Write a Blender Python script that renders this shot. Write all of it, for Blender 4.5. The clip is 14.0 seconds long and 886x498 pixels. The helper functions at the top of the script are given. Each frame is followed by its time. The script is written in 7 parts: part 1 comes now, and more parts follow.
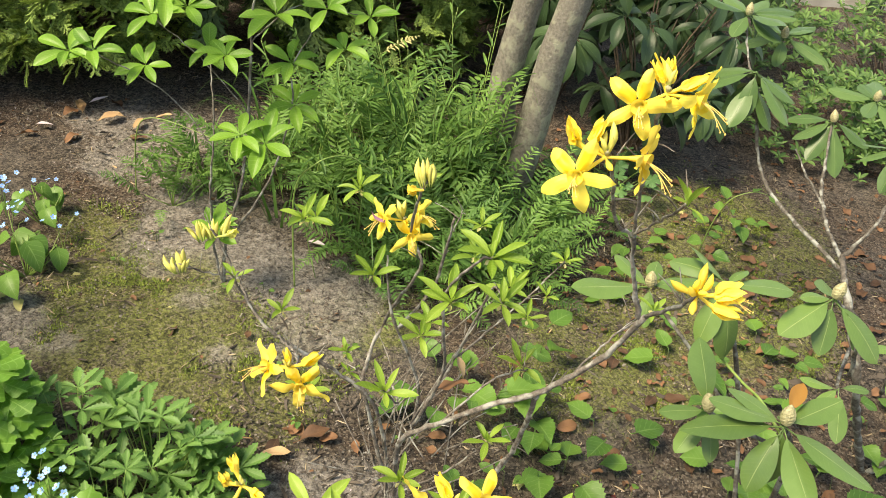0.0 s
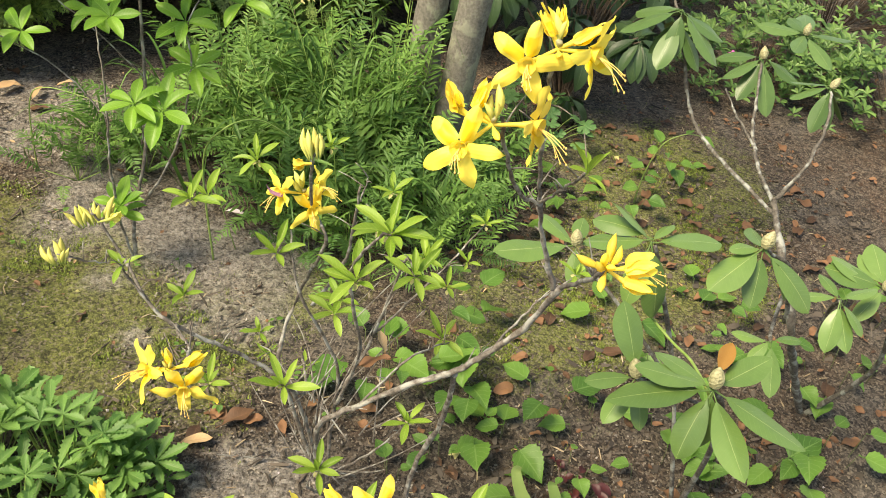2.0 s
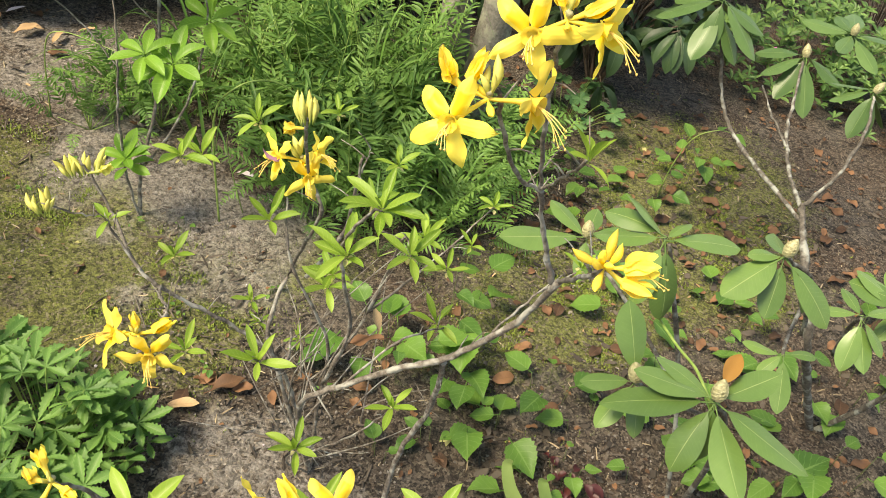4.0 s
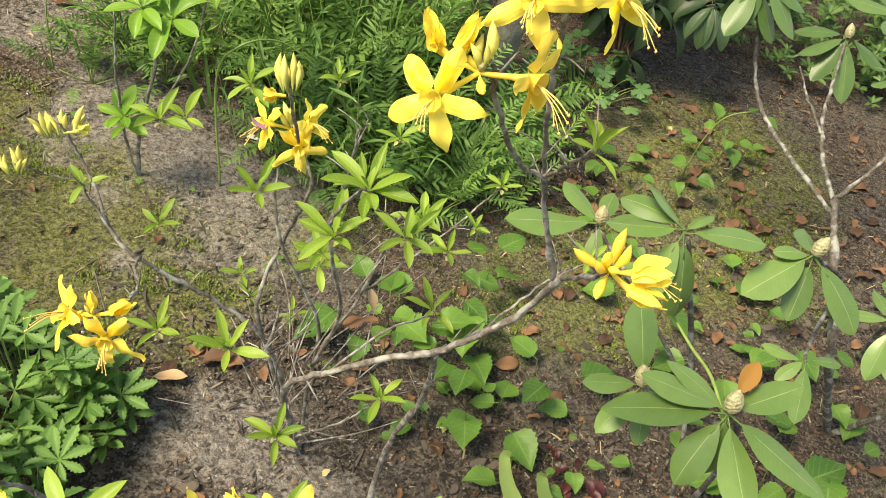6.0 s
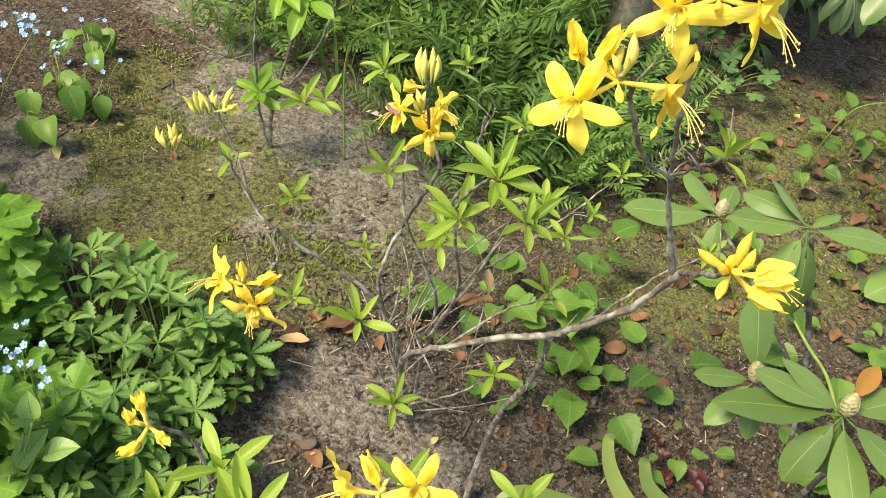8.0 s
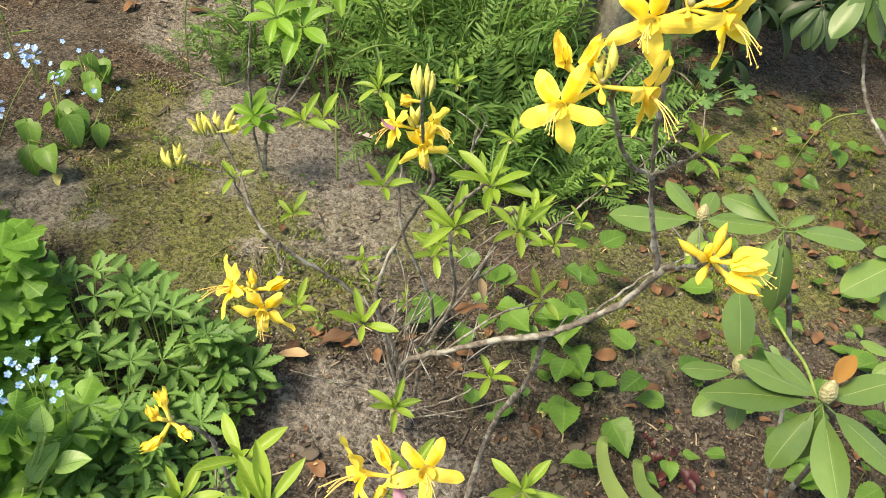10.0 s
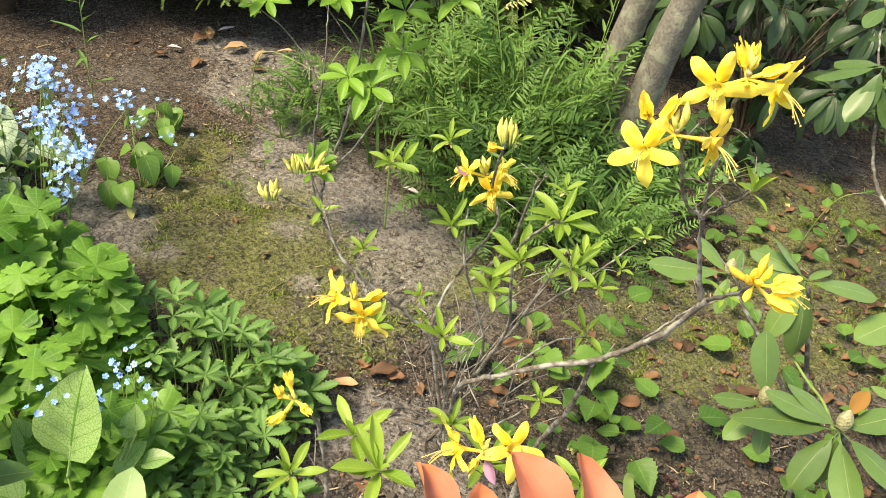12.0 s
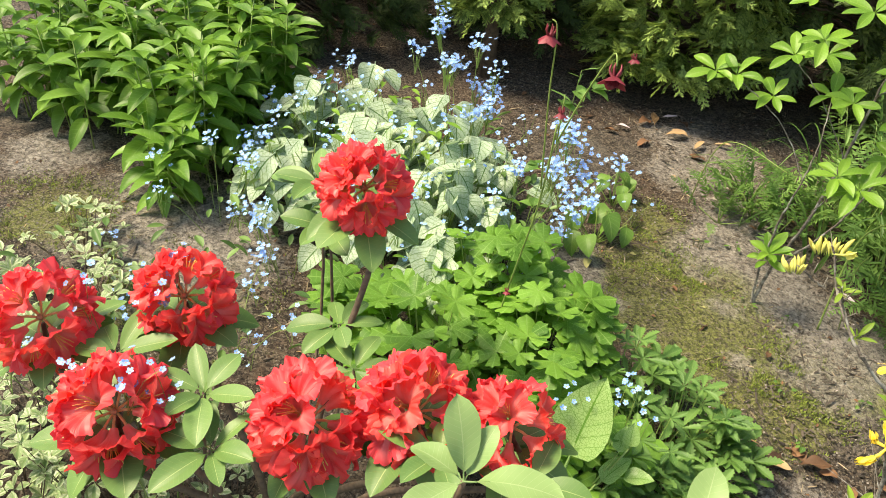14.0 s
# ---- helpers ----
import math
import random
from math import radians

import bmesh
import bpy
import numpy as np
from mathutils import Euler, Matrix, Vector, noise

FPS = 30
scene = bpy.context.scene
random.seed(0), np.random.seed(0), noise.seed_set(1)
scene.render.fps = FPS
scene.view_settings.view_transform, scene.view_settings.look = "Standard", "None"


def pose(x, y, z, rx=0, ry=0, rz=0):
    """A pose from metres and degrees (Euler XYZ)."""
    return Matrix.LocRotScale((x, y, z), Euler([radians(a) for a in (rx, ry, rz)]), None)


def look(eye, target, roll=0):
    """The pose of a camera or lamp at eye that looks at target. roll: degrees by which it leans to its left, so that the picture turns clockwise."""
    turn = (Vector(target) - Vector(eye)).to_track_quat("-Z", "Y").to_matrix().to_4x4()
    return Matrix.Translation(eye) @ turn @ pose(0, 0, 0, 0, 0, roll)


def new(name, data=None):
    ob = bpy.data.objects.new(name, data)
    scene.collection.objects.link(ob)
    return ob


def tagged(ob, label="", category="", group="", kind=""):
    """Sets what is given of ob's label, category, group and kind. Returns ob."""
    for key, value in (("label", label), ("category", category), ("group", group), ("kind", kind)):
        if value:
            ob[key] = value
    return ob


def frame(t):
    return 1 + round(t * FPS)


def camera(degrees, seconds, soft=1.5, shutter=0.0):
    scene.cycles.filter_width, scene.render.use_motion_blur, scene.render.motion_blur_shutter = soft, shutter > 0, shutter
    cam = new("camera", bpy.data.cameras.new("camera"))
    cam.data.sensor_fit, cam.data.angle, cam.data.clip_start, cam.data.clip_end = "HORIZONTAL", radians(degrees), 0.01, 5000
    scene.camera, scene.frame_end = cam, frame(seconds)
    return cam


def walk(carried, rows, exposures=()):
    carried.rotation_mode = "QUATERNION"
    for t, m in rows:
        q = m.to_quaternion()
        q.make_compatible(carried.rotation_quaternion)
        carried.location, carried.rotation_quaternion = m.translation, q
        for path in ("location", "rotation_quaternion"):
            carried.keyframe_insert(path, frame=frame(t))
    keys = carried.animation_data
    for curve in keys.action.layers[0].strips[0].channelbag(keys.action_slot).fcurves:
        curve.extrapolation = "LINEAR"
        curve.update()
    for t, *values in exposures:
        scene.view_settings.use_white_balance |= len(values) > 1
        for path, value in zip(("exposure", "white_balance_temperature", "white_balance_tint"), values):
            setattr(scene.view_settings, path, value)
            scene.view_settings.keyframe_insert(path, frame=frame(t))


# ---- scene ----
cam = camera(56.8, 14.0, soft=0.7)
PATH = [
    (0, (0.09, 0.085, 1.401), (0.106, 1.749, 0.29), 5.0),
    (0.5, (0.123, 0.155, 1.395), (0.195, 1.806, 0.269), 4.8),
    (1, (0.158, 0.195, 1.386), (0.254, 1.823, 0.227), 3.7),
    (1.5, (0.16, 0.198, 1.376), (0.288, 1.8, 0.185), 4.1),
    (2, (0.163, 0.186, 1.38), (0.298, 1.775, 0.174), 4.3),
    (2.2, (0.15, 0.182, 1.389), (0.293, 1.759, 0.168), 4.4),
    (4.3, (0.208, 0.262, 1.344), (0.274, 1.815, 0.085), 8.2),
    (4.5, (0.208, 0.277, 1.343), (0.267, 1.826, 0.079), 8.5),
    (5, (0.217, 0.301, 1.331), (0.257, 1.841, 0.056), 9.5),
    (5.5, (0.248, 0.327, 1.332), (0.293, 1.851, 0.037), 9.7),
    (6, (0.237, 0.328, 1.309), (0.275, 1.83, -0.01), 9.4),
    (6.5, (0.197, 0.309, 1.296), (0.186, 1.778, -0.062), 8.6),
    (7, (0.178, 0.267, 1.294), (0.039, 1.689, -0.105), 6.6),
    (7.5, (0.191, 0.272, 1.33), (0.011, 1.677, -0.082), 6.4),
    (8, (0.214, 0.301, 1.349), (0.013, 1.723, -0.044), 5.8),
    (8.2, (0.224, 0.305, 1.353), (0.021, 1.734, -0.032), 5.1),
    (10.3, (0.206, 0.201, 1.369), (0.022, 1.679, 0.034), 5.0),
    (10.5, (0.19, 0.164, 1.367), (0.0, 1.648, 0.04), 5.0),
    (11, (0.131, 0.089, 1.392), (-0.063, 1.587, 0.081), 7.3),
    (11.5, (0.132, 0.064, 1.409), (-0.08, 1.588, 0.132), 7.6),
    (12, (0.14, 0.055, 1.422), (-0.08, 1.629, 0.208), 7.4),
    (12.5, (0.103, 0.012, 1.429), (-0.183, 1.624, 0.281), 8.2),
    (12.7, (0.055, -0.052, 1.441), (-0.324, 1.572, 0.338), 8.1),
    (13, (0.007, -0.082, 1.437), (-0.501, 1.516, 0.347), 8.0),
    (13.5, (-0.101, -0.18, 1.427), (-0.784, 1.356, 0.344), 6.6),
    (14, (-0.181, -0.304, 1.425), (-1.09, 1.099, 0.328), 5.7),
]
walk(cam, [(t, look(eye, target, roll)) for t, eye, target, roll in PATH], exposures=[(0, 1.45, 8600, 10), (8, 1.4, 8600, 10), (11.5, 1.48, 8600, 10), (12.7, 1.60, 8600, 10), (14, 1.50, 8600, 10)])


# ---- daylight ----
world = bpy.data.worlds.new("sky")
scene.world = world
world.use_nodes = True
wn = world.node_tree
sky = wn.nodes.new("ShaderNodeTexSky")
sky.sky_type, sky.sun_disc = "NISHITA", False
SUN_EL, SUN_AZ = 58, 238          # degrees; azimuth counted from +y clockwise
sky.sun_elevation, sky.sun_rotation = radians(SUN_EL), radians(SUN_AZ)
wn.links.new(sky.outputs[0], wn.nodes["Background"].inputs[0])
wn.nodes["Background"].inputs[1].default_value = 0.107
sun_data = bpy.data.lights.new("sun", "SUN")
sun_data.energy, sun_data.angle, sun_data.color = 2.75, radians(20), (1.0, 0.95, 0.86)
sun = new("sun", sun_data)
sd = Vector((math.sin(radians(SUN_AZ)) * math.cos(radians(SUN_EL)), math.cos(radians(SUN_AZ)) * math.cos(radians(SUN_EL)), math.sin(radians(SUN_EL))))
sun.matrix_world = look(sd * 20, (0, 0, 0))

# ---- materials ----
def mat_base(name):
    m = bpy.data.materials.new(name)
    m.use_nodes = True
    nt = m.node_tree
    return m, nt, nt.nodes["Principled BSDF"], nt.nodes["Material Output"]


def node(nt, kind, **sets):
    n = nt.nodes.new(kind)
    for k, v in sets.items():
        if k == "operation":
            n.operation = v
        elif k == "blend_type":
            n.blend_type = v
        elif k == "data_type":
            n.data_type = v
        else:
            n.inputs[k].default_value = v
    return n


def math_node(nt, op, a, b=None):
    n = nt.nodes.new("ShaderNodeMath")
    n.operation = op
    for i, v in enumerate((a, b)):
        if v is None:
            continue
        if isinstance(v, (int, float)):
            n.inputs[i].default_value = v
        else:
            nt.links.new(v, n.inputs[i])
    return n.outputs[0]


def ramp(nt, fac, stops):
    n = nt.nodes.new("ShaderNodeValToRGB")
    el = n.color_ramp.elements
    while len(el) < len(stops):
        el.new(0.5)
    for e, (p, c) in zip(el, stops):
        e.position, e.color = p, (*c, 1) if len(c) == 3 else c
    nt.links.new(fac, n.inputs[0])
    return n.outputs[0]


def mixc(nt, fac, a, b, blend="MIX"):
    n = nt.nodes.new("ShaderNodeMix")
    n.data_type, n.blend_type = "RGBA", blend
    for i, v in ((0, fac), (6, a), (7, b)):
        if isinstance(v, (int, float)):
            n.inputs[i].default_value = v
        elif isinstance(v, tuple):
            n.inputs[i].default_value = (*v, 1)
        else:
            nt.links.new(v, n.inputs[i])
    return n.outputs[2]


def noise_tex(nt, scale, detail=3, coord=None, rough=0.55):
    n = node(nt, "ShaderNodeTexNoise", Scale=scale, Detail=detail, Roughness=rough)
    if coord is None:
        coord = nt.nodes.new("ShaderNodeTexCoord").outputs["Object"]
    nt.links.new(coord, n.inputs["Vector"])
    return n.outputs["Fac"]


def bump(nt, bsdf, height, strength, dist=0.002):
    b = node(nt, "ShaderNodeBump", Strength=strength, Distance=dist)
    nt.links.new(height, b.inputs["Height"])
    nt.links.new(b.outputs[0], bsdf.inputs["Normal"])


def leaf_mat(name, dark, light, vein=None, veins=9, slant=1.3, rough=0.42, thin=0.3, vein_w=0.10, vein_amt=0.5, spread=0.35, grain=60, back=None, blotch=None, side_amt=0.55):
    """A leaf's skin: midrib and side veins along the UV map, mottling, and light passing through."""
    m, nt, bsdf, out = mat_base(name)
    uv = nt.nodes.new("ShaderNodeUVMap").outputs[0]
    sep = nt.nodes.new("ShaderNodeSeparateXYZ")
    nt.links.new(uv, sep.inputs[0])
    u, v = sep.outputs[0], sep.outputs[1]
    cen = nt.nodes.new("ShaderNodeMath")
    cen.operation = "MULTIPLY_ADD"
    nt.links.new(u, cen.inputs[0])
    cen.inputs[1].default_value, cen.inputs[2].default_value = 2.0, -1.0
    du = math_node(nt, "ABSOLUTE", cen.outputs[0])
    rib = math_node(nt, "LESS_THAN", du, vein_w * 0.6)
    saw = math_node(nt, "FRACT", math_node(nt, "SUBTRACT", math_node(nt, "MULTIPLY", v, float(veins)), math_node(nt, "MULTIPLY", du, slant)))
    tri = math_node(nt, "ABSOLUTE", math_node(nt, "SUBTRACT", saw, 0.5))
    side = math_node(nt, "LESS_THAN", tri, vein_w * 0.7)
    net = math_node(nt, "MAXIMUM", rib, math_node(nt, "MULTIPLY", side, side_amt))
    info = nt.nodes.new("ShaderNodeObjectInfo").outputs["Random"]
    geo = nt.nodes.new("ShaderNodeNewGeometry").outputs["Random Per Island"]
    rnd = math_node(nt, "FRACT", math_node(nt, "ADD", info, geo))
    n1 = noise_tex(nt, grain, 3)
    n2 = noise_tex(nt, grain * 0.2, 2)
    blend = math_node(nt, "ADD", math_node(nt, "MULTIPLY", n1, 0.35), math_node(nt, "ADD", math_node(nt, "MULTIPLY", n2, 0.35), math_node(nt, "MULTIPLY", math_node(nt, "SUBTRACT", rnd, 0.35), spread * 2)))
    col = mixc(nt, blend, dark, light)
    if blotch:
        vor = node(nt, "ShaderNodeTexVoronoi", Scale=grain * 3.2)
        vor.feature = "DISTANCE_TO_EDGE"
        nt.links.new(nt.nodes.new("ShaderNodeTexCoord").outputs["Object"], vor.inputs["Vector"])
        cell = ramp(nt, vor.outputs["Distance"], [(0.0, (0.25, 0.25, 0.25)), (0.10, (1, 1, 1))])
        amt = math_node(nt, "MULTIPLY", math_node(nt, "MULTIPLY", cell, math_node(nt, "SUBTRACT", 1.0, net)), ramp(nt, n2, [(0.25, (0.3, 0.3, 0.3)), (0.42, (1, 1, 1))]))
        col = mixc(nt, amt, col, blotch)
    if vein:
        col = mixc(nt, math_node(nt, "MULTIPLY", net, vein_amt), col, vein)
    nt.links.new(col, bsdf.inputs["Base Color"])
    bsdf.inputs["Roughness"].default_value = rough
    hh = math_node(nt, "SUBTRACT", math_node(nt, "MULTIPLY", n1, 0.4), math_node(nt, "MULTIPLY", net, 0.6))
    bump(nt, bsdf, hh, 0.5, 0.0015)
    bsdf.inputs["Specular IOR Level"].default_value = 0.35
    tr = nt.nodes.new("ShaderNodeBsdfTranslucent")
    nt.links.new(mixc(nt, 0.35, col, back or tuple(min(1, c * 1.3) for c in light)), tr.inputs["Color"])
    mix = node(nt, "ShaderNodeMixShader", Fac=thin)
    nt.links.new(bsdf.outputs[0], mix.inputs[1])
    nt.links.new(tr.outputs[0], mix.inputs[2])
    nt.links.new(mix.outputs[0], out.inputs[0])
    return m


def bark_mat(name, dark, light, lichen=None, scale=40, amt=0.4):
    m, nt, bsdf, out = mat_base(name)
    n1, n2 = noise_tex(nt, scale, 5), noise_tex(nt, scale * 0.22, 3)
    col = mixc(nt, ramp(nt, n1, [(0.3, (0, 0, 0)), (0.7, (1, 1, 1))]), dark, light)
    if lichen:
        col = mixc(nt, math_node(nt, "MULTIPLY", ramp(nt, n2, [(0.55 - amt * 0.2, (0, 0, 0)), (0.62, (1, 1, 1))]), 0.8), col, lichen)
    nt.links.new(col, bsdf.inputs["Base Color"])
    bsdf.inputs["Roughness"].default_value = 0.85
    bump(nt, bsdf, math_node(nt, "ADD", n1, n2), 0.8, 0.004)
    return m


def petal_mat(name, edge, throat, blot=None, thin=0.3, rough=0.5, veins=0.4, streak=None, tip=None):
    """Petal: the colour changes along the UV map from throat (v = 0) to edge (v = 1)."""
    m, nt, bsdf, out = mat_base(name)
    uv = nt.nodes.new("ShaderNodeUVMap").outputs[0]
    sep = nt.nodes.new("ShaderNodeSeparateXYZ")
    nt.links.new(uv, sep.inputs[0])
    n1 = noise_tex(nt, 90, 3)
    v = math_node(nt, "ADD", sep.outputs[1], math_node(nt, "MULTIPLY", math_node(nt, "SUBTRACT", n1, 0.5), 0.25))
    col = ramp(nt, v, [(0.0, throat), (0.55, edge), (1.0, tuple(min(1, c * 1.06) for c in edge))])
    if blot:
        col = mixc(nt, ramp(nt, sep.outputs[0], [(0.60, (0, 0, 0)), (0.88, (0.9, 0.9, 0.9))]), col, blot)
    if streak:
        mid = ramp(nt, math_node(nt, "ADD", sep.outputs[0], math_node(nt, "MULTIPLY", math_node(nt, "SUBTRACT", n1, 0.5), 0.3)), [(0.55, (0, 0, 0)), (0.95, (1, 1, 1))])
        col = mixc(nt, math_node(nt, "MULTIPLY", mid, ramp(nt, v, [(0.45, (0.75, 0.75, 0.75)), (0.98, (0, 0, 0))])), col, streak)
    if tip:
        n5 = noise_tex(nt, 35, 3)
        col = mixc(nt, ramp(nt, math_node(nt, "ADD", sep.outputs[1], math_node(nt, "MULTIPLY", math_node(nt, "SUBTRACT", n5, 0.5), 1.1)), [(0.60, (0, 0, 0)), (1.0, (0.9, 0.9, 0.9))]), col, tip)
    info = nt.nodes.new("ShaderNodeObjectInfo").outputs["Random"]
    hsv = node(nt, "ShaderNodeHueSaturation", Saturation=1.0)
    nt.links.new(math_node(nt, "ADD", math_node(nt, "MULTIPLY", info, 0.2), 0.9), hsv.inputs["Value"])
    nt.links.new(math_node(nt, "ADD", math_node(nt, "MULTIPLY", info, 0.012), 0.494), hsv.inputs["Hue"])
    nt.links.new(col, hsv.inputs["Color"])
    col = hsv.outputs[0]
    nt.links.new(col, bsdf.inputs["Base Color"])
    bsdf.inputs["Roughness"].default_value = rough
    bsdf.inputs["Specular IOR Level"].default_value = 0.25
    crease = math_node(nt, "SINE", math_node(nt, "MULTIPLY", sep.outputs[0], 60.0))
    bump(nt, bsdf, math_node(nt, "ADD", n1, math_node(nt, "MULTIPLY", crease, veins)), 0.5, 0.001)
    tr = nt.nodes.new("ShaderNodeBsdfTranslucent")
    nt.links.new(col, tr.inputs["Color"])
    mix = node(nt, "ShaderNodeMixShader", Fac=thin)
    nt.links.new(bsdf.outputs[0], mix.inputs[1])
    nt.links.new(tr.outputs[0], mix.inputs[2])
    nt.links.new(mix.outputs[0], out.inputs[0])
    return m


def ground_mat():
    m, nt, bsdf, out = mat_base("garden_soil")
    n1, n2, n3 = noise_tex(nt, 260, 5, rough=0.7), noise_tex(nt, 60, 8, rough=0.8), noise_tex(nt, 7, 6, rough=0.7)
    at = nt.nodes.new("ShaderNodeAttribute")
    at.attribute_name = "cover"
    sp = nt.nodes.new("ShaderNodeSeparateColor")
    nt.links.new(at.outputs["Color"], sp.inputs[0])
    grains = []
    for sc in (95, 210):
        vor = node(nt, "ShaderNodeTexVoronoi", Scale=float(sc))
        nt.links.new(nt.nodes.new("ShaderNodeTexCoord").outputs["Object"], vor.inputs["Vector"])
        gs = nt.nodes.new("ShaderNodeSeparateColor")
        nt.links.new(vor.outputs["Color"], gs.inputs[0])
        grains.append((gs.outputs[0], gs.outputs[1], vor.outputs["Distance"]))
    mottle = math_node(nt, "MULTIPLY", math_node(nt, "ADD", grains[0][0], grains[1][0]), 0.5)
    fleck = ramp(nt, grains[1][1], [(0.82, (0, 0, 0)), (0.9, (1, 1, 1))])
    soil = mixc(nt, ramp(nt, n2, [(0.38, (0, 0, 0)), (0.62, (1, 1, 1))]), (0.022, 0.018, 0.014), (0.105, 0.088, 0.070))
    soil = mixc(nt, ramp(nt, n1, [(0.50, (0, 0, 0)), (0.68, (0.8, 0.8, 0.8))]), soil, (0.20, 0.172, 0.142))
    soil = mixc(nt, ramp(nt, mottle, [(0.25, (0, 0, 0)), (0.8, (1, 1, 1))]), mixc(nt, 0.6, soil, (0.026, 0.020, 0.015)), mixc(nt, 0.4, soil, (0.15, 0.122, 0.092)))
    n6 = noise_tex(nt, 3.2, 5, rough=0.65)
    soil = mixc(nt, ramp(nt, n6, [(0.46, (0, 0, 0)), (0.62, (0.38, 0.38, 0.38))]), soil, mixc(nt, n1, (0.050, 0.026, 0.014), (0.16, 0.088, 0.048)))
    soil = mixc(nt, ramp(nt, n6, [(0.34, (0.6, 0.6, 0.6)), (0.47, (0, 0, 0))]), soil, mixc(nt, n1, (0.045, 0.041, 0.036), (0.24, 0.225, 0.20)))
    # pale tone for dusty soil, also used to paint sun flecks
    dust_and_fleck = mixc(nt, ramp(nt, n2, [(0.36, (0, 0, 0)), (0.6, (1, 1, 1))]), (0.115, 0.106, 0.094), (0.375, 0.358, 0.328))
    rag = math_node(nt, "ADD", sp.outputs[1], math_node(nt, "ADD", math_node(nt, "MULTIPLY", math_node(nt, "SUBTRACT", n3, 0.5), 1.6), math_node(nt, "MULTIPLY", math_node(nt, "SUBTRACT", n2, 0.5), 1.6)))
    col = mixc(nt, ramp(nt, rag, [(0.26, (0, 0, 0)), (0.62, (0.85, 0.85, 0.85))]), soil, dust_and_fleck)
    n4 = noise_tex(nt, 130, 4, rough=0.75)
    moss = mixc(nt, ramp(nt, n4, [(0.36, (0, 0, 0)), (0.64, (1, 1, 1))]), (0.070, 0.080, 0.026), (0.235, 0.275, 0.065))
    rag2 = math_node(nt, "ADD", sp.outputs[0], math_node(nt, "ADD", math_node(nt, "MULTIPLY", math_node(nt, "SUBTRACT", n3, 0.5), 1.8), math_node(nt, "MULTIPLY", math_node(nt, "SUBTRACT", n2, 0.5), 2.2)))
    col = mixc(nt, ramp(nt, rag2, [(0.38, (0, 0, 0)), (0.78, (0.85, 0.85, 0.85))]), col, moss)
    col = mixc(nt, ramp(nt, math_node(nt, "SUBTRACT", rag, math_node(nt, "MULTIPLY", sp.outputs[0], 0.15)), [(0.52, (0, 0, 0)), (0.9, (0.8, 0.8, 0.8))]), col, dust_and_fleck)
    shade = ramp(nt, mottle, [(0.15, (0.42, 0.41, 0.40)), (0.78, (1.45, 1.40, 1.35))])
    col = mixc(nt, 1.0, col, shade, "MULTIPLY")
    col = mixc(nt, math_node(nt, "MULTIPLY", fleck, 0.5), col, (0.33, 0.28, 0.21))
    nt.links.new(col, bsdf.inputs["Base Color"])
    bsdf.inputs["Roughness"].default_value = 0.95
    bump(nt, bsdf, math_node(nt, "ADD", math_node(nt, "ADD", math_node(nt, "MULTIPLY", n1, 0.6), n2), math_node(nt, "MULTIPLY", grains[0][0], 0.5)), 1.0, 0.014)
    return m


def plain_mat(name, a, b, scale=50, rough=0.7, thin=0.0, spread=0.0):
    m, nt, bsdf, out = mat_base(name)
    n1 = noise_tex(nt, scale, 4)
    fac = ramp(nt, n1, [(0.3, (0, 0, 0)), (0.7, (1, 1, 1))])
    if spread:
        geo = nt.nodes.new("ShaderNodeNewGeometry").outputs["Random Per Island"]
        inf = nt.nodes.new("ShaderNodeObjectInfo").outputs["Random"]
        fac = math_node(nt, "ADD", math_node(nt, "MULTIPLY", n1, 1 - spread), math_node(nt, "MULTIPLY", math_node(nt, "FRACT", math_node(nt, "ADD", geo, inf)), spread))
    col = mixc(nt, fac, a, b)
    nt.links.new(col, bsdf.inputs["Base Color"])
    bsdf.inputs["Roughness"].default_value = rough
    bump(nt, bsdf, n1, 0.4, 0.002)
    if thin:
        tr = nt.nodes.new("ShaderNodeBsdfTranslucent")
        nt.links.new(col, tr.inputs["Color"])
        mix = node(nt, "ShaderNodeMixShader", Fac=thin)
        nt.links.new(bsdf.outputs[0], mix.inputs[1])
        nt.links.new(tr.outputs[0], mix.inputs[2])
        nt.links.new(mix.outputs[0], out.inputs[0])
    return m


M_SOIL = ground_mat()
M_AZALEA = leaf_mat("azalea_leaf", (0.13, 0.25, 0.026), (0.33, 0.485, 0.075), (0.38, 0.50, 0.12), 8, 1.6, 0.45, 0.35)
M_SHRUB = leaf_mat("shrub_leaf", (0.08, 0.21, 0.022), (0.25, 0.46, 0.06), (0.30, 0.48, 0.12), 9, 1.5, 0.42, 0.35)
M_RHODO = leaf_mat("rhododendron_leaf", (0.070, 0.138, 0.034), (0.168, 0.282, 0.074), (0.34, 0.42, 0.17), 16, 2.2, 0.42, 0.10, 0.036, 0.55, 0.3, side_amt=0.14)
# the same leaf made darker: shade on the rear tufts is put into its colour
M_RHODO_SHADE = leaf_mat("shaded_rhododendron_leaf", (0.046, 0.098, 0.030), (0.110, 0.195, 0.058), (0.22, 0.30, 0.12), 16, 2.2, 0.38, 0.08, 0.04, 0.5, 0.3, side_amt=0.15)
# darkest copy of the leaf; background shade is part of this colour
M_RHODO_DARK = leaf_mat("deep_shade_rhododendron_leaf", (0.028, 0.060, 0.026), (0.075, 0.14, 0.055), (0.13, 0.20, 0.09), 16, 2.2, 0.40, 0.08, 0.05, 0.4, 0.3, side_amt=0.2)
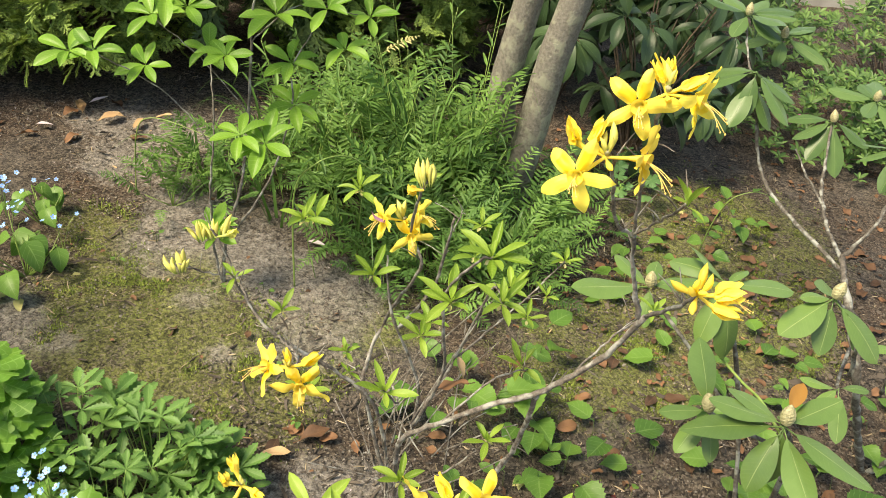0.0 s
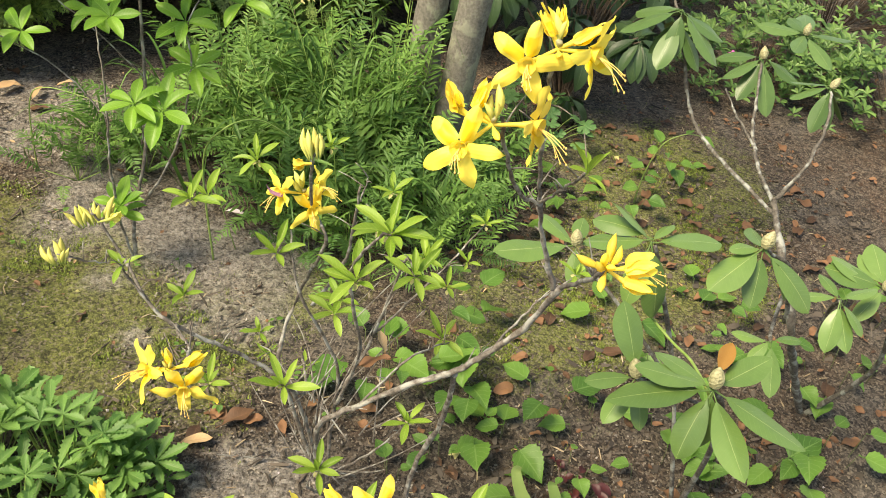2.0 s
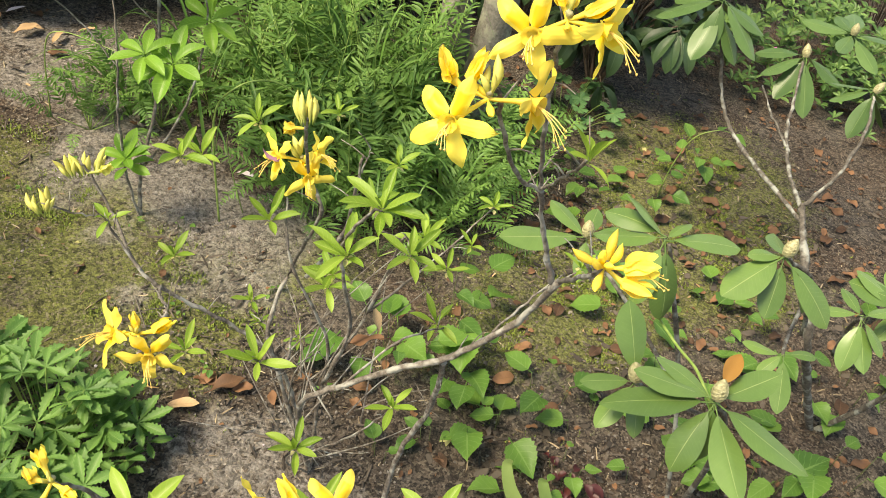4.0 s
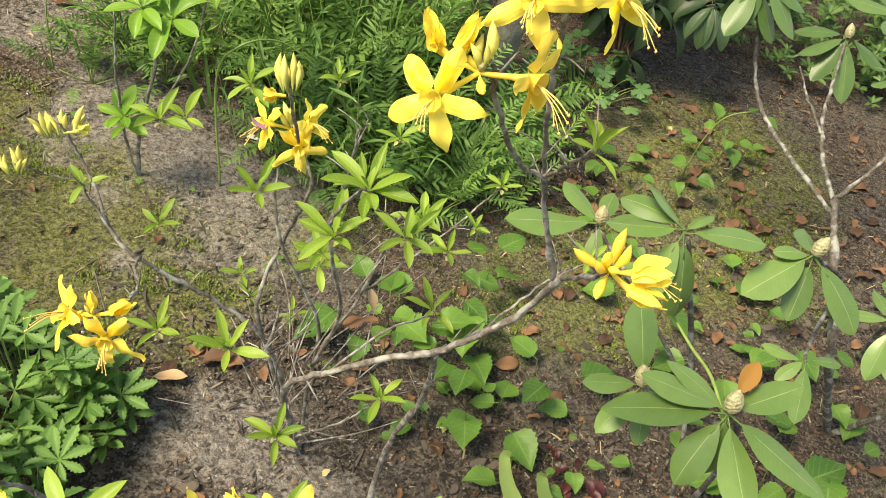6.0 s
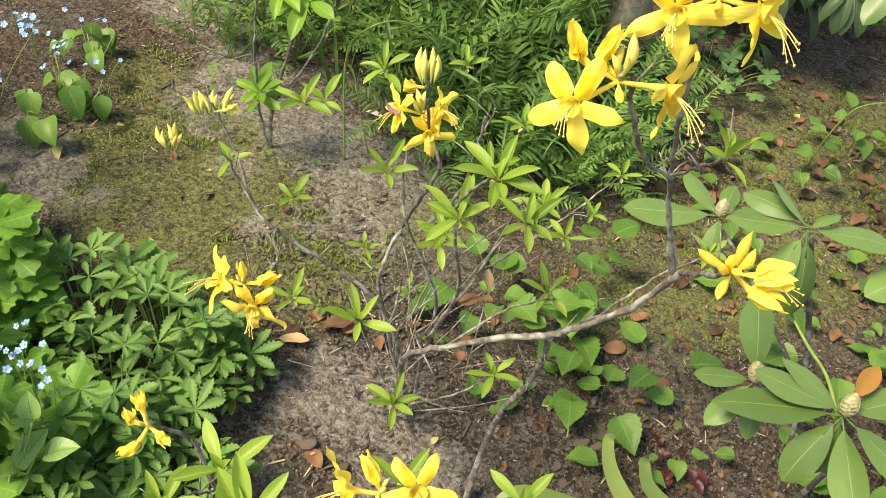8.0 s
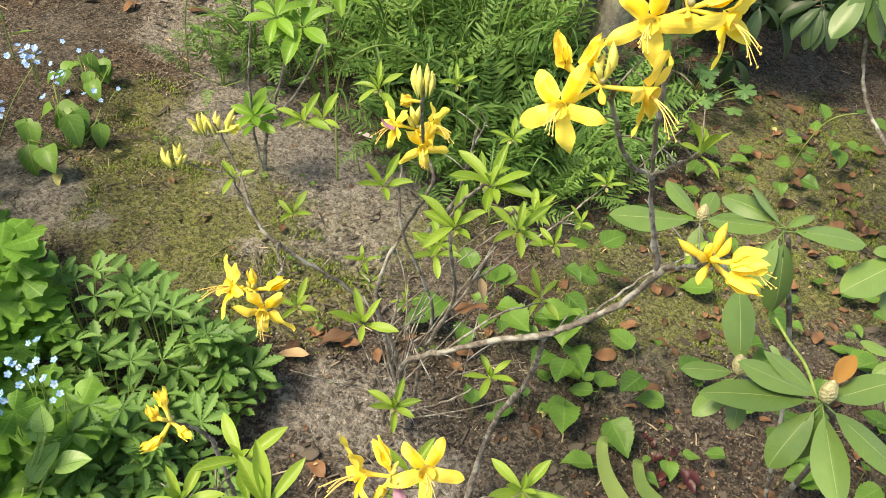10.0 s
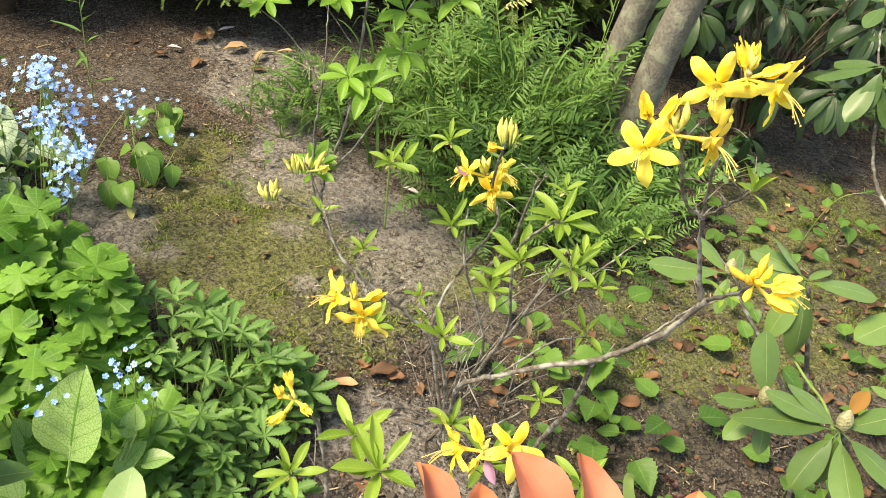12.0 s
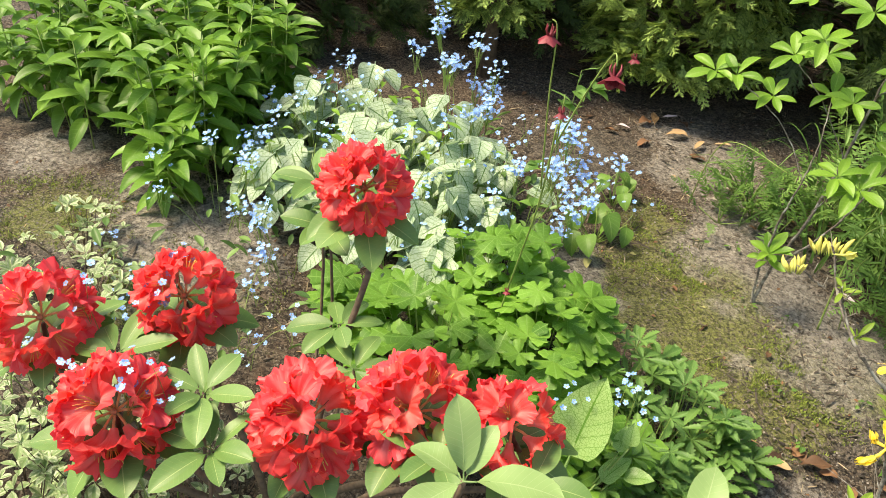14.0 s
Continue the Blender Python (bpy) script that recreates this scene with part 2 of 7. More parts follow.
M_RHODO_RED = leaf_mat("broad_rhododendron_leaf", (0.075, 0.165, 0.045), (0.16, 0.29, 0.08), (0.40, 0.50, 0.20), 12, 1.8, 0.45, 0.12, 0.05, 0.5, 0.3, side_amt=0.2)
M_PALE = leaf_mat("pale_bloom_leaf", (0.17, 0.29, 0.10), (0.27, 0.41, 0.16), (0.42, 0.52, 0.28), 12, 1.8, 0.5, 0.2, 0.05, 0.4, 0.2)
M_GERANIUM = leaf_mat("geranium_leaf", (0.070, 0.195, 0.028), (0.20, 0.415, 0.060), (0.30, 0.52, 0.14), 5, 0.8, 0.5, 0.4, 0.09, 0.5, 0.4)
M_POTENTILLA = leaf_mat("cinquefoil_leaf", (0.060, 0.160, 0.038), (0.178, 0.345, 0.084), (0.24, 0.38, 0.13), 10, 1.6, 0.5, 0.3, 0.10, 0.5, 0.4)
M_FROND = leaf_mat("feathery_leaf", (0.048, 0.130, 0.028), (0.19, 0.35, 0.084), (0.15, 0.28, 0.08), 4, 1.0, 0.5, 0.3, 0.1, 0.3, 0.45)
M_GRASS = leaf_mat("grass_blade", (0.038, 0.105, 0.022), (0.13, 0.265, 0.06), None, 2, 0, 0.45, 0.3, 0.05, 0.4, 0.45)
M_SILVER = leaf_mat("silver_leaf", (0.14, 0.28, 0.09), (0.24, 0.38, 0.16), (0.060, 0.16, 0.04), 6, 1.9, 0.5, 0.32, 0.09, 0.9, 0.3, 30, None, (0.46, 0.58, 0.44))
M_HEART = leaf_mat("heart_leaf", (0.06, 0.155, 0.03), (0.165, 0.325, 0.06), (0.24, 0.40, 0.12), 6, 1.9, 0.45, 0.35, 0.09, 0.5, 0.4)
M_SPOT = leaf_mat("spotted_leaf", (0.065, 0.19, 0.025), (0.15, 0.34, 0.05), (0.16, 0.36, 0.06), 7, 1.9, 0.35, 0.35, 0.06, 0.3, 0.2, 60, None, (0.31, 0.49, 0.18))
M_PHLOX = leaf_mat("phlox_leaf", (0.075, 0.195, 0.026), (0.20, 0.395, 0.06), (0.26, 0.45, 0.12), 9, 1.6, 0.42, 0.35, 0.09, 0.5, 0.4)
M_BOXY = leaf_mat("small_dark_leaf", (0.045, 0.11, 0.03), (0.15, 0.27, 0.07), None, 6, 1.2, 0.45, 0.2, 0.1, 0.3, 0.5)
M_VARIEG = leaf_mat("cream_edged_leaf", (0.30, 0.39, 0.19), (0.60, 0.64, 0.47), (0.13, 0.25, 0.07), 3, 1.0, 0.45, 0.25, 0.50, 0.85, 0.5)
M_RHODO.node_tree.nodes["Principled BSDF"].inputs["Specular IOR Level"].default_value = 0.5
M_RHODO.node_tree.nodes["Principled BSDF"].inputs["Roughness"].default_value = 0.36
M_DARKRED = plain_mat("dark_red_leaf", (0.035, 0.008, 0.009), (0.11, 0.022, 0.022), 60, 0.5, 0.15, 0.5)
M_ORANGELEAF = leaf_mat("withered_orange_leaf", (0.26, 0.12, 0.03), (0.44, 0.24, 0.06), None, 8, 1.5, 0.5, 0.25, 0.08, 0.5, 0.4)
M_STRAP = leaf_mat("strap_leaf", (0.15, 0.245, 0.065), (0.29, 0.39, 0.12), None, 2, 0, 0.4, 0.3, 0.05, 0.4, 0.3)
M_THUJA = plain_mat("scale_foliage", (0.075, 0.150, 0.028), (0.42, 0.58, 0.14), 12, 0.6, 0.2, 0.75)
# darkened copy of the scale foliage, with the hedge's deep shade in its colour
M_THUJA_DARK = plain_mat("shade_toned_scale_foliage", (0.022, 0.050, 0.012), (0.085, 0.15, 0.035), 12, 0.65, 0.15, 0.75)
M_DEAD = leaf_mat("dead_leaf", (0.060, 0.034, 0.020), (0.23, 0.120, 0.062), (0.16, 0.085, 0.045), 8, 1.5, 0.7, 0.1, 0.08, 0.5, 0.8)
M_TAN = leaf_mat("tan_dead_leaf", (0.38, 0.24, 0.12), (0.58, 0.42, 0.24), (0.32, 0.20, 0.10), 8, 1.5, 0.7, 0.1, 0.08, 0.5, 0.4)
M_YELLOWLEAF = leaf_mat("yellowed_leaf", (0.40, 0.38, 0.14), (0.62, 0.58, 0.28), None, 6, 1.5, 0.6, 0.25, 0.08, 0.5, 0.4)
M_TWIG = bark_mat("azalea_bark", (0.066, 0.056, 0.046), (0.215, 0.19, 0.16), (0.38, 0.385, 0.345), 170, 0.32)
M_TRUNK = bark_mat("smooth_grey_bark", (0.105, 0.098, 0.080), (0.205, 0.194, 0.162), (0.25, 0.26, 0.19), 110, 0.2)
M_LICHEN = bark_mat("lichened_bark", (0.045, 0.040, 0.033), (0.15, 0.135, 0.112), (0.33, 0.35, 0.315), 150, 0.3)
M_GREENSTEM = plain_mat("green_stem", (0.14, 0.25, 0.05), (0.26, 0.36, 0.10), 60, 0.5)
M_DARKSTEM = plain_mat("brown_stem", (0.07, 0.05, 0.035), (0.17, 0.12, 0.08), 80, 0.7)
M_YELLOW = petal_mat("yellow_petal", (0.98, 0.79, 0.13), (0.90, 0.76, 0.14), (0.96, 0.66, 0.04), 0.34, 0.42, 0.12)
M_BUD = petal_mat("yellow_bud", (0.72, 0.69, 0.20), (0.24, 0.34, 0.08))
M_RED = petal_mat("red_petal", (0.85, 0.080, 0.090), (0.90, 0.42, 0.38), None, 0.36, 0.34, 0.25, (0.92, 0.36, 0.35))
M_ORANGE = petal_mat("salmon_petal", (0.70, 0.27, 0.165), (0.74, 0.40, 0.31), None, 0.2, 0.5, 0.04, (0.76, 0.38, 0.24), (0.64, 0.21, 0.09))
M_STAMEN = plain_mat("stamen", (0.75, 0.60, 0.20), (0.80, 0.50, 0.12), 200, 0.5)
M_BLUE = plain_mat("blue_petal", (0.14, 0.34, 0.82), (0.37, 0.60, 0.92), 30, 0.6, 0.2, 0.9)
M_WINE = plain_mat("wine_petal", (0.14, 0.012, 0.025), (0.34, 0.05, 0.07), 60, 0.5, 0.25, 0.6)
M_WILTED = plain_mat("withered_mauve_petal", (0.30, 0.13, 0.24), (0.52, 0.30, 0.42), 60, 0.6, 0.2, 0.4)
M_PINK = plain_mat("pink_petal", (0.62, 0.08, 0.36), (0.75, 0.20, 0.50), 60, 0.5, 0.25, 0.5)
M_BUDGREEN = plain_mat("scaly_bud", (0.20, 0.19, 0.09), (0.44, 0.42, 0.24), 260, 0.6)
M_STALK = plain_mat("pale_flower_stalk", (0.55, 0.45, 0.16), (0.72, 0.58, 0.30), 90, 0.5, 0.15)
M_WEEDSTEM = plain_mat("weed_stem", (0.045, 0.075, 0.022), (0.10, 0.12, 0.04), 60, 0.6)
M_CHIP = plain_mat("bark_chip", (0.022, 0.018, 0.014), (0.12, 0.098, 0.076), 90, 0.9, 0, 0.9)
M_CRUMB = plain_mat("soil_crumb", (0.05, 0.043, 0.036), (0.33, 0.30, 0.26), 90, 0.95, 0, 0.9)
M_STRAW = plain_mat("pale_straw", (0.19, 0.135, 0.075), (0.47, 0.39, 0.26), 60, 0.8, 0, 0.9)
M_MOSS = plain_mat("moss_tuft", (0.065, 0.095, 0.018), (0.26, 0.335, 0.068), 60, 0.95, 0.1, 0.9)
M_FENCE = bark_mat("fence_wood", (0.045, 0.024, 0.014), (0.13, 0.075, 0.045), None, 18)
M_PAVE = plain_mat("pale_paving", (0.42, 0.40, 0.37), (0.60, 0.58, 0.54), 8, 0.9)
M_WHITE = plain_mat("white_petal_litter", (0.62, 0.52, 0.56), (0.80, 0.74, 0.74), 40, 0.6, 0.2)

# ---- mesh helpers ----
RND = random.Random(11)


def hill(x, y):
    """Height of the bed at a place."""
    return -0.06 - 0.195 * math.tanh(x / 1.5) + 0.05 * (min(max(y, -1), 6) - 1.5)


def make_mesh(name, verts, faces, mats, uvs=None, idx=None, smooth=True):
    me = bpy.data.meshes.new(name)
    me.from_pydata([tuple(v) for v in verts], [], faces)
    for m in mats if isinstance(mats, (list, tuple)) else [mats]:
        me.materials.append(m)
    if uvs is not None:
        layer = me.uv_layers.new(name="UVMap")
        loops = np.zeros(len(me.loops), dtype=np.int32)
        me.loops.foreach_get("vertex_index", loops)
        layer.data.foreach_set("uv", np.asarray(uvs, dtype=np.float32)[loops].ravel())
    if idx is not None:
        me.polygons.foreach_set("material_index", np.asarray(idx, dtype=np.int32))
    if smooth:
        me.polygons.foreach_set("use_smooth", np.ones(len(me.polygons), dtype=bool))
    me.update()
    return me


class Geo:
    """Gathers vertices, faces, UVs and material slots of one mesh."""

    def __init__(self):
        self.v, self.f, self.uv, self.i = [], [], [], []

    def add(self, verts, faces, uvs=None, slot=0):
        o = len(self.v)
        self.v += [tuple(p) for p in verts]
        self.uv += list(uvs) if uvs is not None else [(0.5, 0.5)] * len(verts)
        self.f += [tuple(o + k for k in f) for f in faces]
        self.i += [slot] * len(faces)

    def mesh(self, name, mats, smooth=True):
        return make_mesh(name, self.v, self.f, mats, self.uv, self.i, smooth)


def smooth_path(pts, per=5):
    pts = [Vector(p) for p in pts]
    if len(pts) < 3:
        return [pts[0].lerp(pts[-1], k / per) for k in range(per + 1)]
    out = []
    for k in range(len(pts) - 1):
        p0, p1, p2, p3 = pts[max(k - 1, 0)], pts[k], pts[k + 1], pts[min(k + 2, len(pts) - 1)]
        for j in range(per):
            t = j / per
            out.append(0.5 * ((2 * p1) + (p2 - p0) * t + (2 * p0 - 5 * p1 + 4 * p2 - p3) * t * t + (3 * p1 - p0 - 3 * p2 + p3) * t ** 3))
    out.append(pts[-1])
    return out


def tube(geo, pts, r0, r1, sides=6, per=5, knob=0.0, slot=0, wob=0.0):
    path = smooth_path(pts, per)
    n = len(path)
    verts, uvs = [], []
    for k, p in enumerate(path):
        d = (path[min(k + 1, n - 1)] - path[max(k - 1, 0)]).normalized()
        a = d.cross(Vector((0.31, 0.17, 0.94)))
        a = (a if a.length > 1e-3 else d.cross(Vector((1, 0, 0)))).normalized()
        b = d.cross(a)
        f = k / (n - 1)
        r = (r0 + (r1 - r0) * f) * (1 + knob * RND.uniform(-0.6, 1.0))
        q = p + Vector((RND.uniform(-wob, wob), RND.uniform(-wob, wob), RND.uniform(-wob, wob)))
        for s in range(sides):
            w = 2 * math.pi * s / sides
            verts.append(q + (a * math.cos(w) + b * math.sin(w)) * r)
            uvs.append((s / sides, f))
    faces = [(k * sides + s, k * sides + (s + 1) % sides, (k + 1) * sides + (s + 1) % sides, (k + 1) * sides + s) for k in range(n - 1) for s in range(sides)]
    faces += [tuple(range(sides))[::-1], tuple(range((n - 1) * sides, n * sides))]
    geo.add(verts, faces, uvs, slot)


def leaf_grid(L, W, peak=0.5, fold=0.12, curl=0.2, rows=8, teeth=0.0, tip=1.0, wave=0.0, stalk=0.0, cols=2, base=1.0, twist=0.0):
    """A leaf blade from the origin along +y, as vertices, faces and UVs."""
    verts, faces, uvs = [], [], []
    us = [k / cols for k in range(-cols, cols + 1)]
    ph = RND.uniform(0, 6)
    for r in range(rows + 1):
        v = r / rows
        # rises to the widest place, then narrows to the tip
        a = (v / peak) ** base if v < peak else 1
        b = (1 - v) / (1 - peak) if v > peak else 1
        w = W * 0.5 * math.sin(min(a, 1) * math.pi / 2) ** 0.75 * math.sin(min(b, 1) * math.pi / 2) ** (0.8 * tip)
        if teeth and 0 < r < rows:
            w *= 1 + (teeth if r % 2 else -teeth)
        w = max(w, W * 0.012)
        y = stalk + v * L
        for u in us:
            z = fold * abs(u) * w * 2 - curl * L * v * v + wave * W * math.sin(v * 9 + ph + (2 if u > 0 else 0)) * abs(u)
            x = u * w
            if twist:
                c, s = math.cos(twist * v), math.sin(twist * v)
                x, z = x * c - (z + curl * L * v * v) * s, x * s + (z + curl * L * v * v) * c - curl * L * v * v
            verts.append((x, y - curl * 0.35 * L * v ** 3, z))
            uvs.append((0.5 + u * 0.5, v))
    m = len(us)
    for r in range(rows):
        for k in range(m - 1):
            o = r * m + k
            faces.append((o, o + 1, o + m + 1, o + m))
    return verts, faces, uvs


def leaf_set(name, mat, count, L, W, petiole=0.0, **kw):
    """A few leaf meshes of one kind that differ in fold and curl; one metre scale is kept in L and W."""
    out = []
    for k in range(count):
        g = Geo()
        kk = dict(kw)
        kk["fold"] = kw.get("fold", 0.12) * RND.uniform(0.5, 1.5)
        kk["curl"] = kw.get("curl", 0.2) + RND.uniform(-0.14, 0.18)
        kk["twist"] = RND.uniform(-0.35, 0.35)
        g.add(*leaf_grid(L * RND.uniform(0.9, 1.1), W * RND.uniform(0.88, 1.12), stalk=petiole, **kk))
        if petiole:
            tube(g, [(0, -0.001, 0), (0, petiole * 0.5, -0.001), (0, petiole + 0.15 * L, -0.0006)], W * 0.035, W * 0.02, 4, 2)
        out.append(g.mesh(name, mat))
    return out


def turned(p, az, el, roll=0.0, s=1.0):
    """A pose that lays +y of a mesh along azimuth az (from +x) and elevation el, in degrees."""
    return Matrix.Translation(p) @ (Matrix.Rotation(radians(az - 90), 4, "Z") @ Matrix.Rotation(radians(el), 4, "X") @ Matrix.Rotation(radians(roll), 4, "Y")) @ Matrix.Scale(s, 4)


def aimed(p, d, spin=0.0, s=1.0):
    """A pose that lays +z of a mesh along d."""
    return Matrix.Translation(p) @ Vector(d).normalized().to_track_quat("Z", "Y").to_matrix().to_4x4() @ Matrix.Rotation(radians(spin), 4, "Z") @ Matrix.Scale(s, 4)


LEAF_CACHE = {}


def joined_mesh(store, mat):
    """One mesh from many placed leaf meshes."""
    me = bpy.data.meshes.new("foliage")
    shift = np.cumsum([0] + [len(s[0]) for s in store])
    co = np.concatenate([s[0] for s in store]).astype(np.float32)
    lv = np.concatenate([s[2] + o for s, o in zip(store, shift)]).astype(np.int32)
    tot = np.concatenate([s[3] for s in store]).astype(np.int32)
    me.vertices.add(len(co))
    me.vertices.foreach_set("co", co.ravel())
    me.loops.add(len(lv))
    me.loops.foreach_set("vertex_index", lv)
    me.polygons.add(len(tot))
    me.polygons.foreach_set("loop_start", np.concatenate([[0], np.cumsum(tot)[:-1]]).astype(np.int32))
    me.polygons.foreach_set("use_smooth", np.ones(len(tot), dtype=bool))
    me.uv_layers.new(name="UVMap").data.foreach_set("uv", np.concatenate([s[1] for s in store]).astype(np.float32).ravel())
    me.materials.append(mat)
    me.update(calc_edges=True)
    me.validate()
    return me


class Plant:
    """One thing: an Empty at its base, a mesh of stems and its leaves and flowers as parts."""

    def __init__(self, name, at, label, category, group=""):
        self.at = Vector(at)
        self.root = tagged(new(name), label, category, group)
        self.root.empty_display_size = 0.02
        self.root.matrix_world = Matrix.Translation(self.at)
        self.geo = Geo()
        self.foliage = {}

    def scatter(self, me, m):
        """Adds a copy of a leaf mesh to the plant's joined foliage."""
        store = self.foliage.setdefault(me.materials[0].name, ([], me.materials[0]))[0]
        if me.name not in LEAF_CACHE:
            co = np.zeros(len(me.vertices) * 3, dtype=np.float32)
            me.vertices.foreach_get("co", co)
            uv = np.zeros((len(me.vertices), 2))
            lv = np.zeros(len(me.loops), dtype=np.int32)
            me.loops.foreach_get("vertex_index", lv)
            if me.uv_layers:
                lu = np.zeros(len(me.loops) * 2, dtype=np.float32)
                me.uv_layers[0].data.foreach_get("uv", lu)
                uv[lv] = lu.reshape(-1, 2)
            tot = np.zeros(len(me.polygons), dtype=np.int32)
            me.polygons.foreach_get("loop_total", tot)
            LEAF_CACHE[me.name] = (co.reshape(-1, 3), uv[lv], lv, tot)
        co, uv, lv, tot = LEAF_CACHE[me.name]
        w = np.array(Matrix.Translation(-self.at) @ m)
        store.append((co @ w[:3, :3].T + w[:3, 3], uv, lv, tot))

    def part(self, name, me, m, parent=None, label=""):
        ob = new(name, me)
        if parent is None:
            ob.parent = self.root
            ob.matrix_basis = Matrix.Translation(-self.at) @ m
        else:
            ob.parent = parent
            ob.matrix_basis = parent.matrix_basis.inverted() @ Matrix.Translation(-self.at) @ m
        return tagged(ob, label) if label else ob

    def leaf(self, me, p, az, el, roll=0.0, s=1.0, name="leaf"):
        return self.part(name, me, turned(p, az, el, roll, s))

    def stem(self, pts, r0, r1, **kw):
        tube(self.geo, [Vector(p) - self.at for p in pts], r0, r1, **kw)

    def branch(self, name, pts, r0, r1, mat, label="", **kw):
        g = Geo()
        tube(g, [Vector(p) - self.at for p in pts], r0, r1, **kw)
        ob = new(name, g.mesh(name, mat))
        ob.parent = self.root
        return tagged(ob, label) if label else ob

    def finish(self, mat, name="stem"):
        for store, leaf_material in self.foliage.values():
            ob = new("foliage", joined_mesh(store, leaf_material))
            ob.parent = self.root
            tagged(ob, kind="stuff")
        if self.geo.v:
            ob = new(name, self.geo.mesh(name, mat))
            ob.parent = self.root
            tagged(ob, kind="stuff")
        return self.root


def whorl(plant, leaves, p, n=6, s=1.0, el=20, axis=(0, 0, 1), az0=None, name="leaf", jitter=14, joined=False):
    """A star of leaves at a shoot's end; axis is the way in which the shoot points."""
    az0 = RND.uniform(0, 360) if az0 is None else az0
    q = Vector((0, 0, 1)).rotation_difference(Vector(axis)).to_matrix().to_4x4()
    for k in range(n):
        a = az0 + 360 * k / n * (1 if n < 7 else 1.37) + RND.uniform(-jitter, jitter)
        m = Matrix.Translation(p) @ q @ turned((0, 0, RND.uniform(-0.006, 0.004) * s), a, el + RND.uniform(-jitter, jitter), RND.uniform(-12, 12), s * RND.uniform(0.78, 1.1))
        plant.scatter(RND.choice(leaves), m) if joined else plant.part(name, RND.choice(leaves), m)


# ---- ground ----
def spaced(lo, hi, step, reach):
    c = list(np.arange(lo, hi + step * 0.5, step))
    left, right, d = [], [], step
    while not right or right[-1] < reach:
        d *= 1.5
        right.append((right[-1] if right else hi) + d)
        left.append((left[-1] if left else lo) - d)
    return left[::-1] + c + right


GX, GY = spaced(-3.2, 2.6, 0.02, 260), spaced(-0.4, 4.6, 0.02, 260)
gv, cover = [], []
MOSSY = ((-0.52, 1.60, 0.30), (-0.75, 1.70, 0.22), (-0.28, 1.62, 0.20), (-0.05, 1.85, 0.16), (0.45, 1.75, 0.24), (0.95, 2.3, 0.30), (1.0, 2.75, 0.3), (-0.62, 1.85, 0.16), (0.62, 1.95, 0.2), (-1.7, 0.75, 0.3), (-0.9, 2.05, 0.12), (-2.28, 0.79, 0.2), (1.25, 2.35, 0.22), (0.85, 2.0, 0.16), (0.72, 1.82, 0.16), (1.15, 2.05, 0.2), (1.3, 2.7, 0.25))
# dusty patches; those at the back left also paint sun flecks on the soil
DUST_AND_FLECKS = ((-1.02, 1.62, 0.11), (-0.96, 1.60, 0.09), (-0.93, 1.63, 0.07), (-0.25, 1.85, 0.17), (-0.42, 2.0, 0.15), (-0.66, 2.28, 0.17), (-0.85, 2.6, 0.16), (-0.12, 1.95, 0.12), (-0.1, 1.25, 0.13), (0.1, 1.15, 0.08), (0.02, 1.02, 0.06), (-1.75, 0.9, 0.2), (-2.0, 1.0, 0.3), (-0.18, 1.72, 0.1), (-2.6, 0.97, 0.14), (-0.72, 2.0, 0.12), (-0.97, 2.39, 0.10), (-1.1, 2.66, 0.12), (-1.11, 1.70, 0.08), (-0.55, 1.80, 0.06), (-0.43, 1.62, 0.05), (-0.80, 1.58, 0.07), (-0.68, 1.92, 0.06), (-0.32, 1.70, 0.05))
for y in GY:
    for x in GX:
        near = max(0.0, 1 - max(abs(x) - 3.0, abs(y - 2) - 2.8, 0) / 2)
        nz = noise.noise((x * 3, y * 3, 0.3)) * 0.014 + noise.noise((x * 11, y * 11, 1.3)) * 0.007 + noise.noise((x * 34, y * 34, 2.3)) * 0.006
        gv.append((x, y, hill(x, y) + nz * near))
        mo = sum(math.exp(-((x - a) ** 2 + (y - b) ** 2) / (r * r)) for a, b, r in MOSSY)
        du = sum(math.exp(-((x - a) ** 2 + (y - b) ** 2) / (r * r)) for a, b, r in DUST_AND_FLECKS)
        cover.append((min(mo, 1) * 0.8, min(du, 1), 0, 1))
W_ = len(GX)
gf = [(j * W_ + i, j * W_ + i + 1, (j + 1) * W_ + i + 1, (j + 1) * W_ + i) for j in range(len(GY) - 1) for i in range(W_ - 1)]
g_me = make_mesh("ground", gv, gf, M_SOIL)
ca = g_me.color_attributes.new("cover", "FLOAT_COLOR", "POINT")
ca.data.foreach_set("color", np.asarray(cover, dtype=np.float32).ravel())
tagged(new("ground", g_me), "bare grey-brown garden soil with mossy and dusty patches", "ground", kind="structure")


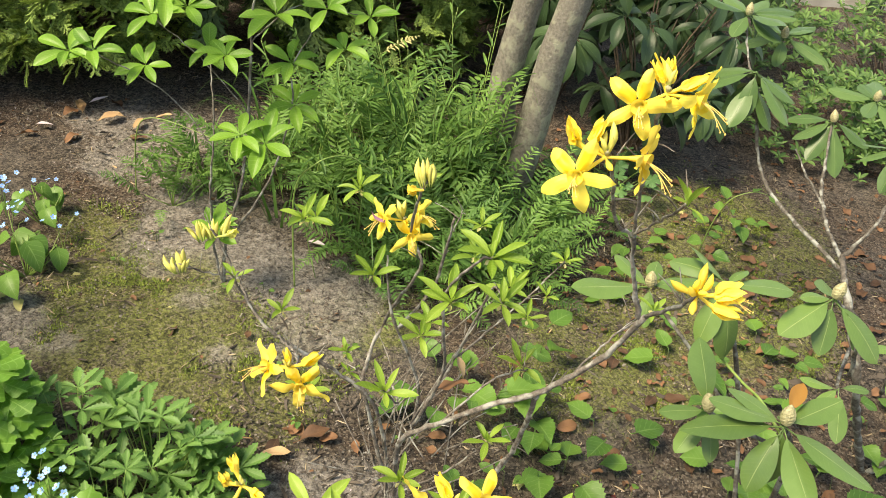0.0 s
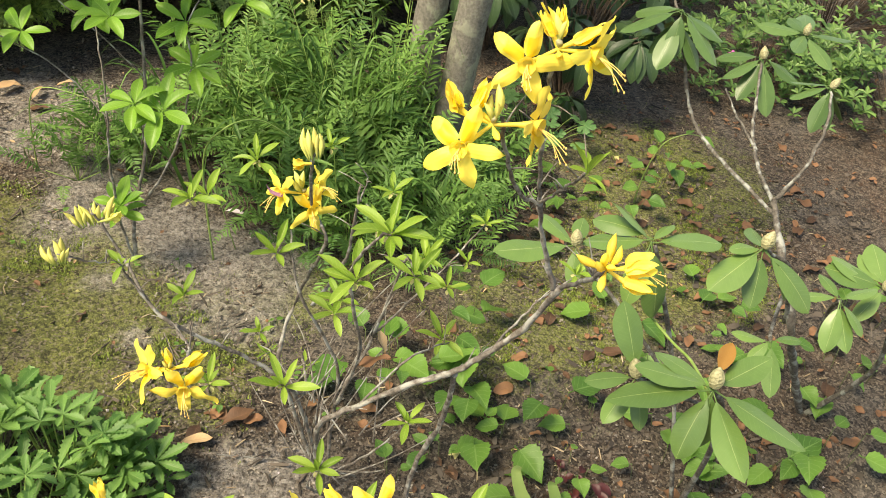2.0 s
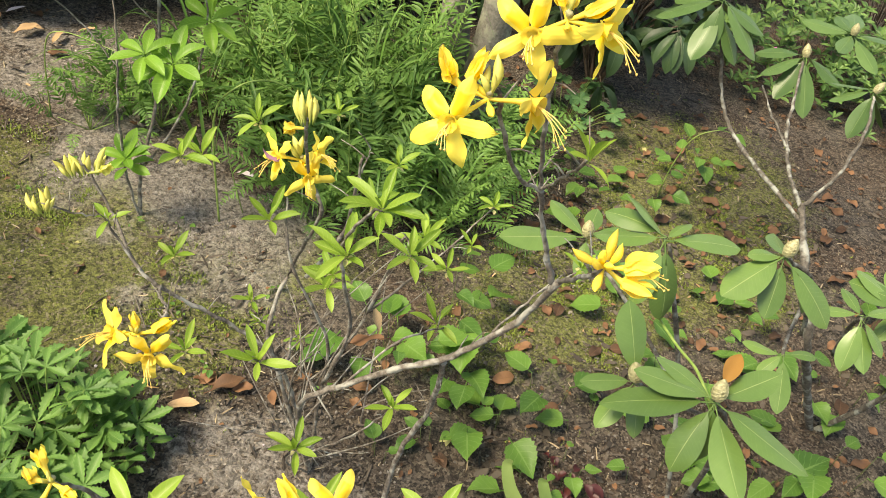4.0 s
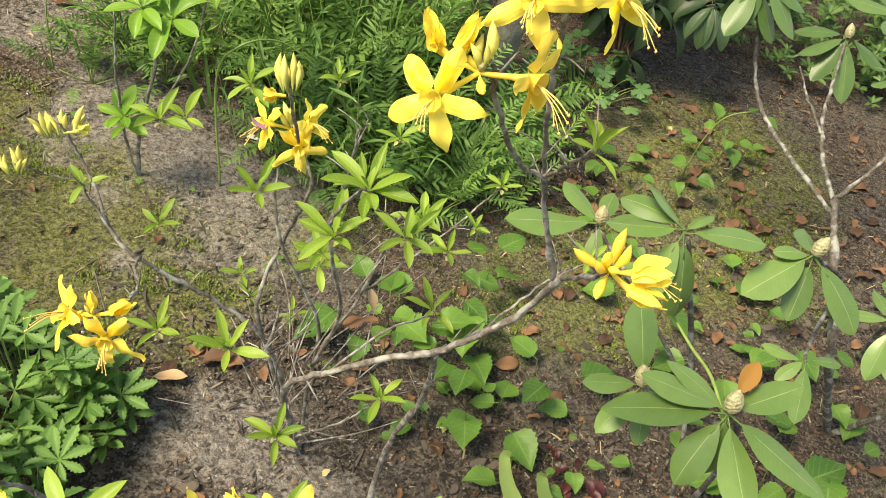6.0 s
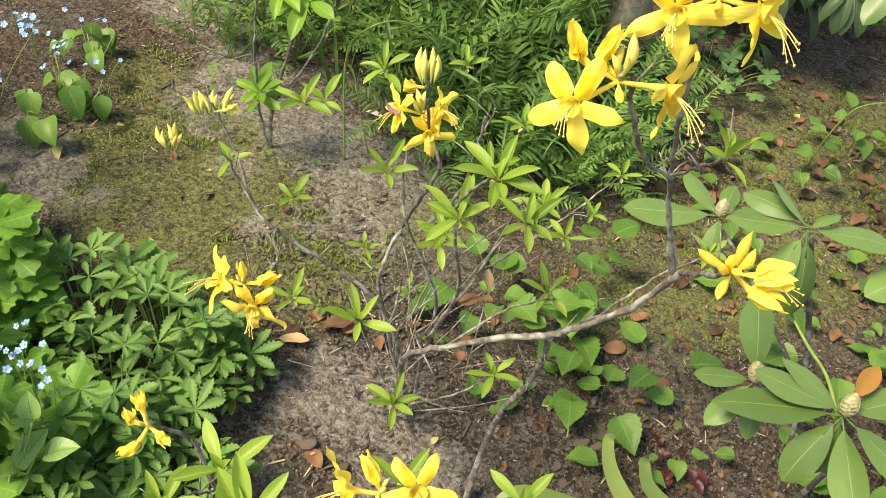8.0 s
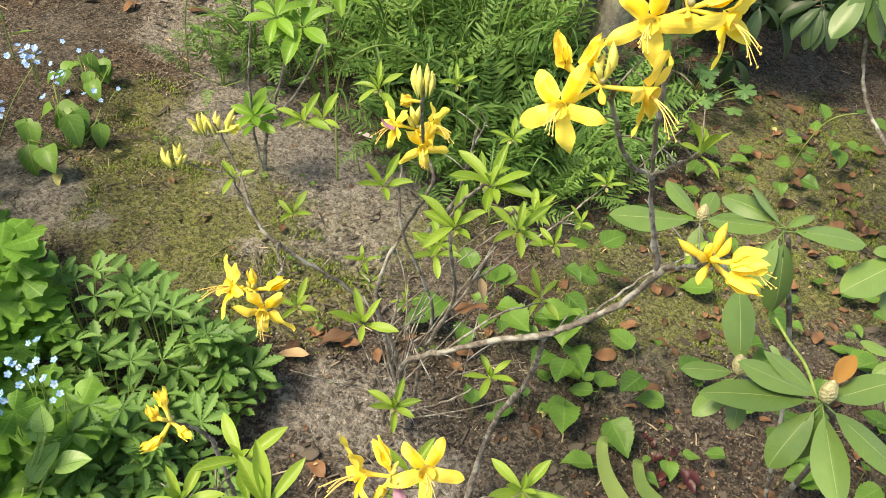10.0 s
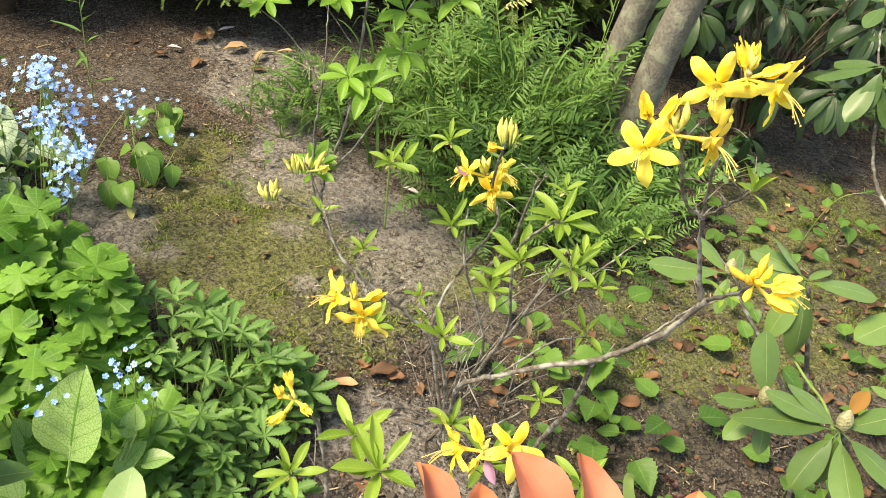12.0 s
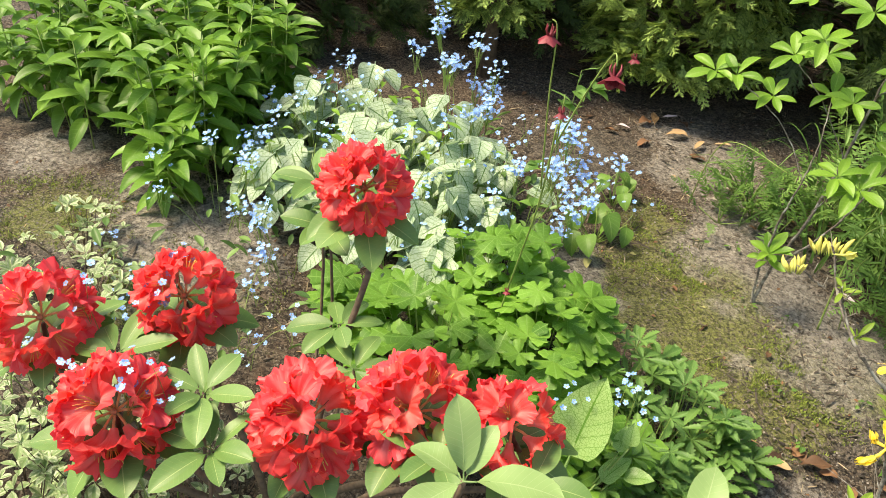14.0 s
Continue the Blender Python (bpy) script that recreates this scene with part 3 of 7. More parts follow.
def litter(name, mat, count, box, size, label, category, flat=0.4, long=1.0, lift=0.3):
    """Many loose crumbs strewn over a stretch of the bed, as one mesh."""
    g = Geo()
    for _ in range(count):
        x, y = RND.uniform(box[0], box[1]), RND.uniform(box[2], box[3])
        s = size * RND.uniform(0.35, 1.0) ** 1.6
        m = Matrix.Translation((x, y, hill(x, y) + s * lift)) @ Euler((RND.uniform(-0.4, 0.4), RND.uniform(-0.4, 0.4), RND.uniform(0, 6.3))).to_matrix().to_4x4()
        pts = [m @ Vector((a * s * long * RND.uniform(0.25, 1.15), b * s * RND.uniform(0.2, 1.1), c * s * flat * RND.uniform(0.2, 1.2))) for a in (-1, 1) for b in (-1, 1) for c in (-1, 1)]
        g.add(pts, [(0, 1, 3, 2), (4, 6, 7, 5), (0, 4, 5, 1), (2, 3, 7, 6), (0, 2, 6, 4), (1, 5, 7, 3)])
    return tagged(new(name, g.mesh(name, mat, False)), label, category, kind="stuff")


litter("soil_crumbs", M_CRUMB, 34000, (-2.6, 1.0, 0.5, 3.2), 0.0032, "fine pale crumbs and grit strewn over the soil", "grit", 0.7)
litter("bark_mulch", M_CHIP, 18000, (-0.6, 1.9, 0.8, 2.9), 0.0038, "dark chips of bark and twig fragments on the soil", "mulch", 0.35, 2.6, 0.25)
litter("white_grit", M_WHITE, 130, (-1.6, 1.4, 0.9, 2.8), 0.0036, "scattered small white stones on the soil", "grit", 0.7)
litter("straw_litter", M_STRAW, 2600, (-2.4, 1.6, 0.8, 3.3), 0.0021, "thin pale straw fibres strewn over the soil", "straw", 0.5, 9.0, 0.9)
litter("wood_chips", M_CHIP, 1300, (0.15, 1.9, 0.9, 3.0), 0.010, "dark flat chips of wood lying on the soil", "wood chips", 0.16, 1.6, 0.3)
litter("twig_litter", M_CHIP, 4200, (-2.2, 1.9, 0.7, 3.6), 0.004, "thin broken twigs lying on the soil", "twigs", 0.4, 8.0, 0.5)


def moss_tufts():
    g = Geo()
    for a, b, r in MOSSY:
        for _ in range(int(9000 * r)):
            x, y = RND.gauss(a, r * 0.55), RND.gauss(b, r * 0.5)
            if noise.noise((x * 9, y * 9, 4.0)) + 0.5 * noise.noise((x * 23, y * 23, 7.0)) < 0.08:
                continue
            z = hill(x, y)
            for _ in range(4):
                w, h, q = RND.uniform(0.0012, 0.0026), RND.uniform(0.002, 0.0055), RND.uniform(0, 6.3)
                dx, dy = math.cos(q) * w, math.sin(q) * w
                ox, oy = RND.uniform(-0.008, 0.008), RND.uniform(-0.008, 0.008)
                g.add([(x + ox - dx, y + oy - dy, z - 0.002), (x + ox + dx, y + oy + dy, z - 0.002), (x + ox + dy * 2, y + oy - dx * 2, z + h)], [(0, 1, 2)])
    return tagged(new("moss", g.mesh("moss", M_MOSS, False)), "low olive-green moss patches growing on the soil", "moss", kind="stuff")


moss_tufts()

# ---- leaf meshes ----
L_AZ = leaf_set("leaf", M_AZALEA, 7, 0.055, 0.0142, 0.003, peak=0.58, fold=0.30, curl=0.12, rows=8, wave=0.05)
L_SH = leaf_set("leaf", M_SHRUB, 5, 0.075, 0.030, 0.004, peak=0.6, fold=0.25, curl=0.15, rows=8)
L_RH = leaf_set("leaf", M_RHODO, 6, 0.124, 0.054, 0.018, peak=0.55, fold=-0.08, curl=0.10, rows=12, tip=0.8, wave=0.02, cols=3)
L_RM = leaf_set("leaf", M_RHODO_SHADE, 5, 0.126, 0.052, 0.018, peak=0.55, fold=-0.08, curl=0.14, rows=12, tip=0.8, wave=0.02, cols=3)
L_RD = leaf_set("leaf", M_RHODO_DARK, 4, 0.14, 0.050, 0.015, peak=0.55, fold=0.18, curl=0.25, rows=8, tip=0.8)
L_RR = leaf_set("leaf", M_RHODO_RED, 4, 0.088, 0.040, 0.010, peak=0.52, fold=0.15, curl=0.15, rows=9, tip=0.75)
L_PHLOX = leaf_set("leaf", M_PHLOX, 5, 0.14, 0.054, 0.004, peak=0.42, fold=0.2, curl=0.22, rows=8)
L_HEART = leaf_set("leaf", M_HEART, 4, 0.075, 0.056, 0.01, peak=0.30, fold=0.15, curl=0.25, rows=8, base=0.6, tip=1.1)
L_WEED = leaf_set("leaf", M_HEART, 6, 0.060, 0.043, 0.010, peak=0.33, fold=0.16, curl=0.16, wave=0.05, rows=17, base=0.6, teeth=0.07, tip=1.35)
L_SILVER = leaf_set("leaf", M_SILVER, 5, 0.125, 0.098, 0.01, peak=0.33, fold=0.15, curl=0.25, rows=9, base=0.55, tip=1.1, wave=0.03)
L_SMALL = leaf_set("leaf", M_BOXY, 4, 0.034, 0.013, 0.002, peak=0.5, fold=0.2, curl=0.1, rows=5)
L_VAR = leaf_set("leaf", M_VARIEG, 5, 0.027, 0.014, 0.003, peak=0.5, fold=0.2, curl=0.15, rows=6)
L_DEAD = leaf_set("leaf", M_DEAD, 9, 0.072, 0.038, 0.012, peak=0.5, fold=0.22, curl=0.12, rows=11, wave=0.13, cols=3, tip=0.8)
L_TAN = leaf_set("leaf", M_TAN, 3, 0.075, 0.032, 0.008, peak=0.5, fold=0.25, curl=0.05, rows=9, wave=0.08)
L_YEL = leaf_set("leaf", M_YELLOWLEAF, 3, 0.045, 0.026, 0.008, peak=0.4, fold=0.2, curl=0.2, rows=7, wave=0.08)


def lobed_mesh(mat, R, lobes, depth, cup, teeth=3):
    """A round leaf cut into lobes, with its stalk at the origin."""
    n, rings = lobes * 8, 5
    span = radians(325)
    verts, uvs, faces = [(0, 0, 0)], [(0.5, 0.0)], []
    for r in range(1, rings + 1):
        f = r / rings
        for k in range(n + 1):
            a = -span / 2 + span * k / n
            ph = (k / n * lobes) % 1.0
            d = abs(ph - 0.5) * 2
            edge = 1 - depth * d ** 4.5
            if f == 1:
                edge *= 1 + 0.075 * math.cos((ph - 0.5) * 2 * math.pi * teeth)
            rr = R * f * (1 + (edge - 1) * f ** 1.5) * (0.86 + 0.14 * math.cos(a))
            z = cup * R * f * f * (0.6 + 0.4 * math.cos(a * lobes * 360 / 325)) - 0.07 * R * d ** 2 * f + RND.uniform(-0.012, 0.012) * R * f
            verts.append((math.sin(a) * rr, math.cos(a) * rr, z))
            uvs.append((0.5 + 0.5 * d * (1 if ph > 0.5 else -1), f))
    m = n + 1
    for k in range(n):
        faces.append((0, 1 + k + 1, 1 + k))
    for r in range(rings - 1):
        for k in range(n):
            o = 1 + r * m + k
            faces.append((o, o + 1, o + m + 1, o + m))
    return make_mesh("leaf", verts, faces, mat, uvs)


L_GER = [lobed_mesh(M_GERANIUM, 0.058, 5, 0.52, c, 3) for c in (-0.15, 0.1, 0.2, -0.05)]
M_CRANES = leaf_mat("cranesbill_leaf", (0.06, 0.16, 0.055), (0.15, 0.30, 0.10), (0.2, 0.36, 0.14), 5, 0.8, 0.5, 0.3, 0.09, 0.5, 0.4)
L_CRANES = [lobed_mesh(M_CRANES, 0.034, 5, 0.5, c, 3) for c in (-0.15, 0.1)]


def hand_mesh(mat, n, L, W):
    """Toothed leaflets spread like fingers."""
    g = Geo()
    g.add([(0, 0, 0)], [], [(0.5, 0)])
    for k in range(n):
        a = -128 + 256 * k / (n - 1) + RND.uniform(-5, 5)
        s = 1 - 0.40 * (abs(a) / 128) ** 1.4
        vs, fs, us = leaf_grid(L * s, W * s, peak=0.66, fold=0.26, curl=0.10 + RND.uniform(-0.10, 0.14), rows=15, teeth=0.22, base=1.45, tip=0.95)
        m = Matrix.Rotation(radians(-a), 4, "Z") @ Matrix.Rotation(radians(RND.uniform(0, 22)), 4, "X")
        o = len(g.v)
        g.add([m @ Vector(v) for v in vs], fs, us)
        g.f.append((0, o, o + 4))
        g.i.append(0)
    return g.mesh("leaf", mat)


L_POT = [hand_mesh(M_POTENTILLA, n, 0.066, 0.0205) for n in (5, 7, 6, 7, 5)]


def frond_mesh(mat, L, pairs, leaflet, width, arch):
    """A feather of paired leaflets on an arched midrib."""
    g = Geo()
    path = [Vector((0, L * t * (1 - 0.25 * arch * t), L * (0.55 * t - arch * t * t))) for t in [k / 8 for k in range(9)]]
    tube(g, path, 0.0016, 0.0006, 4, 1)
    for k in range(pairs):
        t = 0.16 + 0.84 * k / (pairs - 1)
        i = min(int(t * 8), 7)
        p = path[i].lerp(path[i + 1], t * 8 - i)
        d = (path[i + 1] - path[i]).normalized()
        s = math.sin(math.pi * (0.16 + 0.80 * t)) ** 0.6
        for side in (-1, 1):
            vs, fs, us = leaf_grid(leaflet * s * RND.uniform(0.55, 1.3), width * (0.6 + 0.4 * s), peak=0.4, fold=0.2, curl=RND.uniform(0, 0.3), rows=4, cols=1)
            m = Matrix.Translation(p) @ d.to_track_quat("Y", "Z").to_matrix().to_4x4() @ Matrix.Rotation(-side * radians(60 + RND.uniform(-14, 14)), 4, "Z") @ Matrix.Rotation(side * radians(RND.uniform(-36, 16)), 4, "Y")
            o = len(g.v)
            g.add([m @ Vector(v) for v in vs], fs, us)
            g.f.append((i * 4, o, o + 2))
            g.i.append(0)
    return g.mesh("frond", mat)


L_FROND = [frond_mesh(M_FROND, 0.28, 17, 0.046, 0.0085, a) for a in (0.2, 0.4, 0.6)] + [frond_mesh(M_FROND, 0.25, 13, 0.058, 0.0105, a) for a in (0.3, 0.5, 0.8)]


def spray_mesh(mat, L):
    """A flat fan of scale-clad twigs."""
    g = Geo()

    def twig(p, d, side, length, depth):
        w = length * (0.16 if depth else 0.05) + 0.0028
        q = p + d * length
        n = d.cross(side).normalized()
        g.add([p - side * w * 0.5, p + side * w * 0.5, q + side * w * 0.28, q - side * w * 0.28, (p + q) / 2 + n * w * 0.5], [(0, 1, 4), (1, 2, 4), (2, 3, 4), (3, 0, 4)])
        if depth < 2:
            k = 5 if depth == 0 else 3
            for j in range(k):
                t = (j + 0.7) / k
                for sg in (-1, 1):
                    a = radians(RND.uniform(28, 46)) * sg
                    dd = (d * math.cos(a) + side * math.sin(a) + n * RND.uniform(-0.22, 0.22)).normalized()
                    twig(p + d * length * t, dd, (side * math.cos(a) - d * math.sin(a)).normalized(), length * (0.50 - 0.30 * t) * RND.uniform(0.75, 1.2), depth + 1)

    twig(Vector((0, 0, 0)), Vector((0, 1, 0)), Vector((1, 0, 0)), L, 0)
    return g.mesh("spray", mat, False)


SPRAYS = [spray_mesh(M_THUJA, 0.085) for _ in range(4)]
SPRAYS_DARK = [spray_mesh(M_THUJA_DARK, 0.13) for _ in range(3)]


# ---- flowers ----
def azalea_flower(mat, tube_l=0.024, petal_l=0.032, petal_w=0.0165, open_a=62, stamens=True):
    """A funnel with five spreading petals along +z."""
    g = Geo()
    ring = 10
    prof = [(0.0, 0.0016), (0.35, 0.0022), (0.7, 0.0036), (1.0, 0.0068)]
    vs, us = [], []
    for f, r in prof:
        for k in range(ring):
            a = 2 * math.pi * k / ring
            vs.append((math.cos(a) * r, math.sin(a) * r, f * tube_l))
            us.append((0.3, 0.35 * f))
    g.add(vs, [(j * ring + k, j * ring + (k + 1) % ring, (j + 1) * ring + (k + 1) % ring, (j + 1) * ring + k) for j in range(3) for k in range(ring)], us)
    for k in range(5):
        vs, fs, uv = leaf_grid(petal_l * RND.uniform(0.92, 1.08), petal_w * RND.uniform(0.85, 1.1), peak=0.48, fold=-0.22, curl=0.34 + RND.uniform(-0.15, 0.25), rows=9, wave=0.14, base=0.6, tip=1.15)
        a = 360 * k / 5
        m = Matrix.Rotation(radians(a), 4, "Z") @ Matrix.Translation((0, 0.0048, tube_l * 0.93)) @ Matrix.Rotation(radians(90 - open_a + RND.uniform(-8, 8)), 4, "X")
        top = k == 0
        g.add([m @ Vector(v) for v in vs], fs, [((0.9 if top and abs(u - 0.5) < 0.3 and 0.05 < v < 0.6 else 0.15 + 0.45 * u), 0.32 + 0.68 * v) for u, v in uv])
    if stamens:
        for k in range(6):
            a = radians(60 * k + 20)
            e = Vector((math.cos(a) * 0.006, math.sin(a) * 0.006 - 0.008, tube_l + 0.020 + 0.006 * (k == 0)))
            tube(g, [(0, 0, tube_l * 0.6), (e.x * 0.5, e.y * 0.2, tube_l + 0.012), e], 0.0005, 0.0004, 4, 3, slot=1)
            s = 0.0012
            g.add([e + Vector(v) * s for v in ((1, 0, 0), (-1, 0, 0), (0, 1, 0), (0, -1, 0), (0, 0, 1.6), (0, 0, -1.6))], [(0, 2, 4), (2, 1, 4), (1, 3, 4), (3, 0, 4), (2, 0, 5), (1, 2, 5), (3, 1, 5), (0, 3, 5)], None, 1)
    return g.mesh("flower", [mat, M_STAMEN])


# the way in which the shrub turns to the path: along it, upwards, and towards it
ALONG, RISE = Vector((0.971, 0.049, 0.235)).normalized(), Vector((-0.171, 0.505, 0.846)).normalized()
TOWARD = ALONG.cross(RISE).normalized()
TOWARD = TOWARD if TOWARD.y < 0 else -TOWARD


def turned_to(a, b, c):
    return ALONG * a + RISE * b + TOWARD * c


def blossom(to, face, spin=0.0, spread=60, L=0.034, W=0.019, stamens=True, mat=None):
    """An azalea flower on its hub at the origin: a bent tube to a throat, five petals round the way it faces, long stamens."""
    g = Geo()
    to, face = turned_to(*to), turned_to(*face).normalized()
    n = to.length
    ring, steps = 9, 6
    path = []
    for k in range(steps + 1):
        t = k / steps
        path.append(to.normalized() * n * (t - 2 * t * t + t ** 3) + to * (3 * t * t - 2 * t ** 3) + face * n * (t ** 3 - t * t))
    vs, us = [], []
    for k, p in enumerate(path):
        d = (path[min(k + 1, steps)] - path[max(k - 1, 0)]).normalized() if k < steps else face
        x = d.orthogonal().normalized()
        y = d.cross(x)
        r = 0.0017 + 0.0012 * k / steps + (0.0058 if spread > 30 else 0.0022) * (max(0, k / steps - 0.5) / 0.5) ** 1.6
        for j in range(ring):
            q = 2 * math.pi * j / ring
            vs.append(p + (x * math.cos(q) + y * math.sin(q)) * r)
            us.append((0.3, 0.15 + 0.35 * k / steps))
    g.add(vs, [(k * ring + j, k * ring + (j + 1) % ring, (k + 1) * ring + (j + 1) % ring, (k + 1) * ring + j) for k in range(steps) for j in range(ring)], us)
    up = RISE - face * RISE.dot(face)
    up = (up if up.length > 0.2 else ALONG - face * ALONG.dot(face)).normalized()
    side = up.cross(face)
    frame_m = Matrix((side, up, face)).transposed().to_4x4()
    frame_m.translation = to
    for k in range(5):
        bend = 0.38 + RND.uniform(-0.25, 0.35) if spread > 30 else RND.uniform(-0.22, 0.04)
        vs, fs, uv = leaf_grid(L * RND.uniform(0.92, 1.1), W * RND.uniform(0.88, 1.1), peak=0.52, fold=-0.26 + RND.uniform(-0.15, 0.2), curl=bend, rows=11, wave=0.15, base=0.30, tip=0.92, twist=RND.uniform(-0.7, 0.7))
        m = frame_m @ Matrix.Rotation(radians(spin + 72 * k + RND.uniform(-7, 7)), 4, "Z") @ Matrix.Translation((0, 0.0042 if spread > 30 else 0.0026, -0.007)) @ Matrix.Rotation(radians(90 - spread + RND.uniform(-9, 9)), 4, "X")
        # the petal opposite the lowest one carries the orange flare
        flare = k in (2, 3)
        g.add([m @ Vector(v) for v in vs], fs, [((0.9 if flare and abs(u - 0.5) < 0.35 and v < 0.62 else 0.15 + 0.45 * u), 0.34 + 0.66 * v) for u, v in uv])
    if stamens:
        for k in range(6):
            a = radians(60 * k + 20)
            reach = 0.75 if spread > 64 else 1.0
            drop = Vector((math.cos(a) * 0.006, math.sin(a) * 0.004 - 0.011 - 0.002 * k, 0.024 + 0.004 * (k % 3))) * reach
            e = frame_m @ drop
            tube(g, [to - face * 0.008, frame_m @ Vector((drop.x * 0.4, drop.y * 0.35, 0.013)), e], 0.00055, 0.0004, 4, 3, slot=1)
            g.add([e + Vector(v) * 0.0012 for v in ((1, 0, 0), (-1, 0, 0), (0, 1, 0), (0, -1, 0), (0, 0, 1.6), (0, 0, -1.6))], [(0, 2, 4), (2, 1, 4), (1, 3, 4), (3, 0, 4), (2, 0, 5), (1, 2, 5), (3, 1, 5), (0, 3, 5)], None, 1)
    return g.mesh("flower", [mat or M_YELLOW, M_STAMEN])


def bud_mesh(mat, L, W):
    g = Geo()
    n, rows = 8, 7
    vs, us = [], []
    for r in range(rows + 1):
        t = r / rows
        w = W * 0.5 * (math.sin(math.pi * min(1, t * 1.02) ** 1.5) ** 0.9 * 0.9 + 0.10 * (1 - t))
        for k in range(n):
            a = 2 * math.pi * k / n + t * 0.9
            q = w * (1 + 0.12 * math.cos(5 * a))
            vs.append((math.cos(a) * q + L * (0.10 * t ** 3 - 0.07 * math.sin(math.pi * t * 0.9)), math.sin(a) * q, L * t))
            us.append((0.3, t))
    g.add(vs, [(r * n + k, r * n + (k + 1) % n, (r + 1) * n + (k + 1) % n, (r + 1) * n + k) for r in range(rows) for k in range(n)] + [tuple(range(n))[::-1]], us)
    return g.mesh("bud", mat)


def scaly_bud(mat, L, W):
    """A fat pointed bud clad in overlapping scales."""
    g = Geo()
    n, rows = 12, 18
    vs, us = [], []
    for r in range(rows + 1):
        t = r / rows
        w = W * 0.5 * (math.sin(math.pi * min(1.0, 0.16 + 0.84 * t) ** 0.95) ** 0.8)
        for k in range(n):
            a = 2 * math.pi * k / n
            q = w * (1 + 0.13 * ((t * 6 + (k % 4) * 0.5) % 1.0)) + 0.0004
            vs.append((math.cos(a) * q, math.sin(a) * q, L * t))
            us.append((0.3, t))
    g.add(vs, [(r * n + k, r * n + (k + 1) % n, (r + 1) * n + (k + 1) % n, (r + 1) * n + k) for r in range(rows) for k in range(n)], us)
    return g.mesh("bud", mat, False)


RH_BUD = scaly_bud(M_BUDGREEN, 0.036, 0.021)
HUB = bud_mesh(M_BUDGREEN, 0.010, 0.008)


def flower_cluster(plant, p, flowers, shut=(), buds=()):
    """A hub with open flowers, half-open ones and buds, each given by where it reaches and where it looks."""
    hub = plant.part("flower_stalk", HUB, aimed(p, (0, 0, 1)))
    for to, face, spin, spread, size in flowers:
        plant.part("flower", blossom(to, face, spin, spread, 0.036 * size, 0.0150 * size), Matrix.Translation(p), hub)
    for to, face, size in shut:
        plant.part("opening_flower", blossom(to, face, RND.uniform(0, 72), RND.uniform(2, 6), 0.027 * size, 0.0084 * size, False), Matrix.Translation(p), hub)
    for d, kind, size in buds:
        plant.part("bud", kind, aimed(p, turned_to(*d), RND.uniform(0, 360), size), hub)
    return hub


# ---- the tree with two trunks ----
def tree():
    p = Plant("tree", (0.33, 2.66, hill(0.33, 2.66)), "garden tree with two smooth grey trunks leaning apart", "tree")
    p.branch("trunk", [(0.30, 2.78, -0.08), (0.278, 2.72, 0.15), (0.272, 2.72, 0.30), (0.290, 2.72, 0.45), (0.325, 2.72, 0.66), (0.38, 2.74, 1.1), (0.44, 2.78, 1.8), (0.42, 2.8, 2.6)], 0.054, 0.042, M_TRUNK, sides=16, per=6, knob=0.02, wob=0.001)
    p.branch("trunk", [(0.33, 2.66, -0.08), (0.352, 2.60, 0.08), (0.384, 2.60, 0.29), (0.408, 2.60, 0.47), (0.455, 2.60, 0.68), (0.58, 2.6, 1.2), (0.75, 2.55, 1.9), (0.95, 2.5, 2.7)], 0.056, 0.042, M_TRUNK, sides=16, per=6, knob=0.02, wob=0.001)
    return p.root


tree()


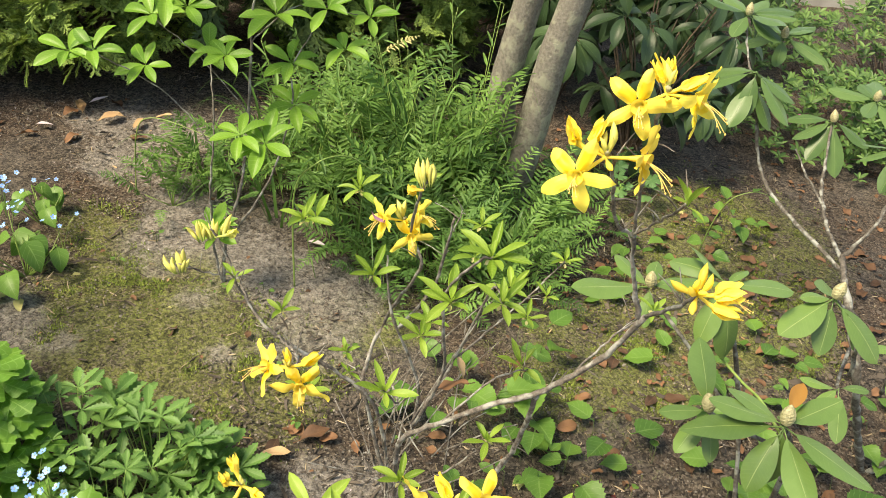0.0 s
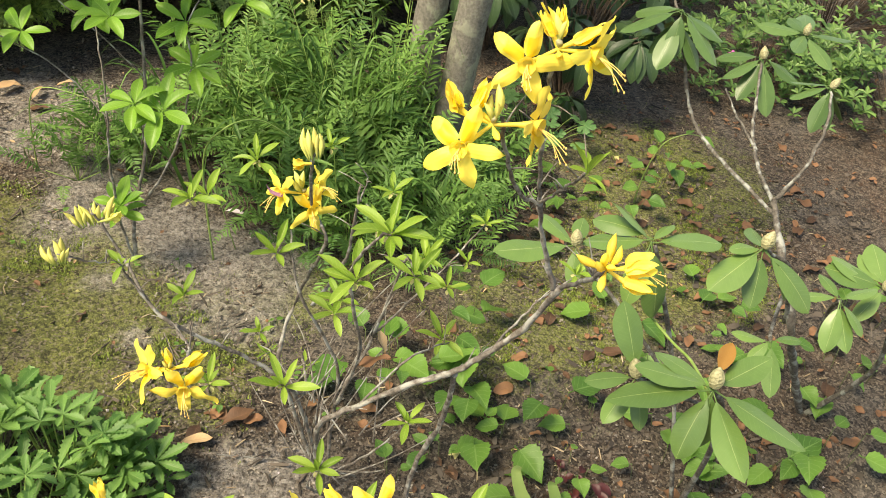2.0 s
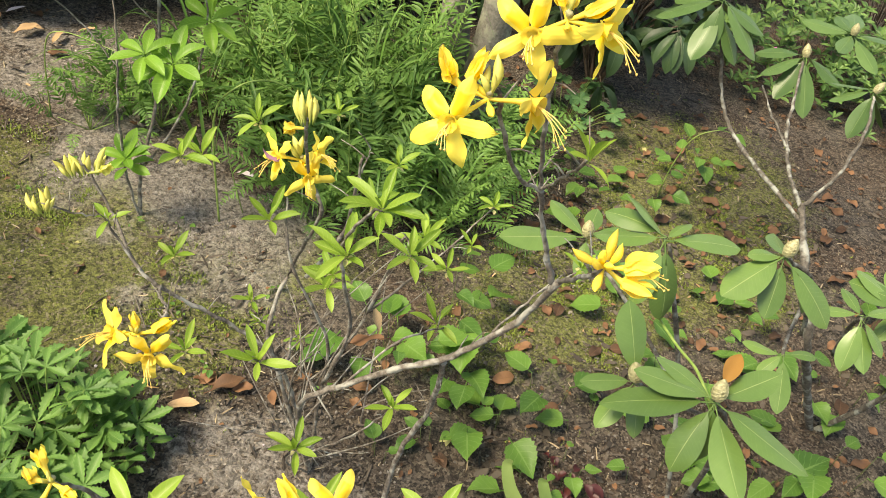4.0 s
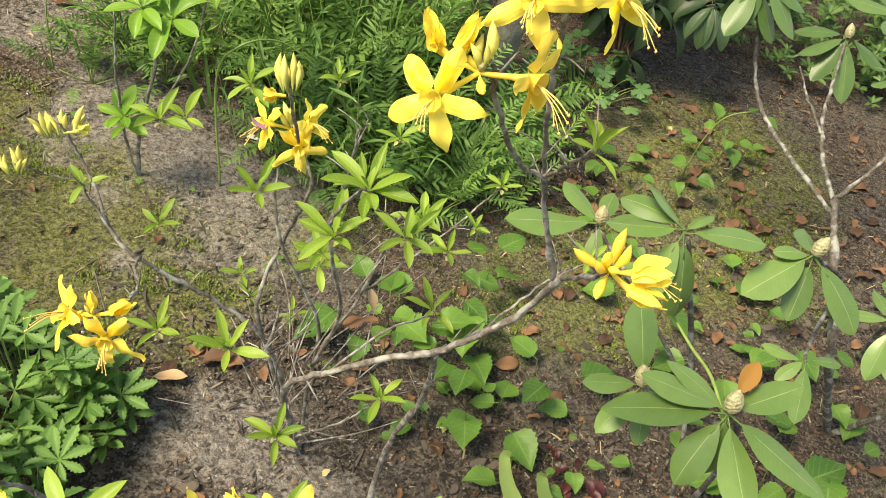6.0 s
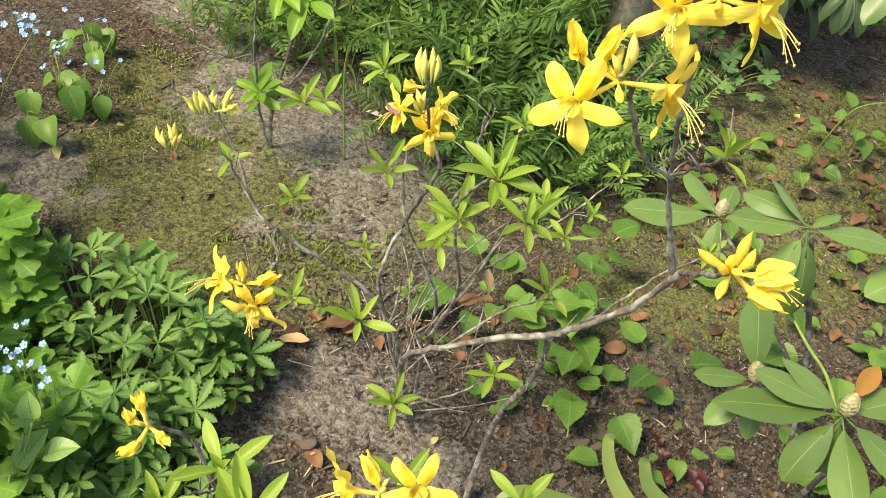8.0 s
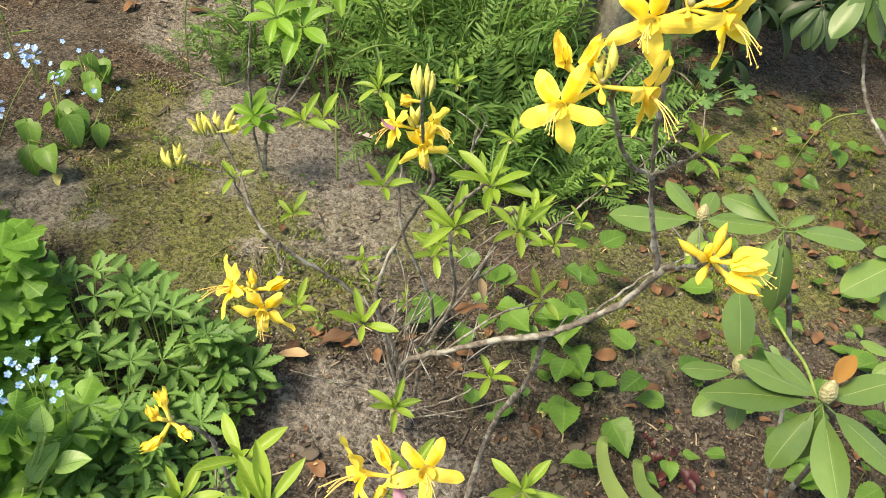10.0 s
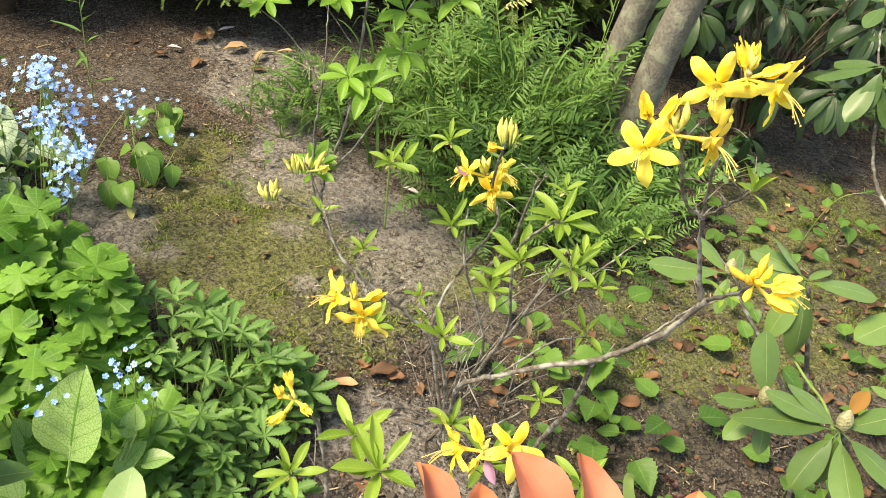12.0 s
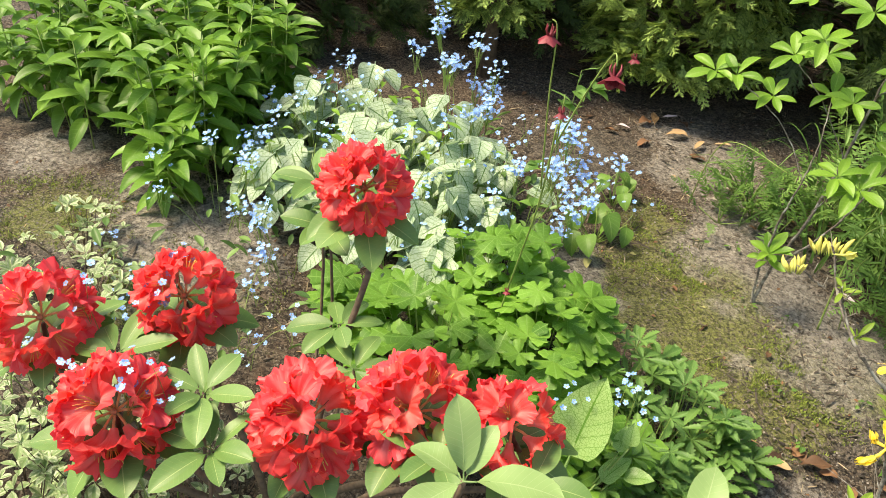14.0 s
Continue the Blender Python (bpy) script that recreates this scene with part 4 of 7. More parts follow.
# ---- the yellow azalea ----
def yellow_azalea():
    base = (0.044, 1.26, hill(0.044, 1.26))
    p = Plant("yellow_azalea", base, "open azalea shrub with yellow flowers and fresh narrow leaves", "shrub")
    B = Vector((0.044, 1.26, -0.10))

    def br(pts, a, b):
        p.branch("branch", pts, a * 0.72, b * 0.78, M_TWIG, sides=7, per=7, knob=0.24, wob=0.0016)
        path = smooth_path(pts, 5)
        for _ in range(int(2 + len(pts) * 0.8)):
            k = RND.randrange(2, len(path))
            d = Vector((RND.uniform(-1, 1), RND.uniform(-1, 1), RND.uniform(0.1, 1.2))).normalized()
            ln = RND.uniform(0.012, 0.055)
            p.stem([path[k], path[k] + d * ln * 0.5 + Vector((0, 0, 0.003)), path[k] + d * ln], 0.0012, 0.0006, per=2, sides=4)

    def tuft(q, n, s, el, axis):
        whorl(p, L_AZ, q, n, s * 0.9, el, axis)
        whorl(p, L_AZ, q, 3, s * 0.5, 62, axis)
        whorl(p, L_YEL, q - Vector((0, 0, 0.004)), 3, 0.24, -25, axis, None, "bud_scale")

    # the thick branch, its second foot and the shoots that bear the highest flowers
    br([B, (0.046, 1.17, 0.12), (0.053, 1.108, 0.30), (0.12, 1.091, 0.37), (0.209, 1.068, 0.45), (0.268, 1.045, 0.50), (0.345, 1.02, 0.60), (0.385, 0.985, 0.715)], 0.0072, 0.0055)
    br([(0.19, 1.107, -0.12), (0.216, 1.159, 0.10), (0.262, 1.134, 0.28), (0.268, 1.05, 0.49)], 0.0085, 0.005)
    br([(0.380, 0.99, 0.705), (0.355, 0.985, 0.78), (0.336, 0.963, 0.86)], 0.0050, 0.0036)
    br([(0.336, 0.963, 0.86), (0.305, 0.939, 0.89), (0.275, 0.872, 0.98), (0.264, 0.847, 1.03)], 0.0034, 0.0026)
    br([(0.336, 0.963, 0.86), (0.318, 0.915, 0.96), (0.311, 0.889, 1.05), (0.313, 0.883, 1.08)], 0.0032, 0.0026)
    br([(0.336, 0.963, 0.86), (0.345, 0.90, 0.92), (0.346, 0.830, 0.985)], 0.0026, 0.0018)
    br([(0.385, 0.985, 0.715), (0.392, 0.90, 0.80), (0.391, 0.841, 0.86)], 0.0045, 0.003)
    br([(0.268, 1.045, 0.50), (0.33, 1.10, 0.50), (0.39, 1.13, 0.56), (0.46, 1.18, 0.58)], 0.0035, 0.0015)
    br([(0.12, 1.091, 0.37), (0.20, 1.10, 0.47), (0.27, 1.19, 0.42)], 0.0028, 0.0015)
    # low branch towards the open soil
    br([B, (0.02, 1.24, 0.12), (-0.006, 1.214, 0.28), (-0.063, 1.20, 0.36), (-0.139, 1.174, 0.44), (-0.198, 1.168, 0.50), (-0.259, 1.242, 0.54), (-0.284, 1.254, 0.60), (-0.298, 1.257, 0.62)], 0.0065, 0.0022)
    br([(-0.198, 1.168, 0.50), (-0.238, 1.19, 0.55), (-0.250, 1.20, 0.58)], 0.003, 0.0018)
    br([(-0.28, 1.235, 0.545), (-0.29, 1.223, 0.55), (-0.336, 1.19, 0.59)], 0.002, 0.0014)
    br([(-0.170, 1.17, 0.47), (-0.144, 1.095, 0.52), (-0.109, 1.025, 0.56), (-0.09, 0.93, 0.62), (-0.084, 0.887, 0.66)], 0.0032, 0.0024)
    # upright shoots of the middle
    br([B, (0.06, 1.25, 0.12), (0.076, 1.246, 0.30), (0.02, 1.221, 0.50), (0.004, 1.278, 0.58)], 0.006, 0.002)
    br([(0.07, 1.24, 0.2), (0.118, 1.193, 0.38), (0.112, 1.14, 0.55), (0.109, 1.128, 0.62), (0.15, 1.05, 0.74), (0.167, 1.013, 0.774)], 0.005, 0.002)
    br([B, (-0.01, 1.27, 0.15), (-0.031, 1.272, 0.30), (0.008, 1.314, 0.42), (0.065, 1.219, 0.60), (0.045, 1.235, 0.66), (0.06, 1.12, 0.80), (0.070, 1.075, 0.85)], 0.006, 0.0022)
    br([(0.09, 1.22, 0.28), (0.144, 1.275, 0.36), (0.191, 1.228, 0.56), (0.206, 1.174, 0.577)], 0.0045, 0.002)
    br([(0.03, 1.30, 0.40), (0.092, 1.316, 0.50), (0.117, 1.295, 0.66)], 0.0045, 0.003)
    br([(0.117, 1.295, 0.63), (0.13, 1.29, 0.68)], 0.002, 0.0012)
    br([(0.144, 1.275, 0.36), (0.25, 1.36, 0.42), (0.345, 1.427, 0.50)], 0.0035, 0.0015)
    br([(-0.031, 1.272, 0.30), (-0.07, 1.31, 0.29)], 0.002, 0.001)
    br([(0.02, 1.221, 0.35), (0.05, 1.0, 0.5), (0.035, 0.920, 0.597)], 0.003, 0.0016)
    br([(0.06, 1.16, 0.1), (0.15, 1.1, 0.25), (0.202, 1.060, 0.369)], 0.003, 0.0014)
    br([(0.19, 1.107, -0.12), (0.12, 0.90, 0.2), (0.109, 0.699, 0.50), (0.137, 0.667, 0.62), (0.137, 0.66, 0.68)], 0.006, 0.0026)
    br([(0.16, 1.0, 0.02), (0.02, 0.80, 0.25), (-0.056, 0.708, 0.42), (-0.072, 0.717, 0.50), (-0.087, 0.717, 0.60), (-0.101, 0.68, 0.67)], 0.005, 0.0024)
    br([(-0.056, 0.708, 0.42), (0.0, 0.66, 0.55), (0.024, 0.612, 0.665)], 0.003, 0.002)
    br([(-0.072, 0.717, 0.50), (-0.09, 0.69, 0.53), (-0.100, 0.661, 0.552)], 0.002, 0.0014)
    br([(0.12, 0.90, 0.2), (0.2, 0.82, 0.4), (0.262, 0.758, 0.55)], 0.003, 0.0016)
    br([B, (0.03, 1.1, 0.15), (0.061, 1.018, 0.30)], 0.003, 0.0016)
    br([B, (-0.05, 1.36, 0.1), (-0.003, 1.415, 0.14)], 0.002, 0.001)
    # bare twigs crowding the middle
    for _ in range(24):
        a, h = RND.uniform(0, 6.3), RND.uniform(0.15, 0.5)
        q = Vector((0.06 + math.cos(a) * RND.uniform(0.02, 0.10), 1.22 + math.sin(a) * RND.uniform(0.02, 0.09), RND.uniform(0.0, 0.3)))
        d = Vector((RND.uniform(-1, 1.1), RND.uniform(-0.9, 0.8), RND.uniform(0.3, 1.2))).normalized() * h * 0.7
        p.stem([q, q + d * 0.5 + Vector((RND.uniform(-0.02, 0.02), RND.uniform(-0.02, 0.02), 0.01)), q + d], 0.0018, 0.0007, per=4, sides=5, knob=0.2)
    # leaf stars at the shoots' ends: place, leaves, size
    toward = (-0.05, -0.25, 0.95)
    for x, y, z, n, s in ((0.167, 1.013, 0.774, 7, 1.0), (0.119, 1.101, 0.626, 7, 1.15), (0.206, 1.174, 0.577, 6, 1.05), (-0.016, 1.245, 0.561, 5, 1.0), (0.259, 1.202, 0.418, 5, 0.95), (-0.057, 1.375, 0.654, 5, 1.0), (-0.126, 1.193, 0.696, 4, 1.0), (-0.118, 1.26, 0.658, 4, 0.95), (0.202, 1.06, 0.369, 5, 0.95), (0.035, 0.92, 0.597, 5, 0.9)):
        tuft(Vector((x, y, z)), n, s, 28, toward)
    for x, y, z, n, s in ((0.061, 1.018, 0.30, 6, 1.1), (0.024, 0.612, 0.67, 7, 1.1), (-0.100, 0.661, 0.554, 6, 0.95), (0.262, 0.758, 0.55, 5, 1.15), (-0.192, 1.299, 0.42, 4, 0.9), (-0.088, 1.014, 0.50, 4, 0.9), (-0.074, 1.335, 0.30, 4, 0.75), (-0.003, 1.415, 0.13, 4, 0.7), (0.073, 1.26, 0.42, 5, 1.0), (0.345, 1.427, 0.50, 5, 0.7), (0.058, 1.486, 0.62, 4, 0.7), (-0.245, 1.196, 0.57, 3, 0.8)):
        tuft(Vector((x, y, z)), n, s, 25, toward)
    for x, y, z, n, s in ((0.171, 1.374, 0.60, 5, 0.85), (0.225, 1.24, 0.56, 5, 0.9), (0.15, 1.123, 0.70, 4, 0.8), (0.09, 1.18, 0.52, 5, 0.95), (0.27, 1.30, 0.45, 5, 0.8), (0.137, 0.72, 0.60, 4, 1.0), (0.31, 1.36, 0.46, 4, 0.6), (-0.07, 1.36, 0.22, 4, 0.6), (0.46, 1.18, 0.58, 4, 0.7), (-0.02, 0.66, 0.66, 4, 1.0)):
        tuft(Vector((x, y, z)), n, s, 28, toward)
    whorl(p, L_AZ, Vector((0.346, 0.828, 0.985)), 4, 0.62, 48, turned_to(0.35, 0.9, 0.1))
    whorl(p, L_AZ, Vector((0.346, 0.828, 0.983)), 3, 0.5, 15, turned_to(0.7, 0.5, 0.4))
    # flowers
    fat, slim, plump = bud_mesh(M_YELLOW, 0.036, 0.0098), bud_mesh(M_BUD, 0.034, 0.0052), bud_mesh(M_BUD, 0.034, 0.0090)
    flower_cluster(p, (0.255, 0.842, 1.025), [((-0.034, -0.016, 0.014), (-0.25, -0.10, 0.95), 186, 72, 1.08), ((0.043, -0.012, 0.006), (0.72, -0.48, 0.42), 20, 58, 1.05)],
                   [((-0.030, 0.024, 0.002), (-0.30, 0.95, 0.25), 1.1), ((-0.010, 0.022, 0.006), (0.50, 0.85, 0.30), 1.0)],
                   [((0.35, 0.9, 0.2), plump, 1.1), ((0.05, 1, 0.1), plump, 0.8), ((-0.15, 0.8, 0.5), plump, 0.7), ((0.1, -0.55, 0.7), fat, 0.75), ((0.3, 0.6, 0.6), slim, 0.8)])
    flower_cluster(p, (0.313, 0.883, 1.082), [((-0.031, -0.010, 0.010), (-0.22, -0.25, 0.92), 188, 70, 1.05), ((0.036, -0.014, 0.004), (0.72, -0.48, 0.40), 30, 58, 1.05)],
                   [((0.020, 0.004, 0.006), (0.96, 0.22, 0.20), 1.1), ((-0.004, 0.018, 0.004), (-0.25, 0.95, 0.20), 1.0), ((0.004, 0.016, -0.004), (0.25, 0.95, 0.0), 1.0)],
                   [((0.05, 1, 0.2), plump, 1.0), ((0.3, 0.8, 0.3), plump, 0.8), ((-0.1, -0.4, 0.85), fat, 0.7)])
    flower_cluster(p, (0.032, 1.252, 0.672), [((-0.038, 0.010, 0.010), (-0.70, -0.05, 0.70), 10, 60, 0.98), ((0.012, -0.030, 0.020), (0.15, -0.35, 0.92), 188, 68, 1.05), ((0.032, 0.006, 0.010), (0.80, -0.15, 0.50), 25, 60, 0.98)],
                   [((0.004, -0.004, 0.016), (0.5, -0.1, 0.8), 0.6)], [((-0.15, 0.9, 0.3), plump, 1.15), ((0.15, 0.9, 0.3), plump, 1.1), ((0.0, 0.7, 0.6), plump, 1.0), ((-0.3, 0.6, 0.5), plump, 0.9)])
    flower_cluster(p, (-0.090, 0.884, 0.662), [((-0.032, 0.008, 0.006), (-0.58, 0.35, 0.74), 40, 52, 1.0), ((0.016, -0.028, 0.016), (0.12, -0.50, 0.86), 168, 66, 1.08)],
                   [((0.026, 0.004, 0.004), (0.88, 0.42, 0.20), 1.05), ((0.001, 0.014, 0.004), (-0.05, 1, 0.1), 0.72), ((-0.014, 0.0, 0.006), (-0.3, -0.3, 0.5), 0.55)],
                   [((0.1, 0.9, 0.3), plump, 0.5), ((0.25, 0.5, 0.6), plump, 0.5), ((-0.2, 0.6, 0.5), plump, 0.5)])
    flower_cluster(p, (0.390, 0.840, 0.862), [((0.024, -0.002, 0.006), (0.98, -0.02, 0.22), 10, 20, 0.95)],
                   [((0.020, -0.018, 0.006), (0.86, -0.50, 0.10), 1.15)],
                   [((-0.8, 0.55, 0.1), fat, 1.05), ((0.30, 0.9, 0.1), fat, 1.1), ((-0.1, 0.5, 0.6), fat, 0.95), ((-0.35, 0.3, 0.6), fat, 0.9), ((-0.35, -0.4, 0.6), fat, 1.0), ((0.45, 0.6, 0.4), fat, 0.9), ((0.1, 0.2, 0.9), fat, 0.8)])
    flower_cluster(p, (0.132, 0.658, 0.688), [((-0.036, 0.006, 0.008), (-0.86, 0.10, 0.42), 36, 50, 1.05), ((0.034, 0.006, 0.006), (0.35, 0.22, 0.88), 180, 68, 0.95)],
                   [((-0.006, 0.020, 0.006), (-0.35, 0.95, 0.10), 1.05), ((-0.012, -0.014, 0.006), (-0.5, -0.8, 0.2), 0.6)],
                   [((0.25, 0.6, 0.6), plump, 0.6), ((0.0, 0.2, 0.9), plump, 0.55), ((0.4, 0.0, 0.7), plump, 0.55), ((0.3, 0.9, 0.2), plump, 0.6)])
    flower_cluster(p, (-0.101, 0.680, 0.672), [],
                   [((-0.016, -0.020, 0.004), (-0.85, -0.45, 0.25), 0.85), ((-0.006, 0.024, 0.002), (-0.12, 1, 0.05), 0.68), ((-0.018, 0.008, 0.002), (-0.35, 0.85, 0.2), 0.6), ((0.016, -0.010, 0.004), (0.75, -0.55, 0.3), 0.6)],
                   [((0.1, 0.8, 0.5), plump, 0.5), ((-0.2, 0.5, 0.7), plump, 0.45), ((0.3, 0.5, 0.6), plump, 0.45)])
    wilted = leaf_set("withered_petal", M_WILTED, 1, 0.034, 0.012, 0.0, peak=0.5, fold=0.5, curl=0.3, rows=7, wave=0.1)[0]
    p.part("withered_petal", wilted, aimed((0.136, 0.655, 0.684), turned_to(0.2, -1, 0.2)) @ Matrix.Rotation(radians(90), 4, "X"), None, "withered mauve petal")
    p.part("withered_petal", wilted, aimed((0.005, 1.245, 0.675), turned_to(-1, 0.25, 0.2)) @ Matrix.Rotation(radians(90), 4, "X"), None, "withered mauve petal")
    # closed heads: a tight upright one and two loose ones of curled buds
    curled = [bud_mesh(M_BUD, 0.046, 0.0095), bud_mesh(M_BUD, 0.040, 0.0085), bud_mesh(M_BUD, 0.031, 0.0080)]
    for k in range(9):
        p.part("bud", curled[k % 2], aimed(Vector((0.070, 1.070, 0.842)) + ALONG * (0.007 * math.cos(k * 2.4)) + TOWARD * (0.006 * math.sin(k * 2.4)), turned_to(0.16 * math.cos(k * 2.4) + 0.06, 1, 0.16 * math.sin(k * 2.4)), 40 * k, RND.uniform(0.7, 0.95)))
    p.part("opening_flower", blossom((-0.016, 0.002, 0.006), (-0.75, -0.1, 0.6), 0, 8, 0.014, 0.010, False), Matrix.Translation((0.066, 1.07, 0.838)))
    for at, count, width in (((-0.298, 1.257, 0.596), 19, 0.036), ((-0.336, 1.190, 0.570), 10, 0.016)):
        for k in range(count):
            f = (k + 0.5) / count * 2 - 1
            p.part("bud", curled[1 + k % 2], aimed(Vector(at) + ALONG * f * width * 0.7 + TOWARD * RND.uniform(-0.010, 0.010), turned_to(f * 0.45 + RND.uniform(-0.35, 0.35), 1, RND.uniform(-0.3, 0.6)), RND.uniform(0, 360), RND.uniform(0.7, 1.15)))
    p.part("opening_flower", blossom((0.030, 0.002, 0.004), (0.95, 0.15, 0.2), 0, 10, 0.020, 0.011, False, M_BUD), Matrix.Translation((-0.292, 1.255, 0.605)))
    return p.finish(M_TWIG)


yellow_azalea()


# ---- rhododendrons of the right side ----
def rhodo_shoot(p, at, n, s=1.0, el=8, axis=(0, -0.2, 1), bud=True, leaves=None, az0=None):
    whorl(p, leaves or L_RH, Vector(at), n, s, el, axis, az0, jitter=16)
    if bud:
        p.part("leaf_bud", RH_BUD, aimed(Vector(at) - Vector((0, 0, 0.003)), Vector(axis) + Vector((RND.uniform(-0.5, 0.5), RND.uniform(0.1, 0.5), 0)), RND.uniform(0, 90), s))


def set_shoot(p, at, leaves, bud=True):
    """A shoot whose leaves are given by azimuth, rise and size."""
    for az, el, s in leaves:
        p.leaf(RND.choice(L_RH), Vector(at) + Vector((0, 0, RND.uniform(-0.008, 0.002))), az, el + 5, RND.uniform(-14, 14), s)
    if bud:
        p.part("leaf_bud", RH_BUD, aimed(at, (RND.uniform(-0.3, 0.35), RND.uniform(0.0, 0.35), 1), RND.uniform(0, 90), 1.0))


def front_rhododendron():
    p = Plant("rhododendron", (0.82, 1.28, hill(0.82, 1.28)), "young rhododendron with large smooth leaves and pale buds", "shrub", "green rhododendrons")
    b = lambda pts, a, c: p.branch("branch", pts, a * 0.75, c * 0.8, M_LICHEN, sides=7, knob=0.15)
    b([(0.82, 1.28, -0.2), (0.80, 1.2, 0.1), (0.72, 1.08, 0.38), (0.645, 1.005, 0.51)], 0.008, 0.005)
    b([(0.72, 1.08, 0.38), (0.62, 1.07, 0.43), (0.55, 1.058, 0.478)], 0.005, 0.004)
    b([(0.82, 1.28, -0.2), (0.74, 1.3, 0.2), (0.64, 1.28, 0.5), (0.612, 1.271, 0.575)], 0.007, 0.004)
    b([(0.74, 1.3, 0.2), (0.62, 1.36, 0.35), (0.518, 1.405, 0.456)], 0.006, 0.004)
    set_shoot(p, (0.646, 1.003, 0.518), ((183, -4, 1.14), (224, -48, 0.95), (284, -36, 0.92), (324, -18, 1.05), (22, 8, 0.72), (140, 10, 0.7), (166, 2, 0.85), (255, -68, 0.85), (60, -25, 0.6)))
    set_shoot(p, (0.550, 1.058, 0.482), ((183, -5, 0.62), (225, -25, 0.7), (105, 48, 0.9), (327, -10, 0.45), (280, -45, 0.6)))
    set_shoot(p, (0.604, 1.271, 0.588), ((147, 38, 0.72), (150, 5, 0.85), (9, -5, 0.95), (294, -65, 1.15), (42, 15, 0.5), (183, -8, 0.8), (230, -62, 0.9)), False)
    set_shoot(p, (0.517, 1.408, 0.470), ((195, 0, 1.2), (135, 20, 0.75), (9, 5, 0.65), (261, -50, 0.6), (70, 10, 0.6)))
    p.branch("green_shoot", [(0.648, 1.008, 0.49), (0.664, 1.06, 0.46), (0.66, 1.12, 0.455), (0.648, 1.18, 0.44), (0.635, 1.27, 0.42)], 0.0027, 0.0024, M_GREENSTEM, "smooth light green shoot", sides=7)
    p.part("leaf", leaf_set("leaf", M_ORANGELEAF, 1, 0.07, 0.026, 0.012, peak=0.5, fold=0.2, curl=0.1, rows=8)[0], turned((0.648, 1.01, 0.53), 55, 20, 10, 0.9), None, "withered orange-brown leaf")
    return p.finish(M_LICHEN)


front_rhododendron()


def tall_rhododendron():
    p = Plant("rhododendron", (1.26, 1.60, hill(1.26, 1.6)), "rhododendron with bare lichen-grey branches and leaf tufts at their ends", "shrub", "green rhododendrons")
    b = lambda pts, a, c: p.branch("branch", pts, a * 0.54, c * 0.62, M_LICHEN, sides=9, per=9, knob=0.30, wob=0.002)
    b([(1.26, 1.60, -0.22), (1.12, 1.52, 0.05), (1.03, 1.46, 0.24), (1.03, 1.62, 0.35), (1.034, 1.70, 0.39)], 0.018, 0.011)
    b([(1.034, 1.66, 0.37), (0.985, 1.9, 0.37), (0.955, 2.03, 0.39), (0.925, 2.08, 0.46), (0.885, 2.10, 0.60), (0.865, 2.1, 0.66)], 0.0095, 0.005)
    b([(1.034, 1.70, 0.39), (1.05, 1.85, 0.39), (1.085, 2.0, 0.41), (1.12, 2.1, 0.44), (1.155, 2.21, 0.50)], 0.009, 0.005)
    b([(1.07, 1.92, 0.395), (1.04, 2.02, 0.44), (1.03, 2.1, 0.47)], 0.006, 0.003)
    b([(1.034, 1.70, 0.39), (1.09, 1.72, 0.47), (1.15, 1.80, 0.55), (1.165, 1.86, 0.59)], 0.009, 0.004)
    b([(1.03, 1.48, 0.22), (0.95, 1.40, 0.42), (0.865, 1.36, 0.50), (0.83, 1.315, 0.545)], 0.009, 0.005)
    b([(1.26, 1.60, -0.22), (1.3, 1.5, 0.05), (1.2, 1.4, 0.3), (1.12, 1.36, 0.42)], 0.013, 0.005)
    b([(0.885, 2.10, 0.60), (0.90, 2.3, 0.66), (0.91, 2.4, 0.72)], 0.006, 0.004)
    set_shoot(p, (0.825, 1.312, 0.546), ((213, -18, 1.05), (321, -35, 1.05), (252, -50, 0.8), (189, 12, 0.55), (339, -55, 0.85), (80, -20, 0.7)))
    set_shoot(p, (0.846, 1.22, 0.411), ((165, 0, 0.5), (6, 0, 0.45), (264, -40, 0.7), (213, -20, 0.45)), False)
    set_shoot(p, (0.998, 1.30, 0.442), ((243, -40, 0.8), (102, 8, 0.5), (309, -30, 0.55), (18, 0, 0.6), (276, -50, 0.65), (160, -15, 0.6)), False)
    p.stem([(0.95, 1.40, 0.36), (0.89, 1.30, 0.36), (0.846, 1.22, 0.405)], 0.004, 0.003, per=4, sides=6)
    p.stem([(1.08, 1.43, 0.22), (1.03, 1.36, 0.36), (0.998, 1.30, 0.436)], 0.005, 0.003, per=4, sides=6)
    # rear and upper tufts wear the leaf colour with shade painted in
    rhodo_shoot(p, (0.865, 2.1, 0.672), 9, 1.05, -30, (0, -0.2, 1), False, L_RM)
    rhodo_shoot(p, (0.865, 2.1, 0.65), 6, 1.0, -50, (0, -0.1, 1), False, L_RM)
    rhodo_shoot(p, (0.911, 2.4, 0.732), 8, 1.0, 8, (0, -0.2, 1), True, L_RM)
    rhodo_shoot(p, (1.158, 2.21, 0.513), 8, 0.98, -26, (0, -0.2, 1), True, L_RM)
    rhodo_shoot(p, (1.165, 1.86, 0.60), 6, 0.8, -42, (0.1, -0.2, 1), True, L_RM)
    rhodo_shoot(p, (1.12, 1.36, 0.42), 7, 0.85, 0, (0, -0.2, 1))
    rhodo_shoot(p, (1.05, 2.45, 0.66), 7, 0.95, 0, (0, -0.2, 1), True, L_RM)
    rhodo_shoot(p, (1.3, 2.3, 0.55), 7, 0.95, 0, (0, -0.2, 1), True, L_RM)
    return p.finish(M_LICHEN)


tall_rhododendron()


